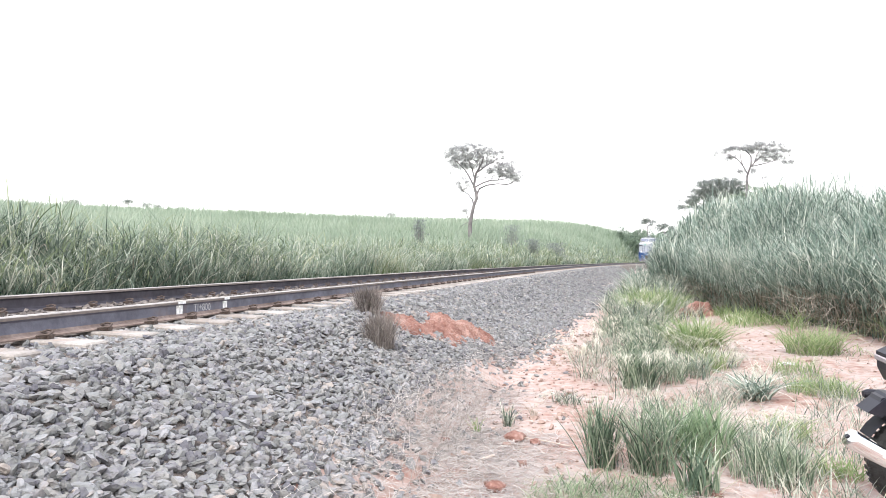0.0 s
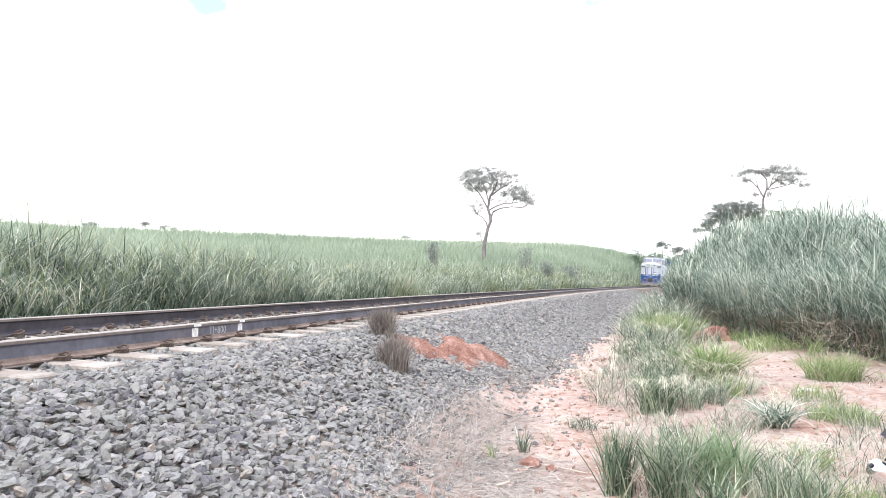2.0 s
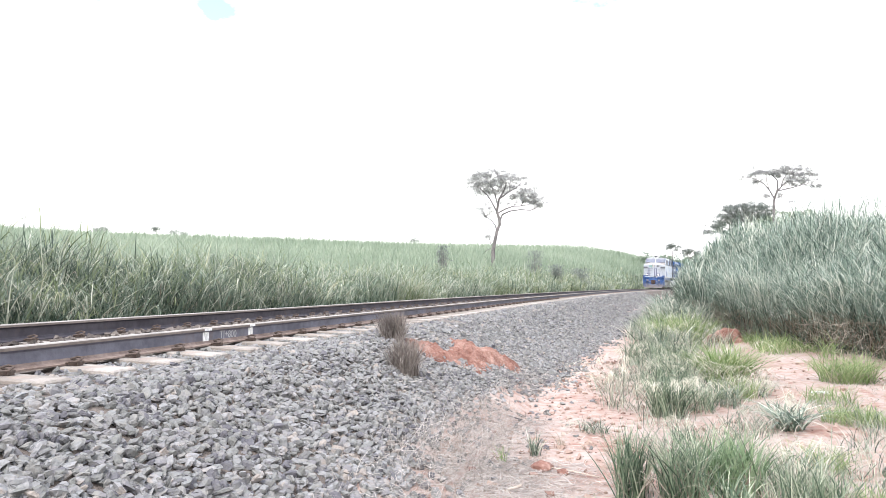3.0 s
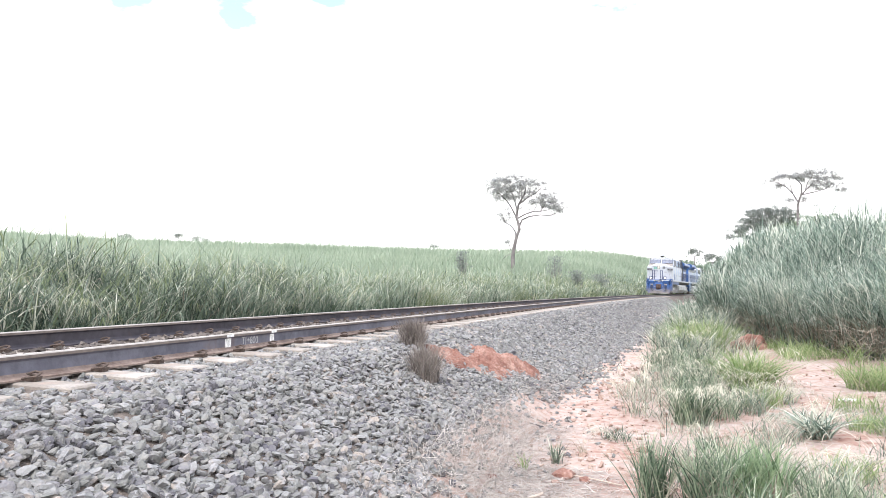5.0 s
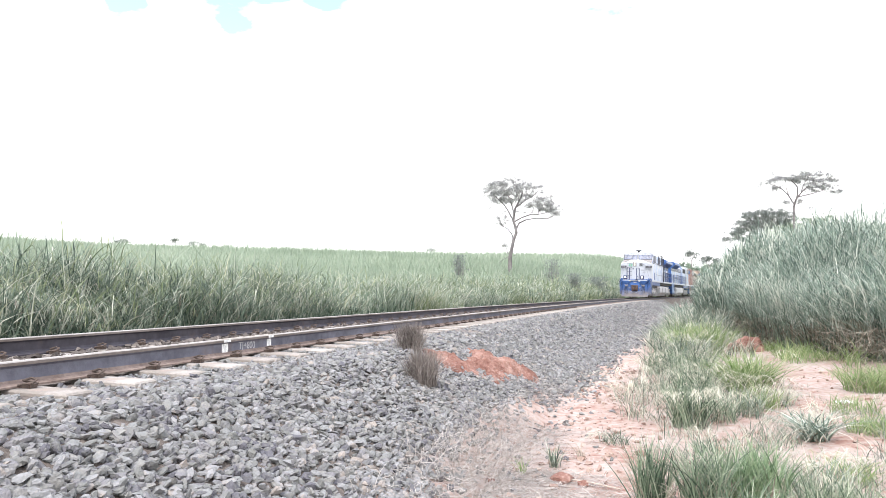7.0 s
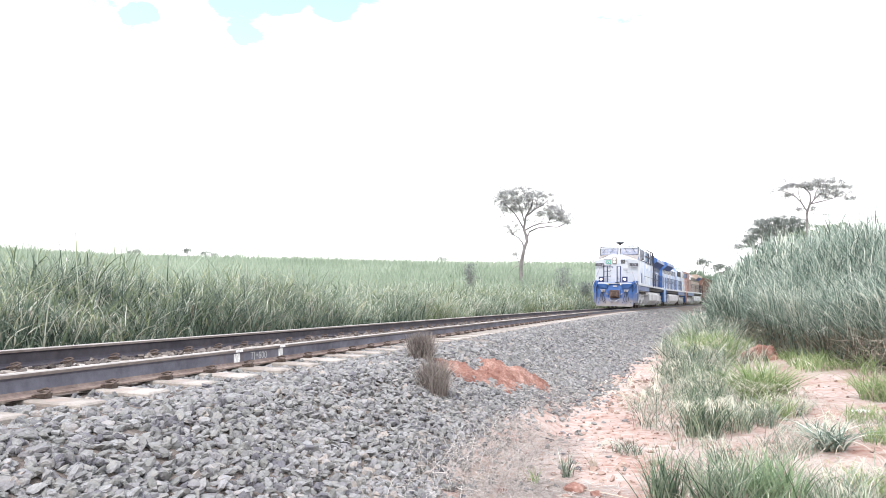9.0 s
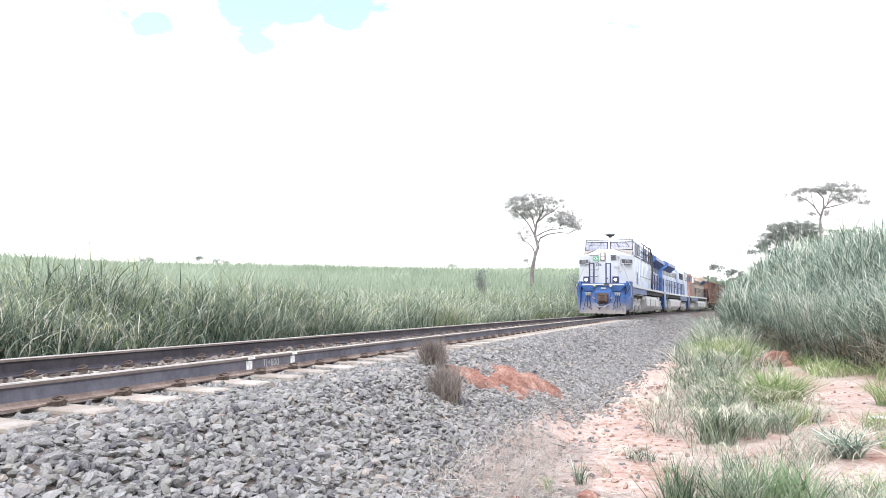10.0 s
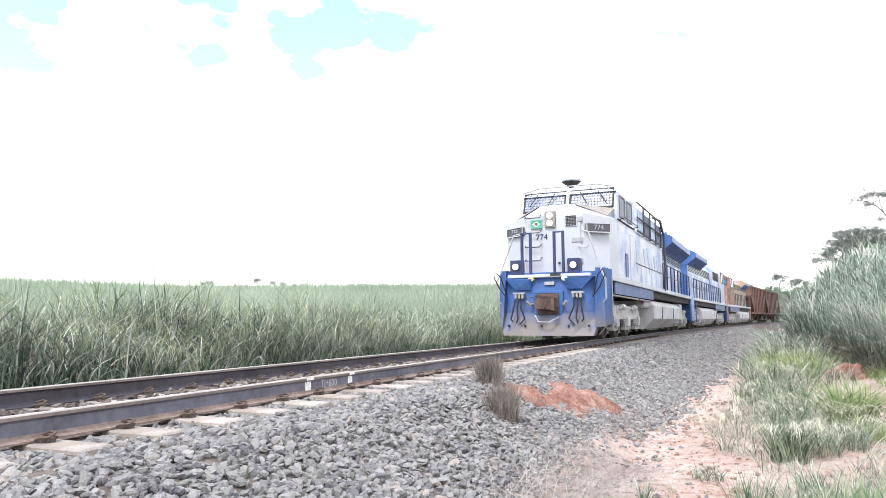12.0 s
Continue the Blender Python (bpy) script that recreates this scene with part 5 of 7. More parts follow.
def sapling(x, y, height, spread, seed, label, leaves=500):
    """A dead or thin young tree in the field: many upright twigs, few leaves."""
    rng = np.random.default_rng(seed)
    top = empty("sapling")
    top.matrix_basis = pose(x, y, float(ground_z(x, y)))
    tagged(top, label, "sapling")
    bm = bmesh.new()
    for i in range(16):
        a, r = rng.uniform(0, 6.3), spread * rng.uniform(0.2, 1)
        h = height * rng.uniform(0.6, 1)
        tube(bm, [(0.2 * r * math.cos(a), 0.2 * r * math.sin(a), 0), (0.6 * r * math.cos(a), 0.6 * r * math.sin(a), h * 0.5), (r * math.cos(a), r * math.sin(a), h)], [0.028, 0.018, 0.006], 5)
    part("stems", bm, BARK, top)
    n = leaves
    c = np.stack([rng.normal(0, spread * 0.5, n), rng.normal(0, spread * 0.5, n), height * rng.uniform(0.3, 1.02, n)], -1)
    a = rng.normal(0, 0.06, (n, 3))
    b = rng.normal(0, 0.035, (n, 3))
    v = np.stack([c - a, c + b, c + a, c - b], 1).reshape(-1, 3)
    arrays("leaves", v, np.arange(4 * n).reshape(-1, 4), DARK_LEAF, top)


sapling(6.1, 62.0, 3.3, 0.8, 131, "grey leafless sapling standing in the cane")
sapling(-1.6, 47.0, 2.7, 0.42, 132, "thin young tree with sparse leaves in the cane", 420)
sapling(8.0, 62.0, 2.6, 0.55, 133, "small dark bush standing in the cane", 700)
sapling(11.9, 74.0, 2.5, 1.1, 134, "brownish shrub standing in the cane", 800)


# ---------------------------------------------------------------- litter and the motorcycle
def litter():
    bm = bmesh.new()
    bmesh.ops.create_grid(bm, x_segments=8, y_segments=5, size=0.5)
    for v in bm.verts:
        v.co = Vector((v.co.x * 0.26, v.co.y * 0.14, 0.03 + 0.035 * noise.noise(v.co * 5)))
    bmesh.ops.solidify(bm, geom=bm.faces[:], thickness=0.004)
    ob = part("plastic_scrap", bm, plain("white_plastic", (0.75, 0.75, 0.75), 0.5, vary=0.05))
    ob.matrix_basis = pose(5.0, 10.15, 0.02, 0, 0, 15)
    tagged(ob, "crumpled white plastic scrap on the soil", "litter")


litter()

CHROME = plain("chrome", (0.78, 0.78, 0.78), 0.12, 1.0, vary=0.05)
BIKE_BLACK = plain("black_bike_plastic", (0.016, 0.016, 0.024), 0.5, vary=0.2, coat=0.05)
TYRE = plain("tyre_rubber", (0.03, 0.03, 0.03), 0.85, vary=0.25, scale=30, bump=0.4, dirt=(0.22, 0.16, 0.12), dirt_scale=8.0, dirt_cut=0.6)
ALLOY = plain("bike_alloy", (0.42, 0.42, 0.42), 0.4, 0.8, vary=0.1)
TAIL_RED = plain("tail_lamp_glass", (0.30, 0.27, 0.28), 0.1, vary=0.05)


def ring(bm, R, r, n=40, m=8, flat=1.0):
    rows = [[bm.verts.new(((R + r * math.cos(2 * math.pi * j / m)) * math.cos(2 * math.pi * i / n), r * flat * math.sin(2 * math.pi * j / m),
                           (R + r * math.cos(2 * math.pi * j / m)) * math.sin(2 * math.pi * i / n))) for j in range(m)] for i in range(n)]
    for i in range(n):
        for j in range(m):
            bm.faces.new((rows[i][j], rows[(i + 1) % n][j], rows[(i + 1) % n][(j + 1) % m], rows[i][(j + 1) % m]))
    bmesh.ops.recalc_face_normals(bm, faces=bm.faces[:])
    return bm


def motorcycle():
    """Rear axle at the origin's foot, heading along +x."""
    e = empty("motorcycle")
    tagged(e, "small black motorcycle with chrome exhaust parked on pink soil", "motorcycle")
    R = 0.30
    for x in (0.0, 1.28):
        w = part("wheel", ring(bmesh.new(), R - 0.055, 0.055, 48, 10, 0.9), TYRE, e)
        w.matrix_basis = pose(x, 0, R)
        part("rim", ring(bmesh.new(), R - 0.105, 0.016, 40, 6, 1.6), CHROME, w)
        bm = bmesh.new()
        for k in range(18):
            a = 2 * math.pi * k / 18
            tube(bm, [(0.04 * math.cos(a), 0.03 * (-1) ** k, 0.04 * math.sin(a)), ((R - 0.11) * math.cos(a + 0.2), 0, (R - 0.11) * math.sin(a + 0.2))], 0.003, 4)
        part("spokes", bm, CHROME, w)
        part("hub", tube(bmesh.new(), [(0, -0.06, 0), (0, 0.06, 0)], 0.06, 14), ALLOY, w)
        bm = bmesh.new()
        for k in range(40):
            a = 2 * math.pi * k / 40
            box(bm, -0.012, 0.012, -0.035, 0.035, R - 0.008, R - 0.0005, 0, Matrix.Rotation(a, 4, "Y"))
        part("tread", bm, TYRE, w)
    # chrome silencer that points back and up on the near side
    ex = part("exhaust", tube(bmesh.new(), [(0.75, -0.14, 0.18), (0.35, -0.17, 0.19), (0.06, -0.18, 0.21), (-0.06, -0.185, 0.26), (-0.46, -0.19, 0.49), (-0.49, -0.19, 0.51)], [0.022, 0.026, 0.030, 0.050, 0.060, 0.052], 18), CHROME, e, "chrome exhaust silencer", True)
    part("tip", tube(bmesh.new(), [(-0.485, -0.19, 0.506), (-0.50, -0.19, 0.516)], 0.014, 12), BIKE_BLACK, ex)
    part("exhaust_shield", tube(bmesh.new(), [(-0.1, -0.245, 0.30), (-0.3, -0.25, 0.42)], [0.018, 0.02], 8), CHROME, ex)
    # mudguard with flap
    bm = bmesh.new()
    for w0, w1 in (((-0.075), 0.075),):
        pts = [(R + 0.055) * np.array([math.cos(a), math.sin(a)]) for a in np.linspace(radians(60), radians(152), 9)]
        a = [bm.verts.new((p[0], w0, R + p[1])) for p in pts]
        c = [bm.verts.new((p[0], w1, R + p[1])) for p in pts]
        for i in range(len(pts) - 1):
            bm.faces.new((a[i], a[i + 1], c[i + 1], c[i]))
    bmesh.ops.solidify(bm, geom=bm.faces[:], thickness=0.012)
    mg = part("rear_mudguard", bm, BIKE_BLACK, e)
    part("mud_flap", prism(bmesh.new(), [(-0.29, 0.62), (-0.25, 0.72), (-0.06, 0.76), (-0.08, 0.66), (-0.20, 0.60)], "y", -0.07, 0.07), BIKE_BLACK, mg)
    part("plate_holder", prism(bmesh.new(), [(-0.335, 0.63), (-0.21, 0.74), (-0.17, 0.74), (-0.25, 0.60)], "y", -0.08, 0.08), BIKE_BLACK, mg)
    # tail
    tail = part("tail_fairing", prism(bmesh.new(), [(-0.20, 0.88), (-0.21, 0.985), (-0.12, 1.03), (0.3, 0.90), (0.3, 0.78), (0.0, 0.80), (-0.16, 0.80)], "y", -0.11, 0.11), BIKE_BLACK, e)
    for z, d in ((0.945, 0.0), (0.895, 0.02)):
        part("tail_lamp", box(bmesh.new(), -0.215 + d, -0.13 + d, -0.105, 0.125, z - 0.02, z + 0.018, 0.008), TAIL_RED, tail, "glossy tail lamp")
    for sy in (-1, 1):
        part("indicator", tube(bmesh.new(), [(-0.08, sy * 0.10, 0.70), (-0.11, sy * 0.15, 0.69), (-0.13, sy * 0.17, 0.685), (-0.22, sy * 0.19, 0.68), (-0.245, sy * 0.19, 0.68)], [0.012, 0.014, 0.03, 0.034, 0.022], 10), BIKE_BLACK, tail)
        part("grab_rail", tube(bmesh.new(), [(-0.12, sy * 0.12, 0.86), (-0.06, sy * 0.16, 0.93), (0.2, sy * 0.15, 0.90)], 0.013, 6), BIKE_BLACK, tail)
        part("shock", tube(bmesh.new(), [(0.02, sy * 0.13, R), (0.14, sy * 0.13, 0.72)], 0.03, 10), CHROME, e)
        part("fork", tube(bmesh.new(), [(1.28, sy * 0.09, R), (1.0, sy * 0.09, 1.02)], 0.022, 8), CHROME, e)
        part("swing_arm", tube(bmesh.new(), [(0, sy * 0.1, R), (0.5, sy * 0.1, 0.36)], 0.025, 6), BIKE_BLACK, e)
    part("seat", prism(bmesh.new(), [(-0.18, 0.92), (-0.16, 0.99), (0.1, 0.93), (0.35, 0.85), (0.6, 0.86), (0.6, 0.78), (0.0, 0.82)], "y", -0.13, 0.13), BIKE_BLACK, e)
    part("tank", hull3([(0.55, -0.1, 0.76), (0.98, -0.1, 0.78), (0.98, 0.1, 0.78), (0.55, 0.1, 0.76)], [(0.58, -0.07, 0.92), (0.92, -0.09, 0.98), (0.92, 0.09, 0.98), (0.58, 0.07, 0.92)]), BIKE_BLACK, e)
    bm = box(bmesh.new(), 0.45, 0.8, -0.12, 0.12, 0.25, 0.5, 0.04)
    box(bm, 0.68, 0.86, -0.08, 0.08, 0.45, 0.70, 0.02)
    part("engine", bm, ALLOY, e)
    part("frame", tube(bmesh.new(), [(0.2, 0, 0.75), (0.6, 0, 0.72), (1.0, 0, 0.92), (0.86, 0, 0.4), (0.5, 0, 0.28)], 0.022, 8), BIKE_BLACK, e)
    part("handlebar", tube(bmesh.new(), [(0.86, -0.36, 1.06), (0.98, -0.2, 1.08), (0.98, 0.2, 1.08), (0.86, 0.36, 1.06)], 0.014, 8), CHROME, e)
    part("headlamp", tube(bmesh.new(), [(1.0, 0, 0.95), (1.14, 0, 0.95)], [0.07, 0.1], 16), CHROME, e)
    part("front_mudguard", ring_arc(R + 0.05, 50, 150, 1.28, R), BIKE_BLACK, e)
    part("side_stand", tube(bmesh.new(), [(0.5, 0.1, 0.26), (0.46, 0.25, 0.01)], 0.012, 6), BIKE_BLACK, e)
    return e


def hull3(low, high):
    bm = bmesh.new()
    a, c = [bm.verts.new(p) for p in low], [bm.verts.new(p) for p in high]
    n = len(a)
    for i in range(n):
        bm.faces.new((a[i], a[(i + 1) % n], c[(i + 1) % n], c[i]))
    bm.faces.new(a[::-1])
    bm.faces.new(c)
    bmesh.ops.recalc_face_normals(bm, faces=bm.faces[:])
    bmesh.ops.bevel(bm, geom=bm.edges[:], offset=0.03, segments=3, affect="EDGES")
    return bm


def ring_arc(R, a0, a1, x, z):
    bm = bmesh.new()
    tube(bm, [(x + R * math.cos(radians(a)), 0, z + R * math.sin(radians(a))) for a in np.linspace(a0, a1, 9)], 0.045, 6)
    return bm


BIKE = motorcycle()
BIKE.matrix_basis = pose(2.985, 4.41, float(ground_z(2.985, 4.41)) - 0.02, 4, 0, -8)


# ---------------------------------------------------------------- the train
WHITE_PAINT = plain("white_loco_paint", (0.44, 0.465, 0.52), 0.42, vary=0.07, scale=1.5, dirt=(0.46, 0.48, 0.52), dirt_scale=1.4, dirt_cut=0.58, coat=0.1)
BLUE_PAINT = plain("blue_loco_paint", (0.05, 0.115, 0.31), 0.42, vary=0.18, scale=1.5, dirt=(0.11, 0.18, 0.36), dirt_scale=1.7, dirt_cut=0.60, coat=0.1)
SIDE_PAINT = plain("streaked_white_side_paint", (0.47, 0.51, 0.60), 0.35, vary=0.16, scale=0.9, dirt=(0.20, 0.29, 0.52), dirt_scale=0.8, dirt_cut=0.49, coat=0.1)


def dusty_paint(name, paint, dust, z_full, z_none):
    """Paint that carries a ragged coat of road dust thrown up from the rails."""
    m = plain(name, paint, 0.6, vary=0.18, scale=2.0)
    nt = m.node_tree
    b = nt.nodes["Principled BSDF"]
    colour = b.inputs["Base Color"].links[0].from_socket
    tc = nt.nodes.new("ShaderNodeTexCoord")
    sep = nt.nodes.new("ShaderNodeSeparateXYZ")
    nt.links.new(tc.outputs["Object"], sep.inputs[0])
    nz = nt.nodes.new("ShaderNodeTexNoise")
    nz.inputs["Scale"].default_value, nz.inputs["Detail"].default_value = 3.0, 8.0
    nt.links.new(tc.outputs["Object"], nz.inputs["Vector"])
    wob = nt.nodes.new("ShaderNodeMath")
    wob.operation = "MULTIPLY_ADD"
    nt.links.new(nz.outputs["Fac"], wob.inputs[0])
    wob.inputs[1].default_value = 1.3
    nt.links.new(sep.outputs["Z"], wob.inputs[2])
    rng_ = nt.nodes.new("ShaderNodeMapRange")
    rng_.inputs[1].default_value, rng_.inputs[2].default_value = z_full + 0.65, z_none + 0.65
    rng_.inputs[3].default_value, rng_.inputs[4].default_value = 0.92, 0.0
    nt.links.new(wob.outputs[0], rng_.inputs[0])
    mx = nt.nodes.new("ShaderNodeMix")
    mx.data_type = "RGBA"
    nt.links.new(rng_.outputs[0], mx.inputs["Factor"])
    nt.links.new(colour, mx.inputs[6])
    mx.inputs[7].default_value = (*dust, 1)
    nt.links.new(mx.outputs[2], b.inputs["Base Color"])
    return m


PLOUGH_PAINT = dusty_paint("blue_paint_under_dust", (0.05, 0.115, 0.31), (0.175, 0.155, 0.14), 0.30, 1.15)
PALE_BLUE = plain("pale_blue_paint", (0.33, 0.43, 0.62), 0.45, vary=0.12, scale=2.0)
SKIRT_BLUE = plain("grey_blue_skirt", (0.12, 0.165, 0.32), 0.5, vary=0.2, scale=2.0, dirt=(0.20, 0.22, 0.30), dirt_scale=1.6)
WINDOW_RIM = plain("grey_window_rim", (0.22, 0.225, 0.26), 0.6, vary=0.1)
TINTED = plain("dark_tinted_glass", (0.15, 0.16, 0.21), 0.45, vary=0.1)
DUSTY = plain("dusty_steel_plate", (0.30, 0.285, 0.27), 0.8, vary=0.2, scale=3.0, dirt=(0.26, 0.22, 0.19), dirt_scale=2.2, dirt_cut=0.58)
TANK_GREY = plain("pale_grey_tank", (0.54, 0.54, 0.56), 0.6, vary=0.12, scale=1.2, dirt=(0.30, 0.28, 0.27), dirt_scale=1.5, dirt_cut=0.58)
BOGIE_GREY = plain("grey_bogie_casting", (0.45, 0.445, 0.45), 0.75, vary=0.25, scale=4.0, dirt=(0.16, 0.14, 0.13), dirt_scale=3.0, dirt_cut=0.54)
DARK_STEEL = plain("dark_underframe", (0.045, 0.043, 0.045), 0.8, vary=0.3, scale=5.0)
WHEEL_STEEL = plain("worn_wheel_steel", (0.16, 0.14, 0.13), 0.55, 0.6, vary=0.25, scale=5.0)
NAVY_RAIL = plain("dark_blue_handrail", (0.035, 0.045, 0.12), 0.5, vary=0.2)
WHITE_RAIL = plain("pale_grey_handrail", (0.33, 0.34, 0.38), 0.5, vary=0.08)
GREY_PANEL = plain("grey_antiglare_paint", (0.27, 0.25, 0.24), 0.8, vary=0.12)
BOARD_GREY = plain("grey_number_board", (0.085, 0.085, 0.10), 0.7, vary=0.1)
GREEN_FLAG = plain("green_flag_paint", (0.11, 0.37, 0.29), 0.5, vary=0.06)
YELLOW_FLAG = plain("yellow_flag_paint", (0.62, 0.65, 0.47), 0.5, vary=0.05)
RUSTY = plain("rusty_coupler_steel", (0.115, 0.08, 0.07), 0.85, 0.2, vary=0.35, scale=9.0)
BLACK_RUBBER = plain("black_rubber", (0.02, 0.02, 0.022), 0.7, vary=0.2)
ORANGE_PAINT = plain("faded_orange_paint", (0.24, 0.15, 0.135), 0.6, vary=0.15, scale=1.5, dirt=(0.38, 0.27, 0.22), dirt_scale=1.5)
CREAM_PAINT = plain("dusty_cream_paint", (0.36, 0.29, 0.25), 0.6, vary=0.15, scale=1.5, dirt=(0.36, 0.25, 0.19), dirt_scale=1.2)
BROWN_WAGON = plain("red_brown_wagon_paint", (0.135, 0.068, 0.055), 0.75, vary=0.25, scale=1.2, dirt=(0.19, 0.115, 0.09), dirt_scale=0.9)
DARK_WAGON = plain("dark_brown_wagon_paint", (0.105, 0.062, 0.055), 0.75, vary=0.25, scale=1.2, dirt=(0.17, 0.10, 0.08), dirt_scale=0.9)
GREY_WAGON = plain("grey_wagon_paint", (0.20, 0.215, 0.21), 0.7, vary=0.2, scale=1.2, dirt=(0.20, 0.15, 0.12), dirt_scale=0.9)


def glass_material():
    m = bpy.data.materials.new("cab_window_glass")
    m.use_nodes = True
    b = m.node_tree.nodes["Principled BSDF"]
    b.inputs["Base Color"].default_value = (0.10, 0.14, 0.25, 1)
    b.inputs["Roughness"].default_value = 0.04
    b.inputs["Specular IOR Level"].default_value = 0.9
    b.inputs["Coat Weight"].default_value = 1.0
    return m


def lamp_material(name, colour, strength):
    m = bpy.data.materials.new(name)
    m.use_nodes = True
    b = m.node_tree.nodes["Principled BSDF"]
    b.inputs["Base Color"].default_value = (0.8, 0.8, 0.8, 1)
    b.inputs["Emission Color"].default_value = (*colour, 1)
    b.inputs["Emission Strength"].default_value = strength
    return m


CAB_GLASS = glass_material()
LIT_LAMP = lamp_material("lit_headlight", (1.0, 0.93, 0.82), 2.2)
DULL_LAMP = plain("unlit_lamp_glass", (0.62, 0.62, 0.58), 0.15, vary=0.05)
YELLOW_LAMP = plain("yellowed_lamp_glass", (0.55, 0.52, 0.28), 0.2, vary=0.08)


def nb():
    return bmesh.new()


def bx(name, parent, mat, x0, x1, y0, y1, z0, z1, bevel=0.0, m=None, label=""):
    return part(name, box(nb(), x0, x1, y0, y1, z0, z1, bevel, m), mat, parent, label)


def tb(name, parent, mat, pts, rad, sides=6, label=""):
    return part(name, tube(nb(), pts, rad, sides), mat, parent, label)


def hull(bm, low, high):
    """A solid between two outlines of 3D points with the same count."""
    a, c = [bm.verts.new(p) for p in low], [bm.verts.new(p) for p in high]
    n = len(a)
    for i in range(n):
        bm.faces.new((a[i], a[(i + 1) % n], c[(i + 1) % n], c[i]))
    bm.faces.new(a[::-1])
    bm.faces.new(c)
    bmesh.ops.recalc_face_normals(bm, faces=bm.faces[:])
    return bm


def wheel_mesh(r):
    """A wheelset: axle, two dished wheels with flanges."""
    bm = nb()
    tube(bm, [(-1.0, 0, 0), (1.0, 0, 0)], 0.085, 10)
    for sx in (-1, 1):
        prof = [(0.76, r + 0.028), (0.79, r + 0.026), (0.80, r), (0.905, r - 0.008), (0.905, r * 0.82), (0.865, r * 0.78), (0.86, r * 0.4), (0.92, r * 0.34), (0.92, 0.1)]
        n = 24
        rings = [[bm.verts.new((sx * x, q * math.cos(2 * math.pi * k / n), q * math.sin(2 * math.pi * k / n))) for k in range(n)] for x, q in prof]
        for r0, r1 in zip(rings, rings[1:]):
            for k in range(n):
                bm.faces.new((r0[k], r0[(k + 1) % n], r1[(k + 1) % n], r1[k]))
        bm.faces.new(rings[-1])
        bm.faces.new(rings[0])
        for k in range(4):
            a = math.pi * k / 2
            box(bm, sx * 0.868 - 0.012, sx * 0.868 + 0.012, -0.03, 0.03, r * 0.48, r * 0.62, 0, Matrix.Rotation(a, 4, "X"))
    bmesh.ops.recalc_face_normals(bm, faces=bm.faces[:])
    me = bpy.data.meshes.new("wheelset")
    bm.to_mesh(me)
    bm.free()
    me.materials.append(WHEEL_STEEL)
    return me


WHEELS = {0.53: wheel_mesh(0.53), 0.46: wheel_mesh(0.46)}
WHEELSETS = []


def coil(bm, x, y, z0, z1, r, turns=4):
    pts = []
    for i in range(turns * 8 + 1):
        a = 2 * math.pi * i / 8
        pts.append((x + r * math.cos(a), y + r * math.sin(a), z0 + (z1 - z0) * i / (turns * 8)))
    return tube(bm, pts, 0.022, 4)


def bogie(parent, mid, axles, r, mat, wide=1.12):
    """A truck under a vehicle, its middle at y=mid: side frames with springs, axle boxes, brake gear and wheelsets."""
    half = max(abs(a) for a in axles) + 0.45
    for sx in (-1, 1):
        x0, x1 = sorted((sx * wide, sx * (wide + 0.14)))
        out = [(mid - half, 0.60), (mid - half, 0.86)]
        out += [(mid - half + 0.3, 1.02), (mid + half - 0.3, 1.02), (mid + half, 0.86), (mid + half, 0.60)]
        ins = sorted(axles, reverse=True)
        for i, a in enumerate(ins):
            out += [(mid + a + 0.40, 0.60), (mid + a + 0.30, 0.26), (mid + a - 0.30, 0.26), (mid + a - 0.40, 0.60)]
        fr = part("side_frame", prism(nb(), out, "x", x0, x1), mat, parent)
        for a in axles:
            xa, xb = sorted((sx * (wide + 0.06), sx * (wide + 0.24)))
            bx("axle_box", fr, mat, xa, xb, mid + a - 0.17, mid + a + 0.17, r - 0.17, r + 0.16, 0.03)
            for dy in (-0.30, 0.30):
                # dark plate that stands in for the shaded window behind each spring
                bx("spring_seat", fr, DARK_STEEL, *sorted((sx * (wide - 0.02), sx * (wide + 0.02))), mid + a + dy - 0.14, mid + a + dy + 0.14, 0.36, 0.70)
                part("coil_spring", coil(nb(), sx * (wide + 0.10), mid + a + dy, 0.40, 0.64, 0.085), BOGIE_GREY, fr)
        for q in (-0.33, 0.33):
            bm = nb()
            yc = mid + q * half * 1.3
            tube(bm, [(sx * (wide + 0.20), yc - 0.22, 0.98), (sx * (wide + 0.20), yc + 0.18, 0.98)], 0.095, 10)
            tube(bm, [(sx * (wide + 0.20), yc + 0.18, 0.98), (sx * (wide + 0.20), yc + 0.42, 0.92)], 0.028, 6)
            part("brake_cylinder", bm, mat, fr)
        tb("sand_pipe", fr, mat, [(sx * (wide + 0.2), mid + half - 0.1, 1.05), (sx * (wide + 0.16), mid + half + 0.1, 0.6), (sx * 0.88, mid + half + 0.05, 0.15)], 0.02)
    bx("bolster", parent, DARK_STEEL, -wide, wide, mid - 0.35, mid + 0.35, 0.55, 0.95, 0.03)
    for a in axles:
        w = new("wheelset", WHEELS[r])
        w.parent = parent
        w.matrix_basis = pose(0, mid + a, r)
        WHEELSETS.append((w, mid + a, r))


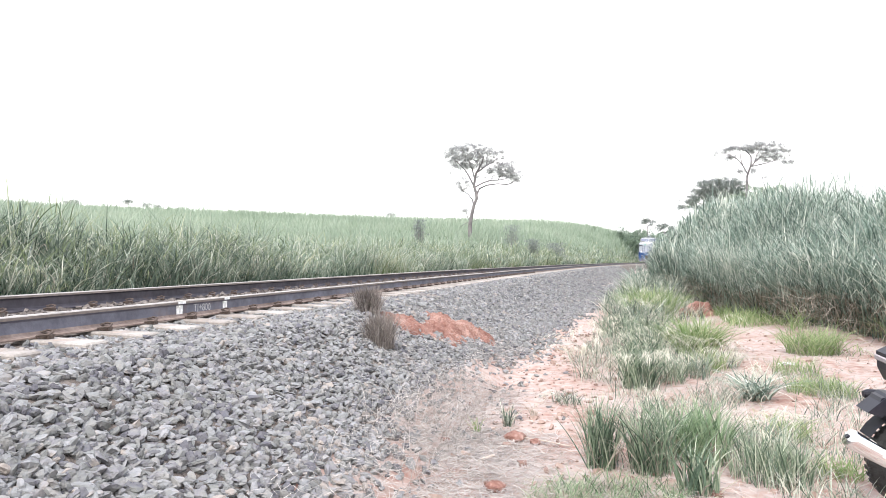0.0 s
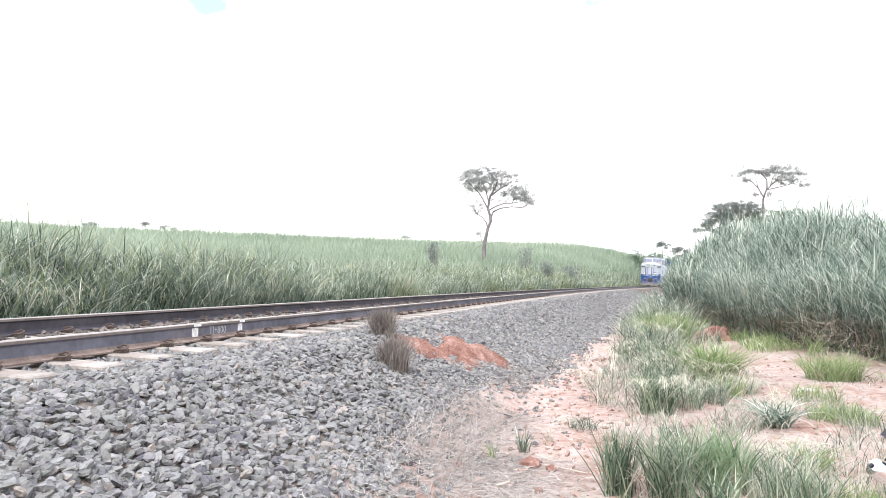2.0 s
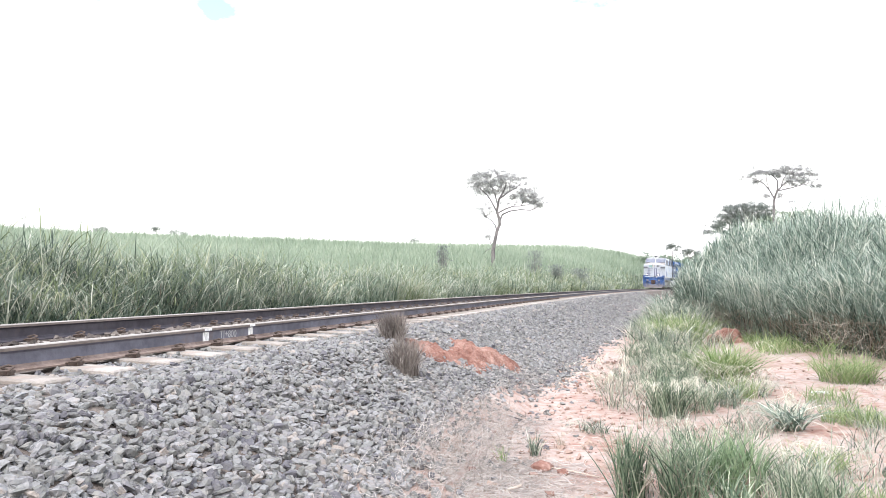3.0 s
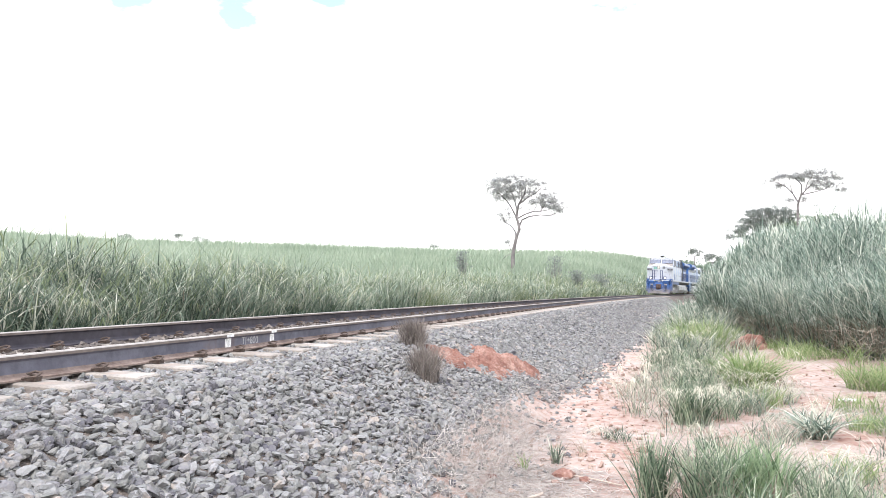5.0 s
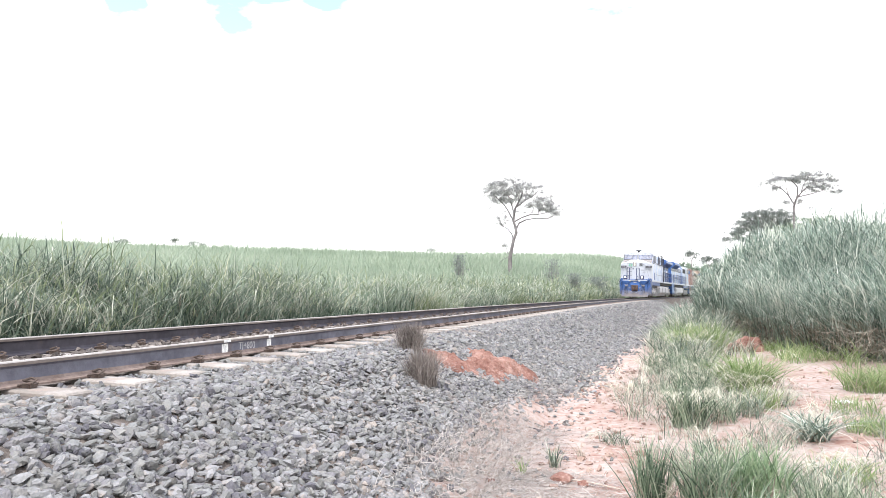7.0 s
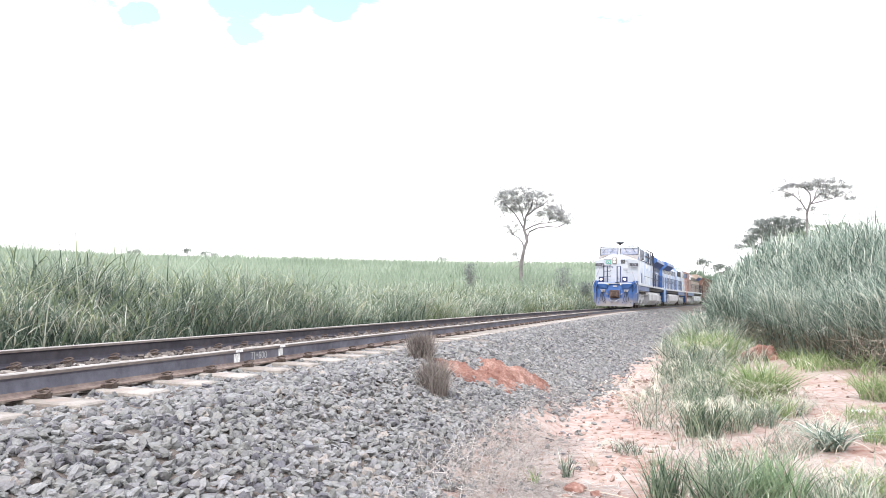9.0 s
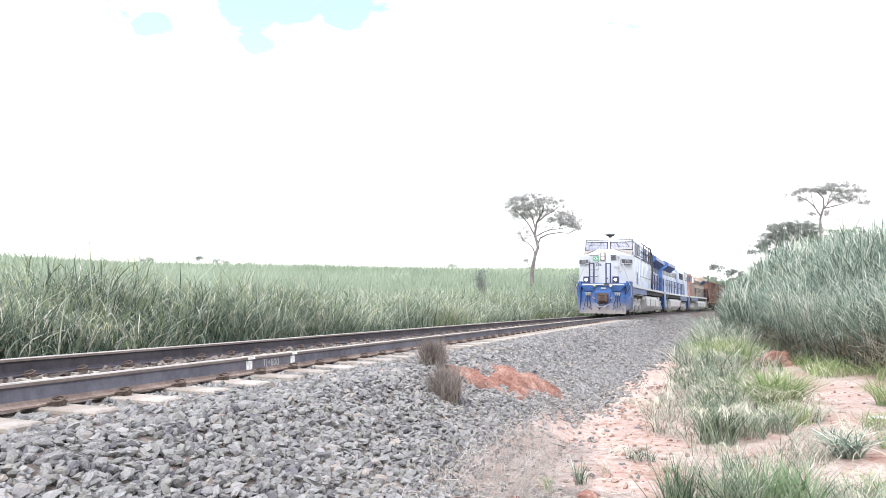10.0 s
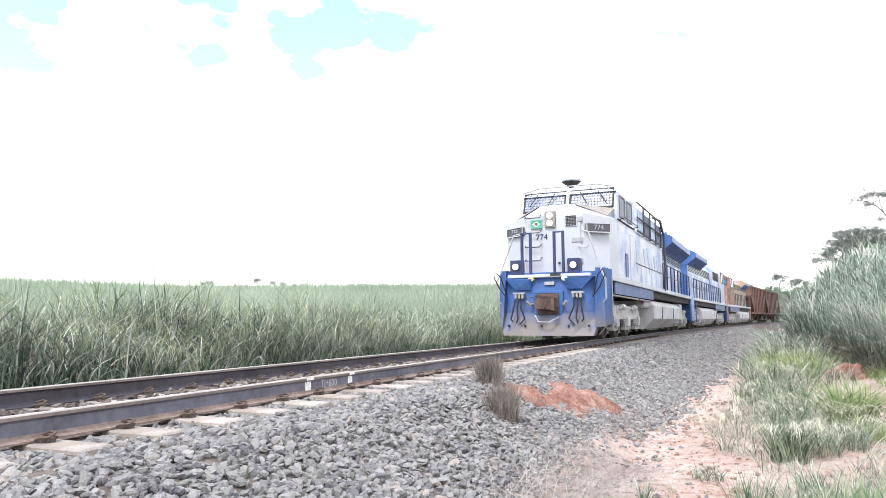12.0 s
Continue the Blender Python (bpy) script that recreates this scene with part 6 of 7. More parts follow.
def railing(parent, x, y0, y1, z0, z1, mat, gap=1.35, rails=(1.0, 0.55)):
    """Handrail along a walkway: posts and lengthwise bars."""
    top = tb("handrail", parent, mat, [(x, y0, z1), (x, y1, z1)], 0.03)
    for k in rails[1:]:
        tb("rail_bar", top, mat, [(x, y0, z0 + (z1 - z0) * k), (x, y1, z0 + (z1 - z0) * k)], 0.018, 5)
    n = max(1, round(abs(y1 - y0) / gap))
    for i in range(n + 1):
        y = y0 + (y1 - y0) * i / n
        tb("post", top, mat, [(x, y, z0), (x, y, z1)], 0.03, 5)


def end_steps(parent, y, sx, mat, inward):
    """Corner steps down to the rail."""
    for i, z in enumerate((0.5, 0.86, 1.22, 1.58)):
        xa, xb = sorted((sx * 1.18, sx * 1.5))
        bx("step", parent, DARK_STEEL, xa, xb, *sorted((y - inward * 0.15, y - inward * 0.55)), z, z + 0.035)
    xa, xb = sorted((sx * 1.46, sx * 1.5))
    bx("step_side", parent, mat, xa, xb, *sorted((y - inward * 0.58, y - inward * 0.72)), 0.42, 1.72, 0.01)


def loco_common(e, length, paint_low, rail_mat):
    """Frame, walkway, tank, bogies and coupler shared by the diesel units."""
    back = -length
    bx("frame_sill", e, paint_low, -1.36, 1.36, back + 0.35, -0.25, 1.42, 1.70, 0.02)
    bx("walkway", e, WHITE_PAINT, -1.5, 1.5, back + 0.2, -0.25, 1.70, 1.86, 0.012, label="white edged walkway")
    bx("underframe_skirt", e, SKIRT_BLUE, -1.44, -1.40, -9.2, -1.9, 1.34, 1.69, 0.005)
    bx("underframe_skirt", e, SKIRT_BLUE, 1.40, 1.44, -9.2, -1.9, 1.34, 1.69, 0.005)
    t0, t1 = -9.3, -18.0
    out = [(-1.42, 1.12), (-1.42, 0.62), (-1.02, 0.22), (1.02, 0.22), (1.42, 0.62), (1.42, 1.12), (1.2, 1.34), (-1.2, 1.34)]
    tank = part("fuel_tank", prism(nb(), out, "y", t1, t0), TANK_GREY, e, "pale grey faceted fuel tank")
    for y in (-11.6, -15.2):
        bx("tank_strap", tank, DARK_STEEL, -1.435, -1.42, y - 0.05, y + 0.05, 0.62, 1.12)
    bx("air_box", e, TANK_GREY, -1.40, -1.05, -18.9, -18.15, 0.55, 1.35, 0.03)
    bogie(e, -4.5, (-1.85, 0.0, 1.85), 0.53, BOGIE_GREY)
    bogie(e, back + 4.1, (-1.85, 0.0, 1.85), 0.53, BOGIE_GREY)
    for sx in (-1, 1):
        tb("air_reservoir", e, BOGIE_GREY, [(sx * 1.18, -7.5, 1.16), (sx * 1.18, -9.0, 1.16)], 0.17, 12)
        tb("brake_pipe", e, BOGIE_GREY, [(sx * 1.38, -1.5, 1.30), (sx * 1.38, -9.2, 1.28)], 0.03)
    for y, d in ((0.0, 1), (back, -1)):
        coupler(e, y, d)


def coupler(e, y, d):
    """A knuckle coupler: shank, head with a guard arm on one side and a hinged knuckle on the other, open throat between."""
    bm = nb()
    box(bm, -0.13, 0.13, *sorted((y - d * 0.3, y + d * 0.28)), 0.86, 1.14, 0.03)
    prism(bm, [(-0.19, y + d * 0.22), (0.20, y + d * 0.22), (0.20, y + d * 0.32), (-0.19, y + d * 0.32)], "z", 0.86, 1.16)
    prism(bm, [(-0.27, y + d * 0.30), (-0.15, y + d * 0.30), (-0.19, y + d * 0.52), (-0.29, y + d * 0.56)], "z", 0.84, 1.18)
    prism(bm, [(0.05, y + d * 0.30), (0.27, y + d * 0.30), (0.26, y + d * 0.50), (0.10, y + d * 0.56), (0.0, y + d * 0.50), (0.08, y + d * 0.42)], "z", 0.88, 1.14)
    tube(bm, [(0.18, y + d * 0.40, 0.76), (0.18, y + d * 0.40, 1.26)], 0.04, 8)
    tube(bm, [(-0.3, y + d * 0.26, 1.22), (0.3, y + d * 0.26, 1.24), (0.5, y + d * 0.2, 1.2)], 0.016, 6)
    bmesh.ops.recalc_face_normals(bm, faces=bm.faces[:])
    part("coupler", bm, RUSTY, e, "rusty knuckle coupler")


def hood(e, y0, y1, half, top, mat, doors=6, door_mat=None):
    """The engine hood: a chamfered long box with rows of doors and grilles."""
    out = [(-half, 1.86), (-half, top - 0.28), (-half + 0.26, top), (half - 0.26, top), (half, top - 0.28), (half, 1.86)]
    h = part("hood", prism(nb(), out, "y", y1, y0), mat, e)
    n = doors
    for sx in (-1, 1):
        for i in range(n):
            a = y0 + (y1 - y0) * (i + 0.08) / n
            c = y0 + (y1 - y0) * (i + 0.92) / n
            xa, xb = sorted((sx * (half + 0.002), sx * (half + 0.022)))
            d = bx("hood_door", h, (door_mat or mat) if i % 2 else mat, xa, xb, c, a, 2.0, top - 0.95, 0.006)
            xa, xb = sorted((sx * (half + 0.022), sx * (half + 0.04)))
            bx("latch", d, DARK_STEEL, xa, xb, c + 0.06, c + 0.10, 2.55, 2.8)
            xa, xb = sorted((sx * (half + 0.002), sx * (half + 0.016)))
            bm = nb()
            for k in range(6):
                z = top - 0.85 + k * 0.09
                box(bm, xa, xb, c, a, z, z + 0.045)
            part("louvre", bm, DARK_STEEL, h)
    return h


def radiator(e, y0, y1, half, top, mat):
    """The overhanging radiator cab at the end of the hood, with dark intakes below its wings."""
    w = half + 0.52
    out = [(-half, top - 0.86), (-w, top - 0.42), (-w, top - 0.16), (-w + 0.3, top), (w - 0.3, top), (w, top - 0.16), (w, top - 0.42), (half, top - 0.86)]
    r = part("radiator_wing", prism(nb(), out, "y", y1, y0), mat, e)
    for sx in (-1, 1):
        for i in range(14):
            y = y0 + (y1 - y0) * (i + 0.5) / 14
            tb("intake_slat", r, SKIRT_BLUE, [(sx * (half + 0.03), y, top - 0.84), (sx * (w + 0.005), y, top - 0.44)], 0.035, 4)
        bx("lifting_eye", r, mat, *sorted((sx * (w - 0.4), sx * (w - 0.3))), y0 - 0.6, y0 - 0.4, top - 0.02, top + 0.1)
    bm = nb()
    for i in range(5):
        y = y0 + (y1 - y0) * (i + 0.5) / 5
        tube(bm, [(0, y, top), (0, y, top + 0.07)], 0.45, 14)
    part("roof_fan", bm, DARK_STEEL, r)
    return r


def window(e, m, w, h, frame_mat=DARK_STEEL, mesh=False, glass=CAB_GLASS):
    """A pane in a raised rubber frame, in the plane z=0 of m, facing +z."""
    bm = nb()
    f = 0.05
    for a in ((-w / 2 - f, w / 2 + f, h / 2, h / 2 + f), (-w / 2 - f, w / 2 + f, -h / 2 - f, -h / 2), (-w / 2 - f, -w / 2, -h / 2, h / 2), (w / 2, w / 2 + f, -h / 2, h / 2)):
        box(bm, a[0], a[1], a[2], a[3], -0.01, 0.035, 0.008)
    fr = part("window_frame", bm, frame_mat, e)
    fr.matrix_basis = m
    bx("pane", fr, glass, -w / 2, w / 2, -h / 2, h / 2, 0.0, 0.012)
    if mesh:
        bm = nb()
        nx, ny = int(w / 0.09), int(h / 0.09)
        for i in range(1, nx):
            box(bm, -w / 2 + w * i / nx - 0.005, -w / 2 + w * i / nx + 0.005, -h / 2, h / 2, 0.03, 0.036)
        for i in range(1, ny):
            box(bm, -w / 2, w / 2, -h / 2 + h * i / ny - 0.005, -h / 2 + h * i / ny + 0.005, 0.036, 0.042)
        part("wire_guard", bm, WHITE_RAIL, fr)
    return fr


def face_pose(x, y, z, turn, tip=0.0):
    """A plane whose +z looks along the turned +y, its +y upward; x runs to the viewer's right."""
    return pose(x, y, z) @ pose(0, 0, 0, 0, 0, turn) @ pose(0, 0, 0, -90 + tip, 0, 0) @ pose(0, 0, 0, 0, 0, 180)


def lower_body(e):
    """Bring the nose, cab and hood down onto a low front deck."""
    for ob in e.children_recursive:
        if ob.type != "MESH" or ob.name.split(".")[0] in ("walkway", "frame_sill", "underframe_skirt", "handrail", "post", "rail_bar"):
            continue
        m, up = ob.matrix_basis.copy(), ob.parent
        while up is not e:
            m, up = up.matrix_basis @ m, up.parent
        back = m.inverted()
        for v in ob.data.vertices:
            p = m @ v.co
            if p.z > 1.3:
                p.z = float(np.interp(p.z, [1.3, 1.95, 3.4, 5.3], [1.3, 1.83, 3.26, 5.13]))
                v.co = back @ p


def lead_loco(length=23.4):
    e = empty("lead_locomotive")
    tagged(e, "white and blue diesel locomotive with lit headlights, dusty plough", "locomotive", "locomotives of the train")
    loco_common(e, length, DARK_STEEL, NAVY_RAIL)
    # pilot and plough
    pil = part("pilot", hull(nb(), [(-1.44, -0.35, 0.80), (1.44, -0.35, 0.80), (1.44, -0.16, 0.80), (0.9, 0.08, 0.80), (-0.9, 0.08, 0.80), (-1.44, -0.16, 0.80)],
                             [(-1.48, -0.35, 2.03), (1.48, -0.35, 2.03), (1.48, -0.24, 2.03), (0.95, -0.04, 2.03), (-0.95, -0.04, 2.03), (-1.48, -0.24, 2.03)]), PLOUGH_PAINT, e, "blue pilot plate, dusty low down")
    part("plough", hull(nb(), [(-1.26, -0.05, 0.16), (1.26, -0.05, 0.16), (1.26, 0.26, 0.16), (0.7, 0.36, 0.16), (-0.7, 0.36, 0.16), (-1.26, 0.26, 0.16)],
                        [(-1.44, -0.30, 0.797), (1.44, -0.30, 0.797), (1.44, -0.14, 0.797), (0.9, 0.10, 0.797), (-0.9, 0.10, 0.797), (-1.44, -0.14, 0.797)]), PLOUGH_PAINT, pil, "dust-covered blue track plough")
    for x in (-1.15, -0.6, 0.15, 0.62, 1.1):
        bx("bolt", pil, DARK_STEEL, x - 0.02, x + 0.02, 0.2, 0.33, 0.40, 0.46, 0.008)
    for sx in (-1, 1):
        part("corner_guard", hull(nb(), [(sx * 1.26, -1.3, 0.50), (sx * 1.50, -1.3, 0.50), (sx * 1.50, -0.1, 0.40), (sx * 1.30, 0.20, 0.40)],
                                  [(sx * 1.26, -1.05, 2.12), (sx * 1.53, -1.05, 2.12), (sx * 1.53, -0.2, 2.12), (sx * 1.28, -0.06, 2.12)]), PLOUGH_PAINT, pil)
        part("pilot_bracket", hull(nb(), [(sx * 0.52, -0.06, 1.46), (sx * 0.95, -0.06, 1.46), (sx * 0.95, 0.10, 1.46), (sx * 0.52, 0.12, 1.46)],
                                   [(sx * 0.44, -0.08, 1.86), (sx * 1.30, -0.14, 1.90), (sx * 1.24, 0.14, 1.84), (sx * 0.50, 0.24, 1.80)]), BLUE_PAINT, pil)
        # brake hoses below a pale bracket
        br = bx("hose_bracket", pil, WHITE_RAIL, *sorted((sx * 0.66, sx * 1.0)), 0.06, 0.20, 1.30, 1.36, 0.01)
        for k in range(3):
            x = sx * (0.72 + 0.1 * k)
            bx("valve", br, DUSTY, x - 0.03, x + 0.03, 0.1, 0.2, 1.18, 1.30, 0.01)
            tb("hose", br, BLACK_RUBBER, [(x, 0.16, 1.2), (x + sx * 0.03, 0.26, 0.95), (x + sx * (0.1 * k - 0.1), 0.30, 0.62), (x + sx * 0.05, 0.30, 0.46 + 0.04 * k)], 0.022)
        tb("cut_lever", pil, BLACK_RUBBER, [(sx * 1.25, 0.02, 1.30), (sx * 1.38, 0.10, 1.9), (sx * 1.52, 0.14, 2.06), (sx * 1.58, 0.12, 1.9), (sx * 1.42, 0.08, 1.5), (sx * 1.22, 0.06, 1.2)], 0.018)
        tb("hand_bar", pil, WHITE_RAIL, [(sx * 0.90, -0.3, 3.2), (sx * 1.08, -0.2, 3.14), (sx * 1.46, -0.05, 2.0), (sx * 1.56, -0.02, 1.75), (sx * 1.56, -0.05, 1.15), (sx * 1.46, -0.12, 1.05)], 0.026)
        tb("hand_bar", pil, WHITE_RAIL, [(sx * 1.44, -1.25, 2.0), (sx * 1.54, -0.95, 1.9), (sx * 1.56, -0.9, 0.7)], 0.018)
        end_steps(e, -0.45, sx, BLUE_PAINT, 1)
    bx("coupler_pocket", pil, BLUE_PAINT, -0.42, 0.42, 0.0, 0.14, 0.72, 1.42, 0.03)
    bx("draft_plate", pil, RUSTY, -0.32, 0.32, 0.14, 0.18, 0.74, 1.32, 0.03)
    # thin dark plate painted as the shade in the coupler's hole
    bx("draft_opening", pil, DARK_STEEL, -0.17, 0.19, 0.18, 0.186, 0.84, 1.20)
    for sx in (-1, 1):
        tb("angle_cock", pil, DUSTY, [(sx * 0.42, 0.1, 1.02), (sx * 0.48, 0.26, 1.0), (sx * 0.56, 0.3, 1.1)], 0.035, 8)
    tb("chain", pil, WHITE_RAIL, [(0.36, 0.2, 0.72), (0.2, 0.42, 0.54), (-0.1, 0.46, 0.52), (-0.34, 0.3, 0.66)], 0.02)
    bx("plate", pil, WHITE_RAIL, -0.16, 0.12, 0.02, 0.05, 1.60, 1.72, 0.005)
    for x, mt in ((0.5, YELLOW_LAMP), (-0.46, DULL_LAMP)):
        tb("signal_lamp", pil, mt, [(x, -0.05, 1.82), (x, 0.10, 1.82)], 0.085, 12)
    bx("front_ledge", e, WHITE_PAINT, -1.18, 1.18, -0.8, 0.10, 1.86, 1.97, 0.02)
    bx("ledge_notch", e, DARK_STEEL, -0.36, -0.06, 0.06, 0.108, 1.91, 2.0)
    # ditch lights
    for sx in (-1, 1):
        hs = bx("headlight_housing", e, NAVY_RAIL, 0.13 + sx * 0.83 - 0.17, 0.13 + sx * 0.83 + 0.17, -0.28, 0.02, 1.96, 2.40, 0.015)
        tb("bezel", hs, DARK_STEEL, [(0.13 + sx * 0.83, 0.0, 2.21), (0.13 + sx * 0.83, 0.05, 2.21)], 0.12, 18)
        tb("headlight", hs, LIT_LAMP, [(0.13 + sx * 0.83, 0.04, 2.21), (0.13 + sx * 0.83, 0.062, 2.21)], 0.085, 18, "lit round headlight")
    for x in (0.77, 0.52, -0.17, -0.42):
        bx("gate_post", e, NAVY_RAIL, x - 0.035, x + 0.035, -0.04, 0.04, 1.96, 3.18, 0.008)
    for a, c in ((0.77, 0.52), (-0.17, -0.42)):
        tb("gate_bar", e, NAVY_RAIL, [(a, 0, 3.16), (c, 0, 3.16)], 0.025)
    # nose: flat middle, angled cheeks, hipped top
    low = [(-1.47, -2.3, 1.86), (-1.47, -1.12, 1.86), (-0.86, -0.56, 1.86), (0.86, -0.56, 1.86), (1.56, -1.0, 1.86), (1.47, -2.3, 1.86)]
    mid = [(-1.47, -2.3, 3.72), (-1.47, -1.14, 3.64), (-0.86, -0.60, 3.74), (0.86, -0.60, 3.74), (1.56, -1.02, 3.62), (1.47, -2.3, 3.72)]
    nose = part("nose", hull(nb(), low, mid), WHITE_PAINT, e, "tall white nose")
    bm = nb()
    ring = [bm.verts.new(p) for p in mid]
    cap = [bm.verts.new(p) for p in [(-1.46, -2.28, 4.06), (-1.2, -1.65, 3.92), (-0.42, -0.78, 4.06), (0.42, -0.78, 4.06), (1.2, -1.65, 3.92), (1.46, -2.28, 4.06)]]
    for i in range(6):
        bm.faces.new((ring[i], ring[(i + 1) % 6], cap[(i + 1) % 6], cap[i]))
    bm.faces.new(cap)
    bmesh.ops.recalc_face_normals(bm, faces=bm.faces[:])
    part("nose_top", bm, WHITE_PAINT, nose)
    for sx in (-1, 1):
        part("antiglare_panel", hull(nb(), [(sx * 1.42, -1.25, 3.70), (sx * 0.55, -0.9, 4.06), (sx * 0.4, -2.2, 4.08), (sx * 1.44, -2.2, 4.07)],
                                     [(sx * 1.42, -1.25, 3.725), (sx * 0.55, -0.9, 4.085), (sx * 0.4, -2.2, 4.105), (sx * 1.44, -2.2, 4.095)]), GREY_PANEL, nose)
        # number board on the cheek
        m = face_pose(sx * 1.19, -0.80 if sx > 0 else -0.85, 3.31, -sx * (33 if sx > 0 else 42))
        nbo = part("number_board", box(nb(), -0.37, 0.37, -0.13, 0.13, 0.0, 0.09, 0.012), BOARD_GREY, nose, "grey number board with white digits")
        nbo.matrix_basis = m
        written("774", 0.21, WHITE_RAIL, nbo, pose(0, 0, 0.094))
        bm = nb()
        for a in ((-0.385, 0.385, 0.115, 0.14), (-0.385, 0.385, -0.14, -0.115), (-0.385, -0.36, -0.115, 0.115), (0.36, 0.385, -0.115, 0.115)):
            box(bm, *a, 0.085, 0.10)
        part("board_rim", bm, WHITE_PAINT, nbo)
    written("774", 0.24, NAVY_RAIL, nose, face_pose(0.36, -0.575, 3.10, 0))
    # door, ladder irons, lamps, vent, flag
    dr = bx("nose_door", nose, WHITE_PAINT, -0.78, -0.08, -0.590, -0.550, 2.06, 3.68, 0.012)
    for z in (2.3, 2.9, 3.5):
        bx("hinge", dr, WHITE_RAIL, -0.84, -0.530, -0.570, -0.530, z, z + 0.14, 0.01)
    tb("door_handle", dr, WHITE_RAIL, [(-0.72, -0.540, 2.78), (-0.78, -0.490, 2.74), (-0.95, -0.510, 2.72), (-1.02, -0.510, 2.80)], 0.016)
    tb("door_knob", dr, DARK_STEEL, [(-0.16, -0.560, 2.32), (-0.16, -0.510, 2.32)], 0.035, 8)
    vt = bx("vent", dr, WHITE_PAINT, -0.70, -0.34, -0.570, -0.525, 3.36, 3.70, 0.012)
    bm = nb()
    for i in range(7):
        box(bm, -0.67, -0.37, -0.535, -0.515, 3.39 + i * 0.043, 3.412 + i * 0.043)
        box(bm, -0.67 + i * 0.046, -0.655 + i * 0.046, -0.535, -0.518, 3.39, 3.68)
    part("vent_mesh", bm, DARK_STEEL, vt)
    hb = bx("headlight_box", nose, GREY_PANEL, -0.06, 0.26, -0.650, -0.530, 3.36, 3.86, 0.02)
    for z in (3.50, 3.72):
        tb("headlight", hb, DULL_LAMP, [(0.10, -0.540, z), (0.10, -0.505, z)], 0.10, 16)
    fl = bx("flag_plate", nose, GREEN_FLAG, 0.34, 0.68, -0.590, -0.552, 3.36, 3.62, 0.004, label="small green and yellow painted flag")
    part("flag_diamond", prism(nb(), [(0.38, 3.49), (0.51, 3.40), (0.64, 3.49), (0.51, 3.58)], "y", -0.554, -0.546), YELLOW_FLAG, fl)
    tb("flag_disc", fl, BLUE_PAINT, [(0.51, -0.550, 3.49), (0.51, -0.540, 3.49)], 0.045, 12)
    for z in (3.72, 3.28, 2.86, 2.46):
        tb("grab_iron", nose, BOARD_GREY, [(0.84, -0.570, z), (0.84, -0.470, z - 0.05), (0.38, -0.470, z - 0.05), (0.36, -0.510, z + 0.04), (0.36, -0.570, z + 0.04)], 0.017, 5)
    # cab
    cab = part("cab", prism(nb(), [(-2.1, 1.86), (-2.1, 4.04), (-2.34, 4.66), (-5.3, 4.70), (-5.3, 1.86)], "x", -1.46, 1.46), SIDE_PAINT, e)
    part("cab_roof", hull(nb(), [(-1.46, -5.3, 4.66), (-1.46, -2.24, 4.62), (1.46, -2.24, 4.62), (1.46, -5.3, 4.66)],
                          [(-0.95, -5.3, 4.92), (-0.95, -2.42, 4.86), (0.95, -2.42, 4.86), (0.95, -5.3, 4.92)]), WHITE_PAINT, cab)
    for sx in (1, -1):
        window(cab, face_pose(sx * 0.74, -2.235, 4.42, 0, 21), 1.26, 0.60, mesh=True)
        tb("wiper", cab, DARK_STEEL, [(sx * 0.4, -2.18, 4.66), (sx * 0.62, -2.1, 4.28)], 0.014, 4)
        tb("wiper", cab, DARK_STEEL, [(sx * 0.95, -2.18, 4.66), (sx * 1.2, -2.1, 4.28)], 0.014, 4)
    tb("roof_rail", cab, WHITE_RAIL, [(1.4, -2.2, 4.76), (0.9, -2.15, 4.86), (-0.9, -2.15, 4.86), (-1.4, -2.2, 4.76)], 0.022)
    for x in (-1.2, -0.7, 0.7, 1.2):
        tb("roof_rail_stay", cab, WHITE_RAIL, [(x, -2.16, 4.80), (x, -2.5, 4.74)], 0.016, 4)
    tb("centre_post", cab, WHITE_PAINT, [(0, -2.06, 4.02), (0, -2.30, 4.68)], 0.06, 6)
    # horn and aerial dome
    bm = nb()
    tube(bm, [(0.0, -2.7, 4.80), (0.0, -2.7, 4.98), (0.0, -2.7, 5.02), (0.0, -2.7, 5.10)], [0.07, 0.09, 0.20, 0.30], 18)
    dome = part("aerial_dome", bm, DARK_STEEL, cab, "round aerial dome with white cover", True)
    part("dome_cover", tube(nb(), [(0.0, -2.7, 5.10), (0.0, -2.7, 5.17), (0.0, -2.7, 5.24), (0.0, -2.7, 5.27)], [0.31, 0.31, 0.24, 0.12], 18), WHITE_PAINT, dome, "", True)
    for x in (-0.8, 0.55):
        tb("whip_aerial", cab, DARK_STEEL, [(x, -3.6, 4.86), (x, -3.6, 5.10)], 0.01, 4)
    # cab side
    for sx in (-1, 1):
        window(cab, face_pose(sx * 1.465, -3.15, 4.22, -sx * 90), 0.74, 0.60, WINDOW_RIM, False, TINTED)
        window(cab, face_pose(sx * 1.465, -4.35, 4.22, -sx * 90), 0.74, 0.60, WINDOW_RIM, False, TINTED)
        xa, xb = sorted((sx * 1.46, sx * 1.49))
        bx("side_door", cab, SIDE_PAINT, *sorted((sx * 1.46, sx * 1.468)), -5.1, -4.4, 2.0, 3.5, 0.012)
        bx("belt_rail", cab, DARK_STEEL, xa, xb, -5.2, -2.4, 3.74, 3.78)
        bx("side_louvre", cab, SKIRT_BLUE, xa, xb, -3.9, -3.5, 2.05, 2.8, 0.01)
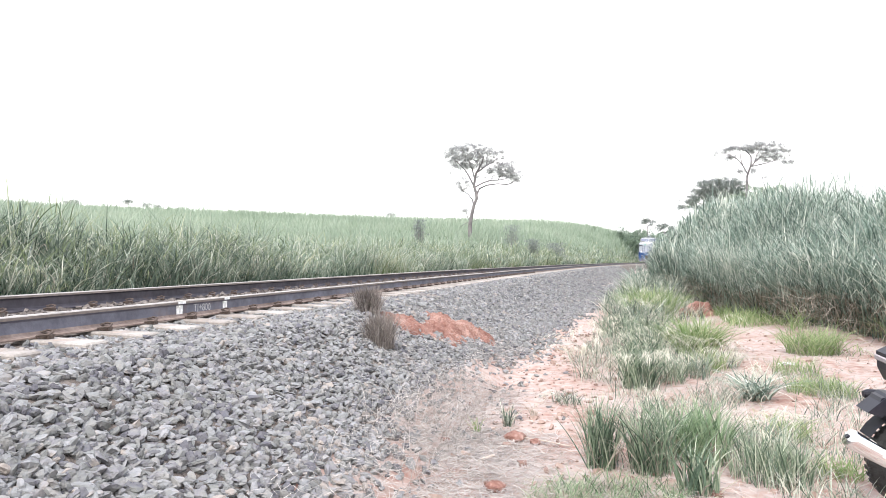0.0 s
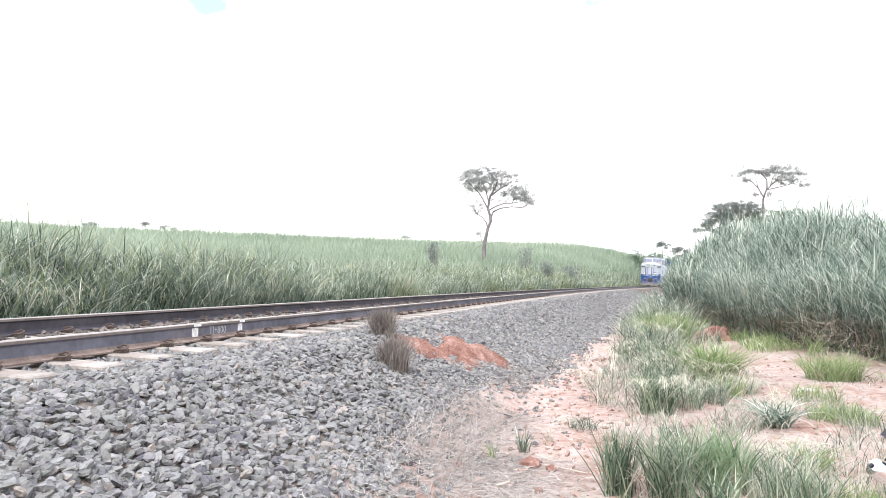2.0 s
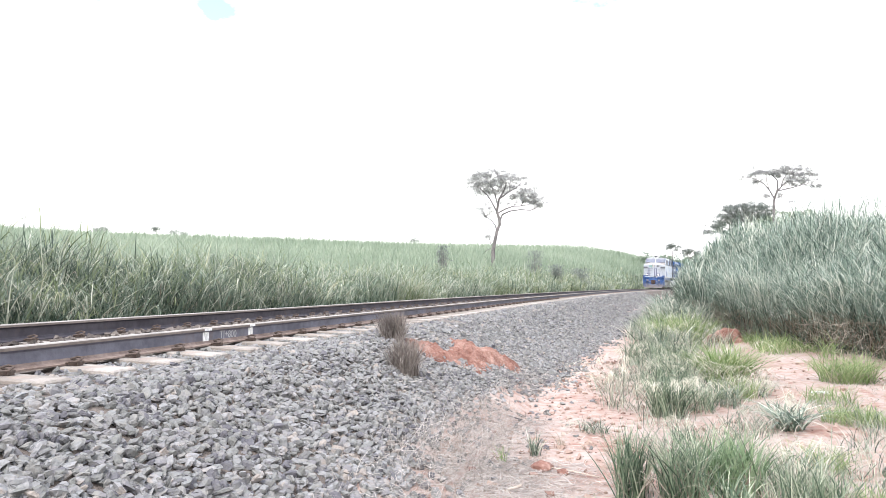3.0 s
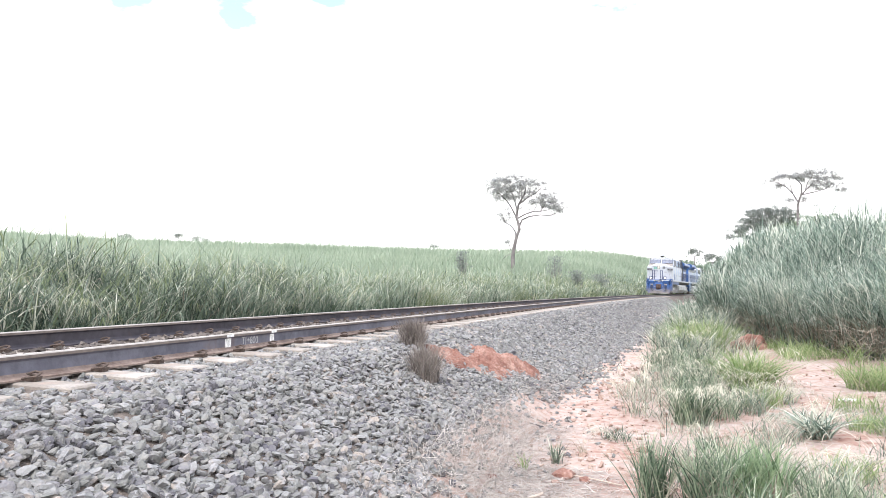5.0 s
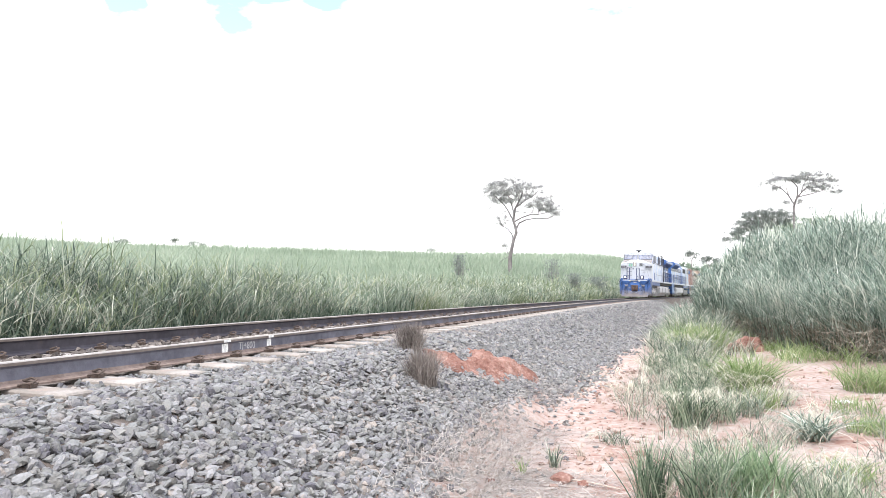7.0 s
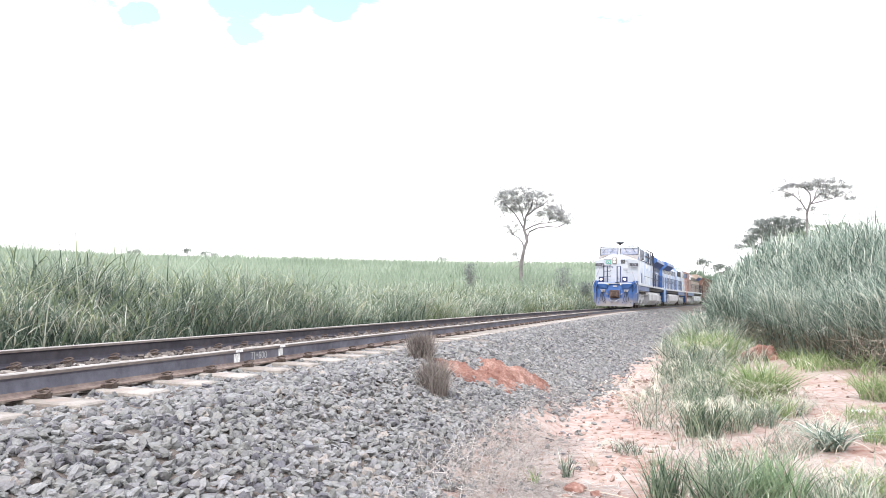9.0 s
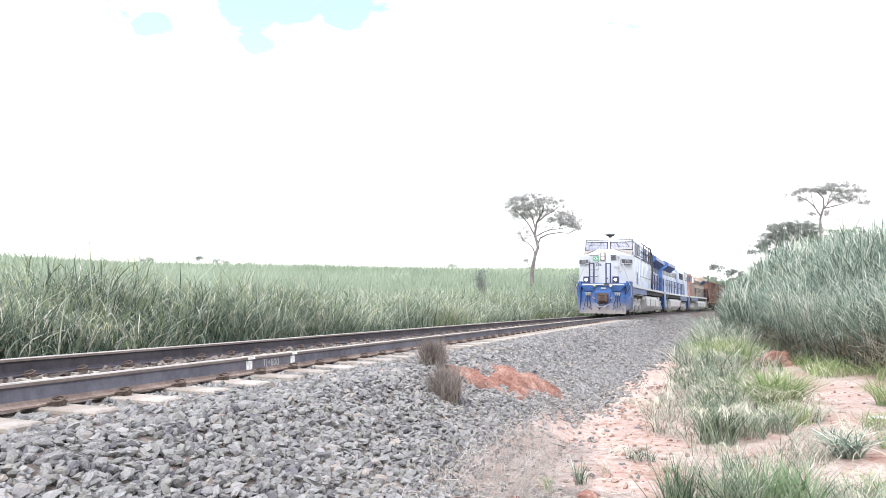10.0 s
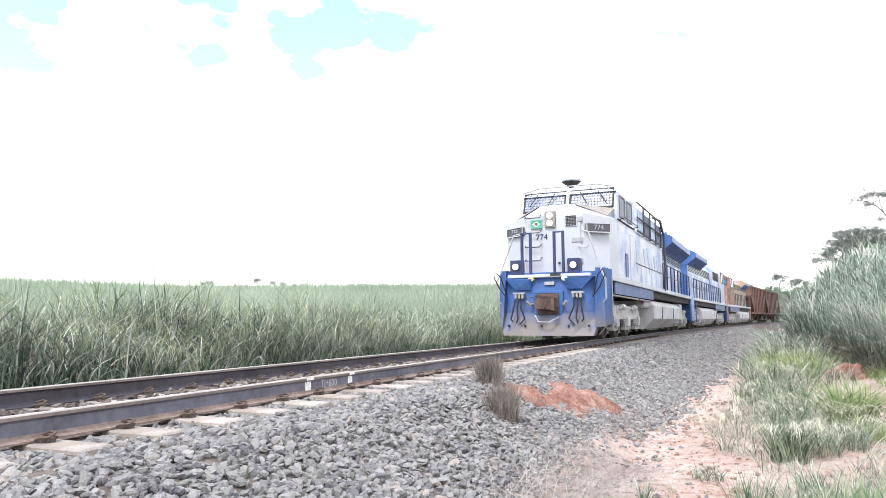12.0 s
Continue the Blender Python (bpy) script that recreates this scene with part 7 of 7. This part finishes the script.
        tb("mirror_arm", cab, DARK_STEEL, [(sx * 1.46, -2.7, 3.78), (sx * 1.66, -2.6, 3.82), (sx * 1.66, -4.9, 3.80), (sx * 1.46, -5.0, 3.78)], 0.014)
    # equipment section behind the cab, as high as the cab, with barred upper openings
    sec = part("equipment_section", prism(nb(), [(-1.44, 1.86), (-1.44, 4.64), (-1.0, 4.92), (1.0, 4.92), (1.44, 4.64), (1.44, 1.86)], "y", -12.0, -5.3), SIDE_PAINT, e,
               "white body section with pale blue streaks")
    for sx in (-1, 1):
        for i in range(4):
            y = -6.0 - i * 1.45
            bx("upper_opening", sec, (PALE_BLUE, NAVY_RAIL)[i % 2], *sorted((sx * 1.44, sx * 1.455)), y - 1.15, y - 0.1, 3.86, 4.60, 0.01)
            bx("opening_bar", sec, BOARD_GREY, *sorted((sx * 1.44, sx * 1.50)), y - 1.30, y - 1.22, 3.74, 4.84, 0.01)
        for z in (3.76, 4.25, 4.78):
            tb("guard_bar", sec, BOARD_GREY, [(sx * 1.52, -5.6, z), (sx * 1.52, -11.6, z)], 0.03, 5)
        tb("exhaust_pipe", sec, BOARD_GREY, [(sx * 1.3, -10.6, 4.92), (sx * 1.5, -11.2, 4.86), (sx * 1.55, -11.9, 4.3), (sx * 1.55, -12.1, 3.0), (sx * 1.5, -12.1, 1.9)], 0.05, 8)
        # broad pale blue painted spikes on the white side
        rnd = random.Random(3)
        for i in range(8):
            y = -5.5 - i * 0.78
            w, z1, z0 = rnd.uniform(0.45, 0.75), rnd.uniform(3.2, 3.6), rnd.uniform(1.95, 2.6)
            tip = rnd.uniform(-0.35, 0.1)
            up = i % 3 == 1
            pts = [(y, z1), (y - w, z1), (y - w * 0.5 + tip, z0)] if not up else [(y + 0.1, 1.95), (y - w * 0.5, 2.5), (y - w, 1.95)]
            part("painted_spike", prism(nb(), pts, "x", *sorted((sx * 1.442, sx * 1.446))), PALE_BLUE, sec)
        bx("panel_seam", sec, BOARD_GREY, *sorted((sx * 1.44, sx * 1.456)), -11.8, -5.5, 2.62, 2.645)
    hood(e, -12.0, -length + 1.3, 1.06, 4.38, BLUE_PAINT, 7, SIDE_PAINT)
    radiator(e, -14.6, -length + 1.2, 1.06, 4.72, BLUE_PAINT)
    for sx in (-1, 1):
        railing(e, sx * 1.44, -12.1, -length + 0.9, 1.86, 2.98, NAVY_RAIL)
        end_steps(e, -length + 0.45, sx, BLUE_PAINT, -1)
    bx("rear_bulkhead", e, BLUE_PAINT, -1.46, 1.46, -length + 0.2, -length + 0.32, 0.5, 1.86, 0.02)
    lower_body(e)
    return e


def second_loco(length=22.2):
    """Built nose first like the others; it runs with the long hood forward."""
    e = empty("middle_locomotive")
    tagged(e, "blue diesel locomotive with white cab, running hood first", "locomotive", "locomotives of the train")
    loco_common(e, length, DARK_STEEL, NAVY_RAIL)
    b = -length
    nose = part("nose", hull(nb(), [(-1.4, -2.3, 1.86), (-1.4, -1.2, 1.86), (-0.8, -0.8, 1.86), (0.8, -0.8, 1.86), (1.4, -1.2, 1.86), (1.4, -2.3, 1.86)],
                             [(-1.4, -2.3, 3.5), (-1.35, -1.25, 3.4), (-0.75, -0.9, 3.4), (0.75, -0.9, 3.4), (1.35, -1.25, 3.4), (1.4, -2.3, 3.5)]), WHITE_PAINT, e)
    cab = part("cab", prism(nb(), [(-1.46, 1.86), (-1.46, 4.38), (-1.0, 4.6), (1.0, 4.6), (1.46, 4.38), (1.46, 1.86)], "y", -5.2, -2.2), WHITE_PAINT, e, "white cab with dark side windows")
    for sx in (-1, 1):
        for y in (-3.0, -4.3):
            window(cab, face_pose(sx * 1.47, y, 3.9, -sx * 90), 0.9, 0.75)
        bx("side_door", cab, PALE_BLUE, *sorted((sx * 1.46, sx * 1.48)), -3.6, -2.9, 1.95, 3.4, 0.01)
        for i, z in enumerate((2.2, 2.75, 3.2)):
            bx("painted_band", cab, PALE_BLUE, *sorted((sx * 1.46, sx * 1.472)), -5.1 + i * 0.2, -2.4, z, z + 0.18)
    eq = part("equipment_section", prism(nb(), [(-1.30, 1.86), (-1.30, 4.20), (-1.0, 4.52), (1.0, 4.52), (1.30, 4.20), (1.30, 1.86)], "y", -9.4, -5.2), SIDE_PAINT, e)
    for sx in (-1, 1):
        for i in range(4):
            y = -5.5 - i * 0.98
            bx("dark_grille", eq, DARK_STEEL, *sorted((sx * 1.30, sx * 1.32)), y - 0.75, y, 3.5, 4.15, 0.01)
            bx("painted_band", eq, PALE_BLUE, *sorted((sx * 1.30, sx * 1.31)), y - 0.6, y - 0.2, 2.0, 3.3)
    hood(e, -9.4, b + 1.3, 1.06, 4.36, SIDE_PAINT, 8, PALE_BLUE)
    radiator(e, -15.0, b + 1.15, 1.06, 4.72, BLUE_PAINT)
    bx("rear_wall", e, BLUE_PAINT, -1.05, 1.05, b + 1.18, b + 1.3, 1.86, 4.3, 0.02)
    nbd = bx("number_board", e, BOARD_GREY, -0.95, -0.35, b + 1.1, b + 1.18, 3.5, 3.78, 0.01)
    bx("lettering_bar", nbd, WHITE_RAIL, -0.85, -0.45, b + 1.085, b + 1.1, 3.58, 3.70)
    bx("rear_bulkhead", e, BLUE_PAINT, -1.48, 1.48, b + 0.2, b + 0.36, 0.45, 1.9, 0.02)
    for sx in (-1, 1):
        bx("corner_panel", e, PALE_BLUE, *sorted((sx * 1.2, sx * 1.5)), b + 0.12, b + 0.2, 0.5, 1.9, 0.01)
        railing(e, sx * 1.44, -5.4, b + 0.7, 1.86, 2.98, NAVY_RAIL)
        end_steps(e, b + 0.45, sx, BLUE_PAINT, -1)
        end_steps(e, -0.45, sx, BLUE_PAINT, 1)
    bx("pilot", e, BLUE_PAINT, -1.46, 1.46, -0.36, -0.2, 0.4, 1.9, 0.03)
    return e


def third_loco(length=20.2):
    e = empty("rear_locomotive")
    tagged(e, "dusty cream diesel locomotive with faded orange cab end", "locomotive", "locomotives of the train")
    loco_common(e, length, DARK_STEEL, NAVY_RAIL)
    b = -length
    bx("pilot", e, ORANGE_PAINT, -1.46, 1.46, -0.36, -0.2, 0.4, 1.9, 0.03)
    part("nose", hull(nb(), [(-1.35, -2.3, 1.86), (-1.35, -1.0, 1.86), (1.35, -1.0, 1.86), (1.35, -2.3, 1.86)],
                      [(-1.35, -2.3, 3.4), (-1.3, -1.15, 3.3), (1.3, -1.15, 3.3), (1.35, -2.3, 3.4)]), ORANGE_PAINT, e, "faded orange nose")
    cab = part("cab", prism(nb(), [(-1.46, 1.86), (-1.46, 4.3), (-1.0, 4.55), (1.0, 4.55), (1.46, 4.3), (1.46, 1.86)], "y", -5.0, -2.2), ORANGE_PAINT, e)
    for sx in (-1, 1):
        for y in (-2.95, -4.2):
            window(cab, face_pose(sx * 1.47, y, 3.85, -sx * 90), 0.9, 0.75)
        window(cab, face_pose(sx * 0.7, -2.19, 3.95, 0), 1.0, 0.5)
        tb("round_emblem", cab, DARK_STEEL, [(sx * 1.45, -2.5, 3.0), (sx * 1.475, -2.5, 3.0)], 0.3, 16)
        tb("emblem_centre", cab, CREAM_PAINT, [(sx * 1.45, -2.5, 3.0), (sx * 1.482, -2.5, 3.0)], 0.2, 16)
        railing(e, sx * 1.44, -5.2, b + 0.7, 1.86, 2.95, BOARD_GREY)
    hood(e, -5.0, b + 1.2, 1.15, 4.30, CREAM_PAINT, 8)
    radiator(e, -13.5, b + 1.3, 1.10, 4.55, CREAM_PAINT)
    bx("rear_bulkhead", e, CREAM_PAINT, -1.46, 1.46, b + 0.2, b + 0.34, 0.5, 1.86, 0.02)
    return e


WAGON = 15.6


def hopper_wagon(mat, label):
    """A high-sided ore hopper: ribbed slanting ends, side posts, top rim and two bogies."""
    e = empty("hopper_wagon")
    tagged(e, label, "freight wagon", "wagons of the train")
    L = WAGON - 0.9
    y0, y1 = -0.45, -0.45 - L
    sidep = [(y0, 4.28), (y1, 4.28), (y1, 3.2), (y1 + 2.6, 1.25), (y0 - 2.6, 1.25), (y0, 3.2)]
    body = nb()
    for sx in (-1, 1):
        prism(body, sidep, "x", *sorted((sx * 1.38, sx * 1.43)))
    for a, d in ((y0, -1), (y1, 1)):
        hull(body, [(-1.38, a, 3.2), (1.38, a, 3.2), (1.38, a + d * 2.6, 1.25), (-1.38, a + d * 2.6, 1.25)],
             [(-1.38, a + d * 0.07, 3.22), (1.38, a + d * 0.07, 3.22), (1.38, a + d * 2.67, 1.28), (-1.38, a + d * 2.67, 1.28)])
        box(body, -1.38, 1.38, *sorted((a, a + d * 0.06)), 3.2, 4.28)
    box(body, -1.38, 1.38, y1 + 2.6, y0 - 2.6, 1.2, 1.3)
    body = part("hopper_body", body, mat, e)
    for sx in (-1, 1):
        bx("top_rim", body, mat, *sorted((sx * 1.40, sx * 1.50)), y1, y0, 4.20, 4.33, 0.01)
        bx("side_sill", body, mat, *sorted((sx * 1.34, sx * 1.46)), y1, y0, 1.12, 1.34, 0.01)
        for i in range(10):
            y = y0 - 0.1 - (L - 0.2) * i / 9
            bx("side_post", body, mat, *sorted((sx * 1.43, sx * 1.50)), y - 0.06, y + 0.06, 1.25 if 1 < i < 8 else 3.1, 4.22, 0.01)
        for a, d in ((y0, -1), (y1, 1)):
            tb("end_post", body, mat, [(sx * 1.3, a + d * 0.05, 1.2), (sx * 1.3, a + d * 0.05, 3.3)], 0.05, 6)
            bm = nb()
            for k in range(6):
                tube(bm, [(sx * 1.44, a + d * 0.15, 1.4 + k * 0.38), (sx * 1.44, a + d * 0.6, 1.4 + k * 0.38)], 0.015, 4)
            part("ladder", bm, mat, body)
    bx("load", e, DUSTY, -1.37, 1.37, y1 + 0.1, y0 - 0.1, 3.4, 3.6, 0.05)
    bx("centre_sill", e, DARK_STEEL, -0.3, 0.3, y1 - 0.1, y0 + 0.1, 0.85, 1.25)
    for a, d in ((y0, -1), (y1, 1)):
        bx("end_platform", e, mat, -1.4, 1.4, *sorted((a, a + d * 0.3)), 1.05, 1.2, 0.01)
        coupler(e, a, -d)
    for m in (-2.4, -WAGON + 2.4):
        bogie(e, m, (-0.9, 0.9), 0.46, DARK_STEEL, 1.0)
    for k in range(3):
        y = y0 - 3.4 - k * 3.4
        part("discharge_chute", hull(nb(), [(-0.8, y - 0.3, 0.55), (0.8, y - 0.3, 0.55), (0.8, y + 0.3, 0.55), (-0.8, y + 0.3, 0.55)],
                                     [(-1.2, y - 0.9, 1.2), (1.2, y - 0.9, 1.2), (1.2, y + 0.9, 1.2), (-1.2, y + 0.9, 1.2)]), mat, e)
    return e


# front of the train along the line, second by second
RUN = [(0, 134.5), (1, 125.8), (2, 116.8), (3, 107.7), (4, 98.9), (5, 90.2), (6, 81.3), (7, 72.0), (8, 61.6), (9, 51.0), (10, 40.5), (11, 29.7), (12, 18.8)]
TRAIN = []  # (vehicle, distance of its leading end behind the front, length, turned about)
WHEELS_OF = {}


def couple(ob, behind, length, turned=False):
    global WHEELSETS
    TRAIN.append((ob, behind, length, turned))
    WHEELS_OF[ob.name] = WHEELSETS
    WHEELSETS = []


couple(lead_loco(), 0.0, 23.4)
couple(second_loco(), 23.9, 22.2, True)
couple(third_loco(), 46.5, 20.2)
couple(hopper_wagon(BROWN_WAGON, "red-brown ore hopper wagon with ribbed sides"), 67.2, WAGON)
couple(hopper_wagon(DARK_WAGON, "dark brown ore hopper wagon with ribbed sides"), 67.2 + WAGON, WAGON)
couple(hopper_wagon(GREY_WAGON, "weathered grey ore hopper wagon with ribbed sides"), 67.2 + 2 * WAGON, WAGON)
couple(hopper_wagon(BROWN_WAGON, "red-brown ore hopper wagon with ribbed sides"), 67.2 + 3 * WAGON, WAGON)


def ride(s0, length, turned):
    """Pose of a vehicle whose leading end is at s0: both bogies stand on the line."""
    a, c = on_track(s0 + 3.2, MID), on_track(s0 + length - 3.2, MID)
    d = (a - c) / np.linalg.norm(a - c)
    p = a + d * 3.2
    turn = math.degrees(math.atan2(-d[0], d[1]))
    m = pose(p[0], p[1], RAIL_Z + CANT / 2, 0, -math.degrees(math.asin(CANT / GAUGE)), turn)
    return m @ pose(0, -length, 0, 0, 0, 180) if turned else m


def motions():
    ts = np.array([t for t, s in RUN], float)
    ss = np.array([s for t, s in RUN], float)
    fine = np.linspace(0, 12, 176)
    run = np.interp(fine, ts, ss)
    for ob, behind, length, turned in TRAIN:
        walk(ob, [(t, ride(s + behind, length, turned)) for t, s in RUN])
        for w, y, r in WHEELS_OF[ob.name]:
            way = -1 if not turned else 1
            walk(w, [(t, pose(0, y, r, way * math.degrees((run[0] - s) / r))) for t, s in zip(fine, run)])


motions()
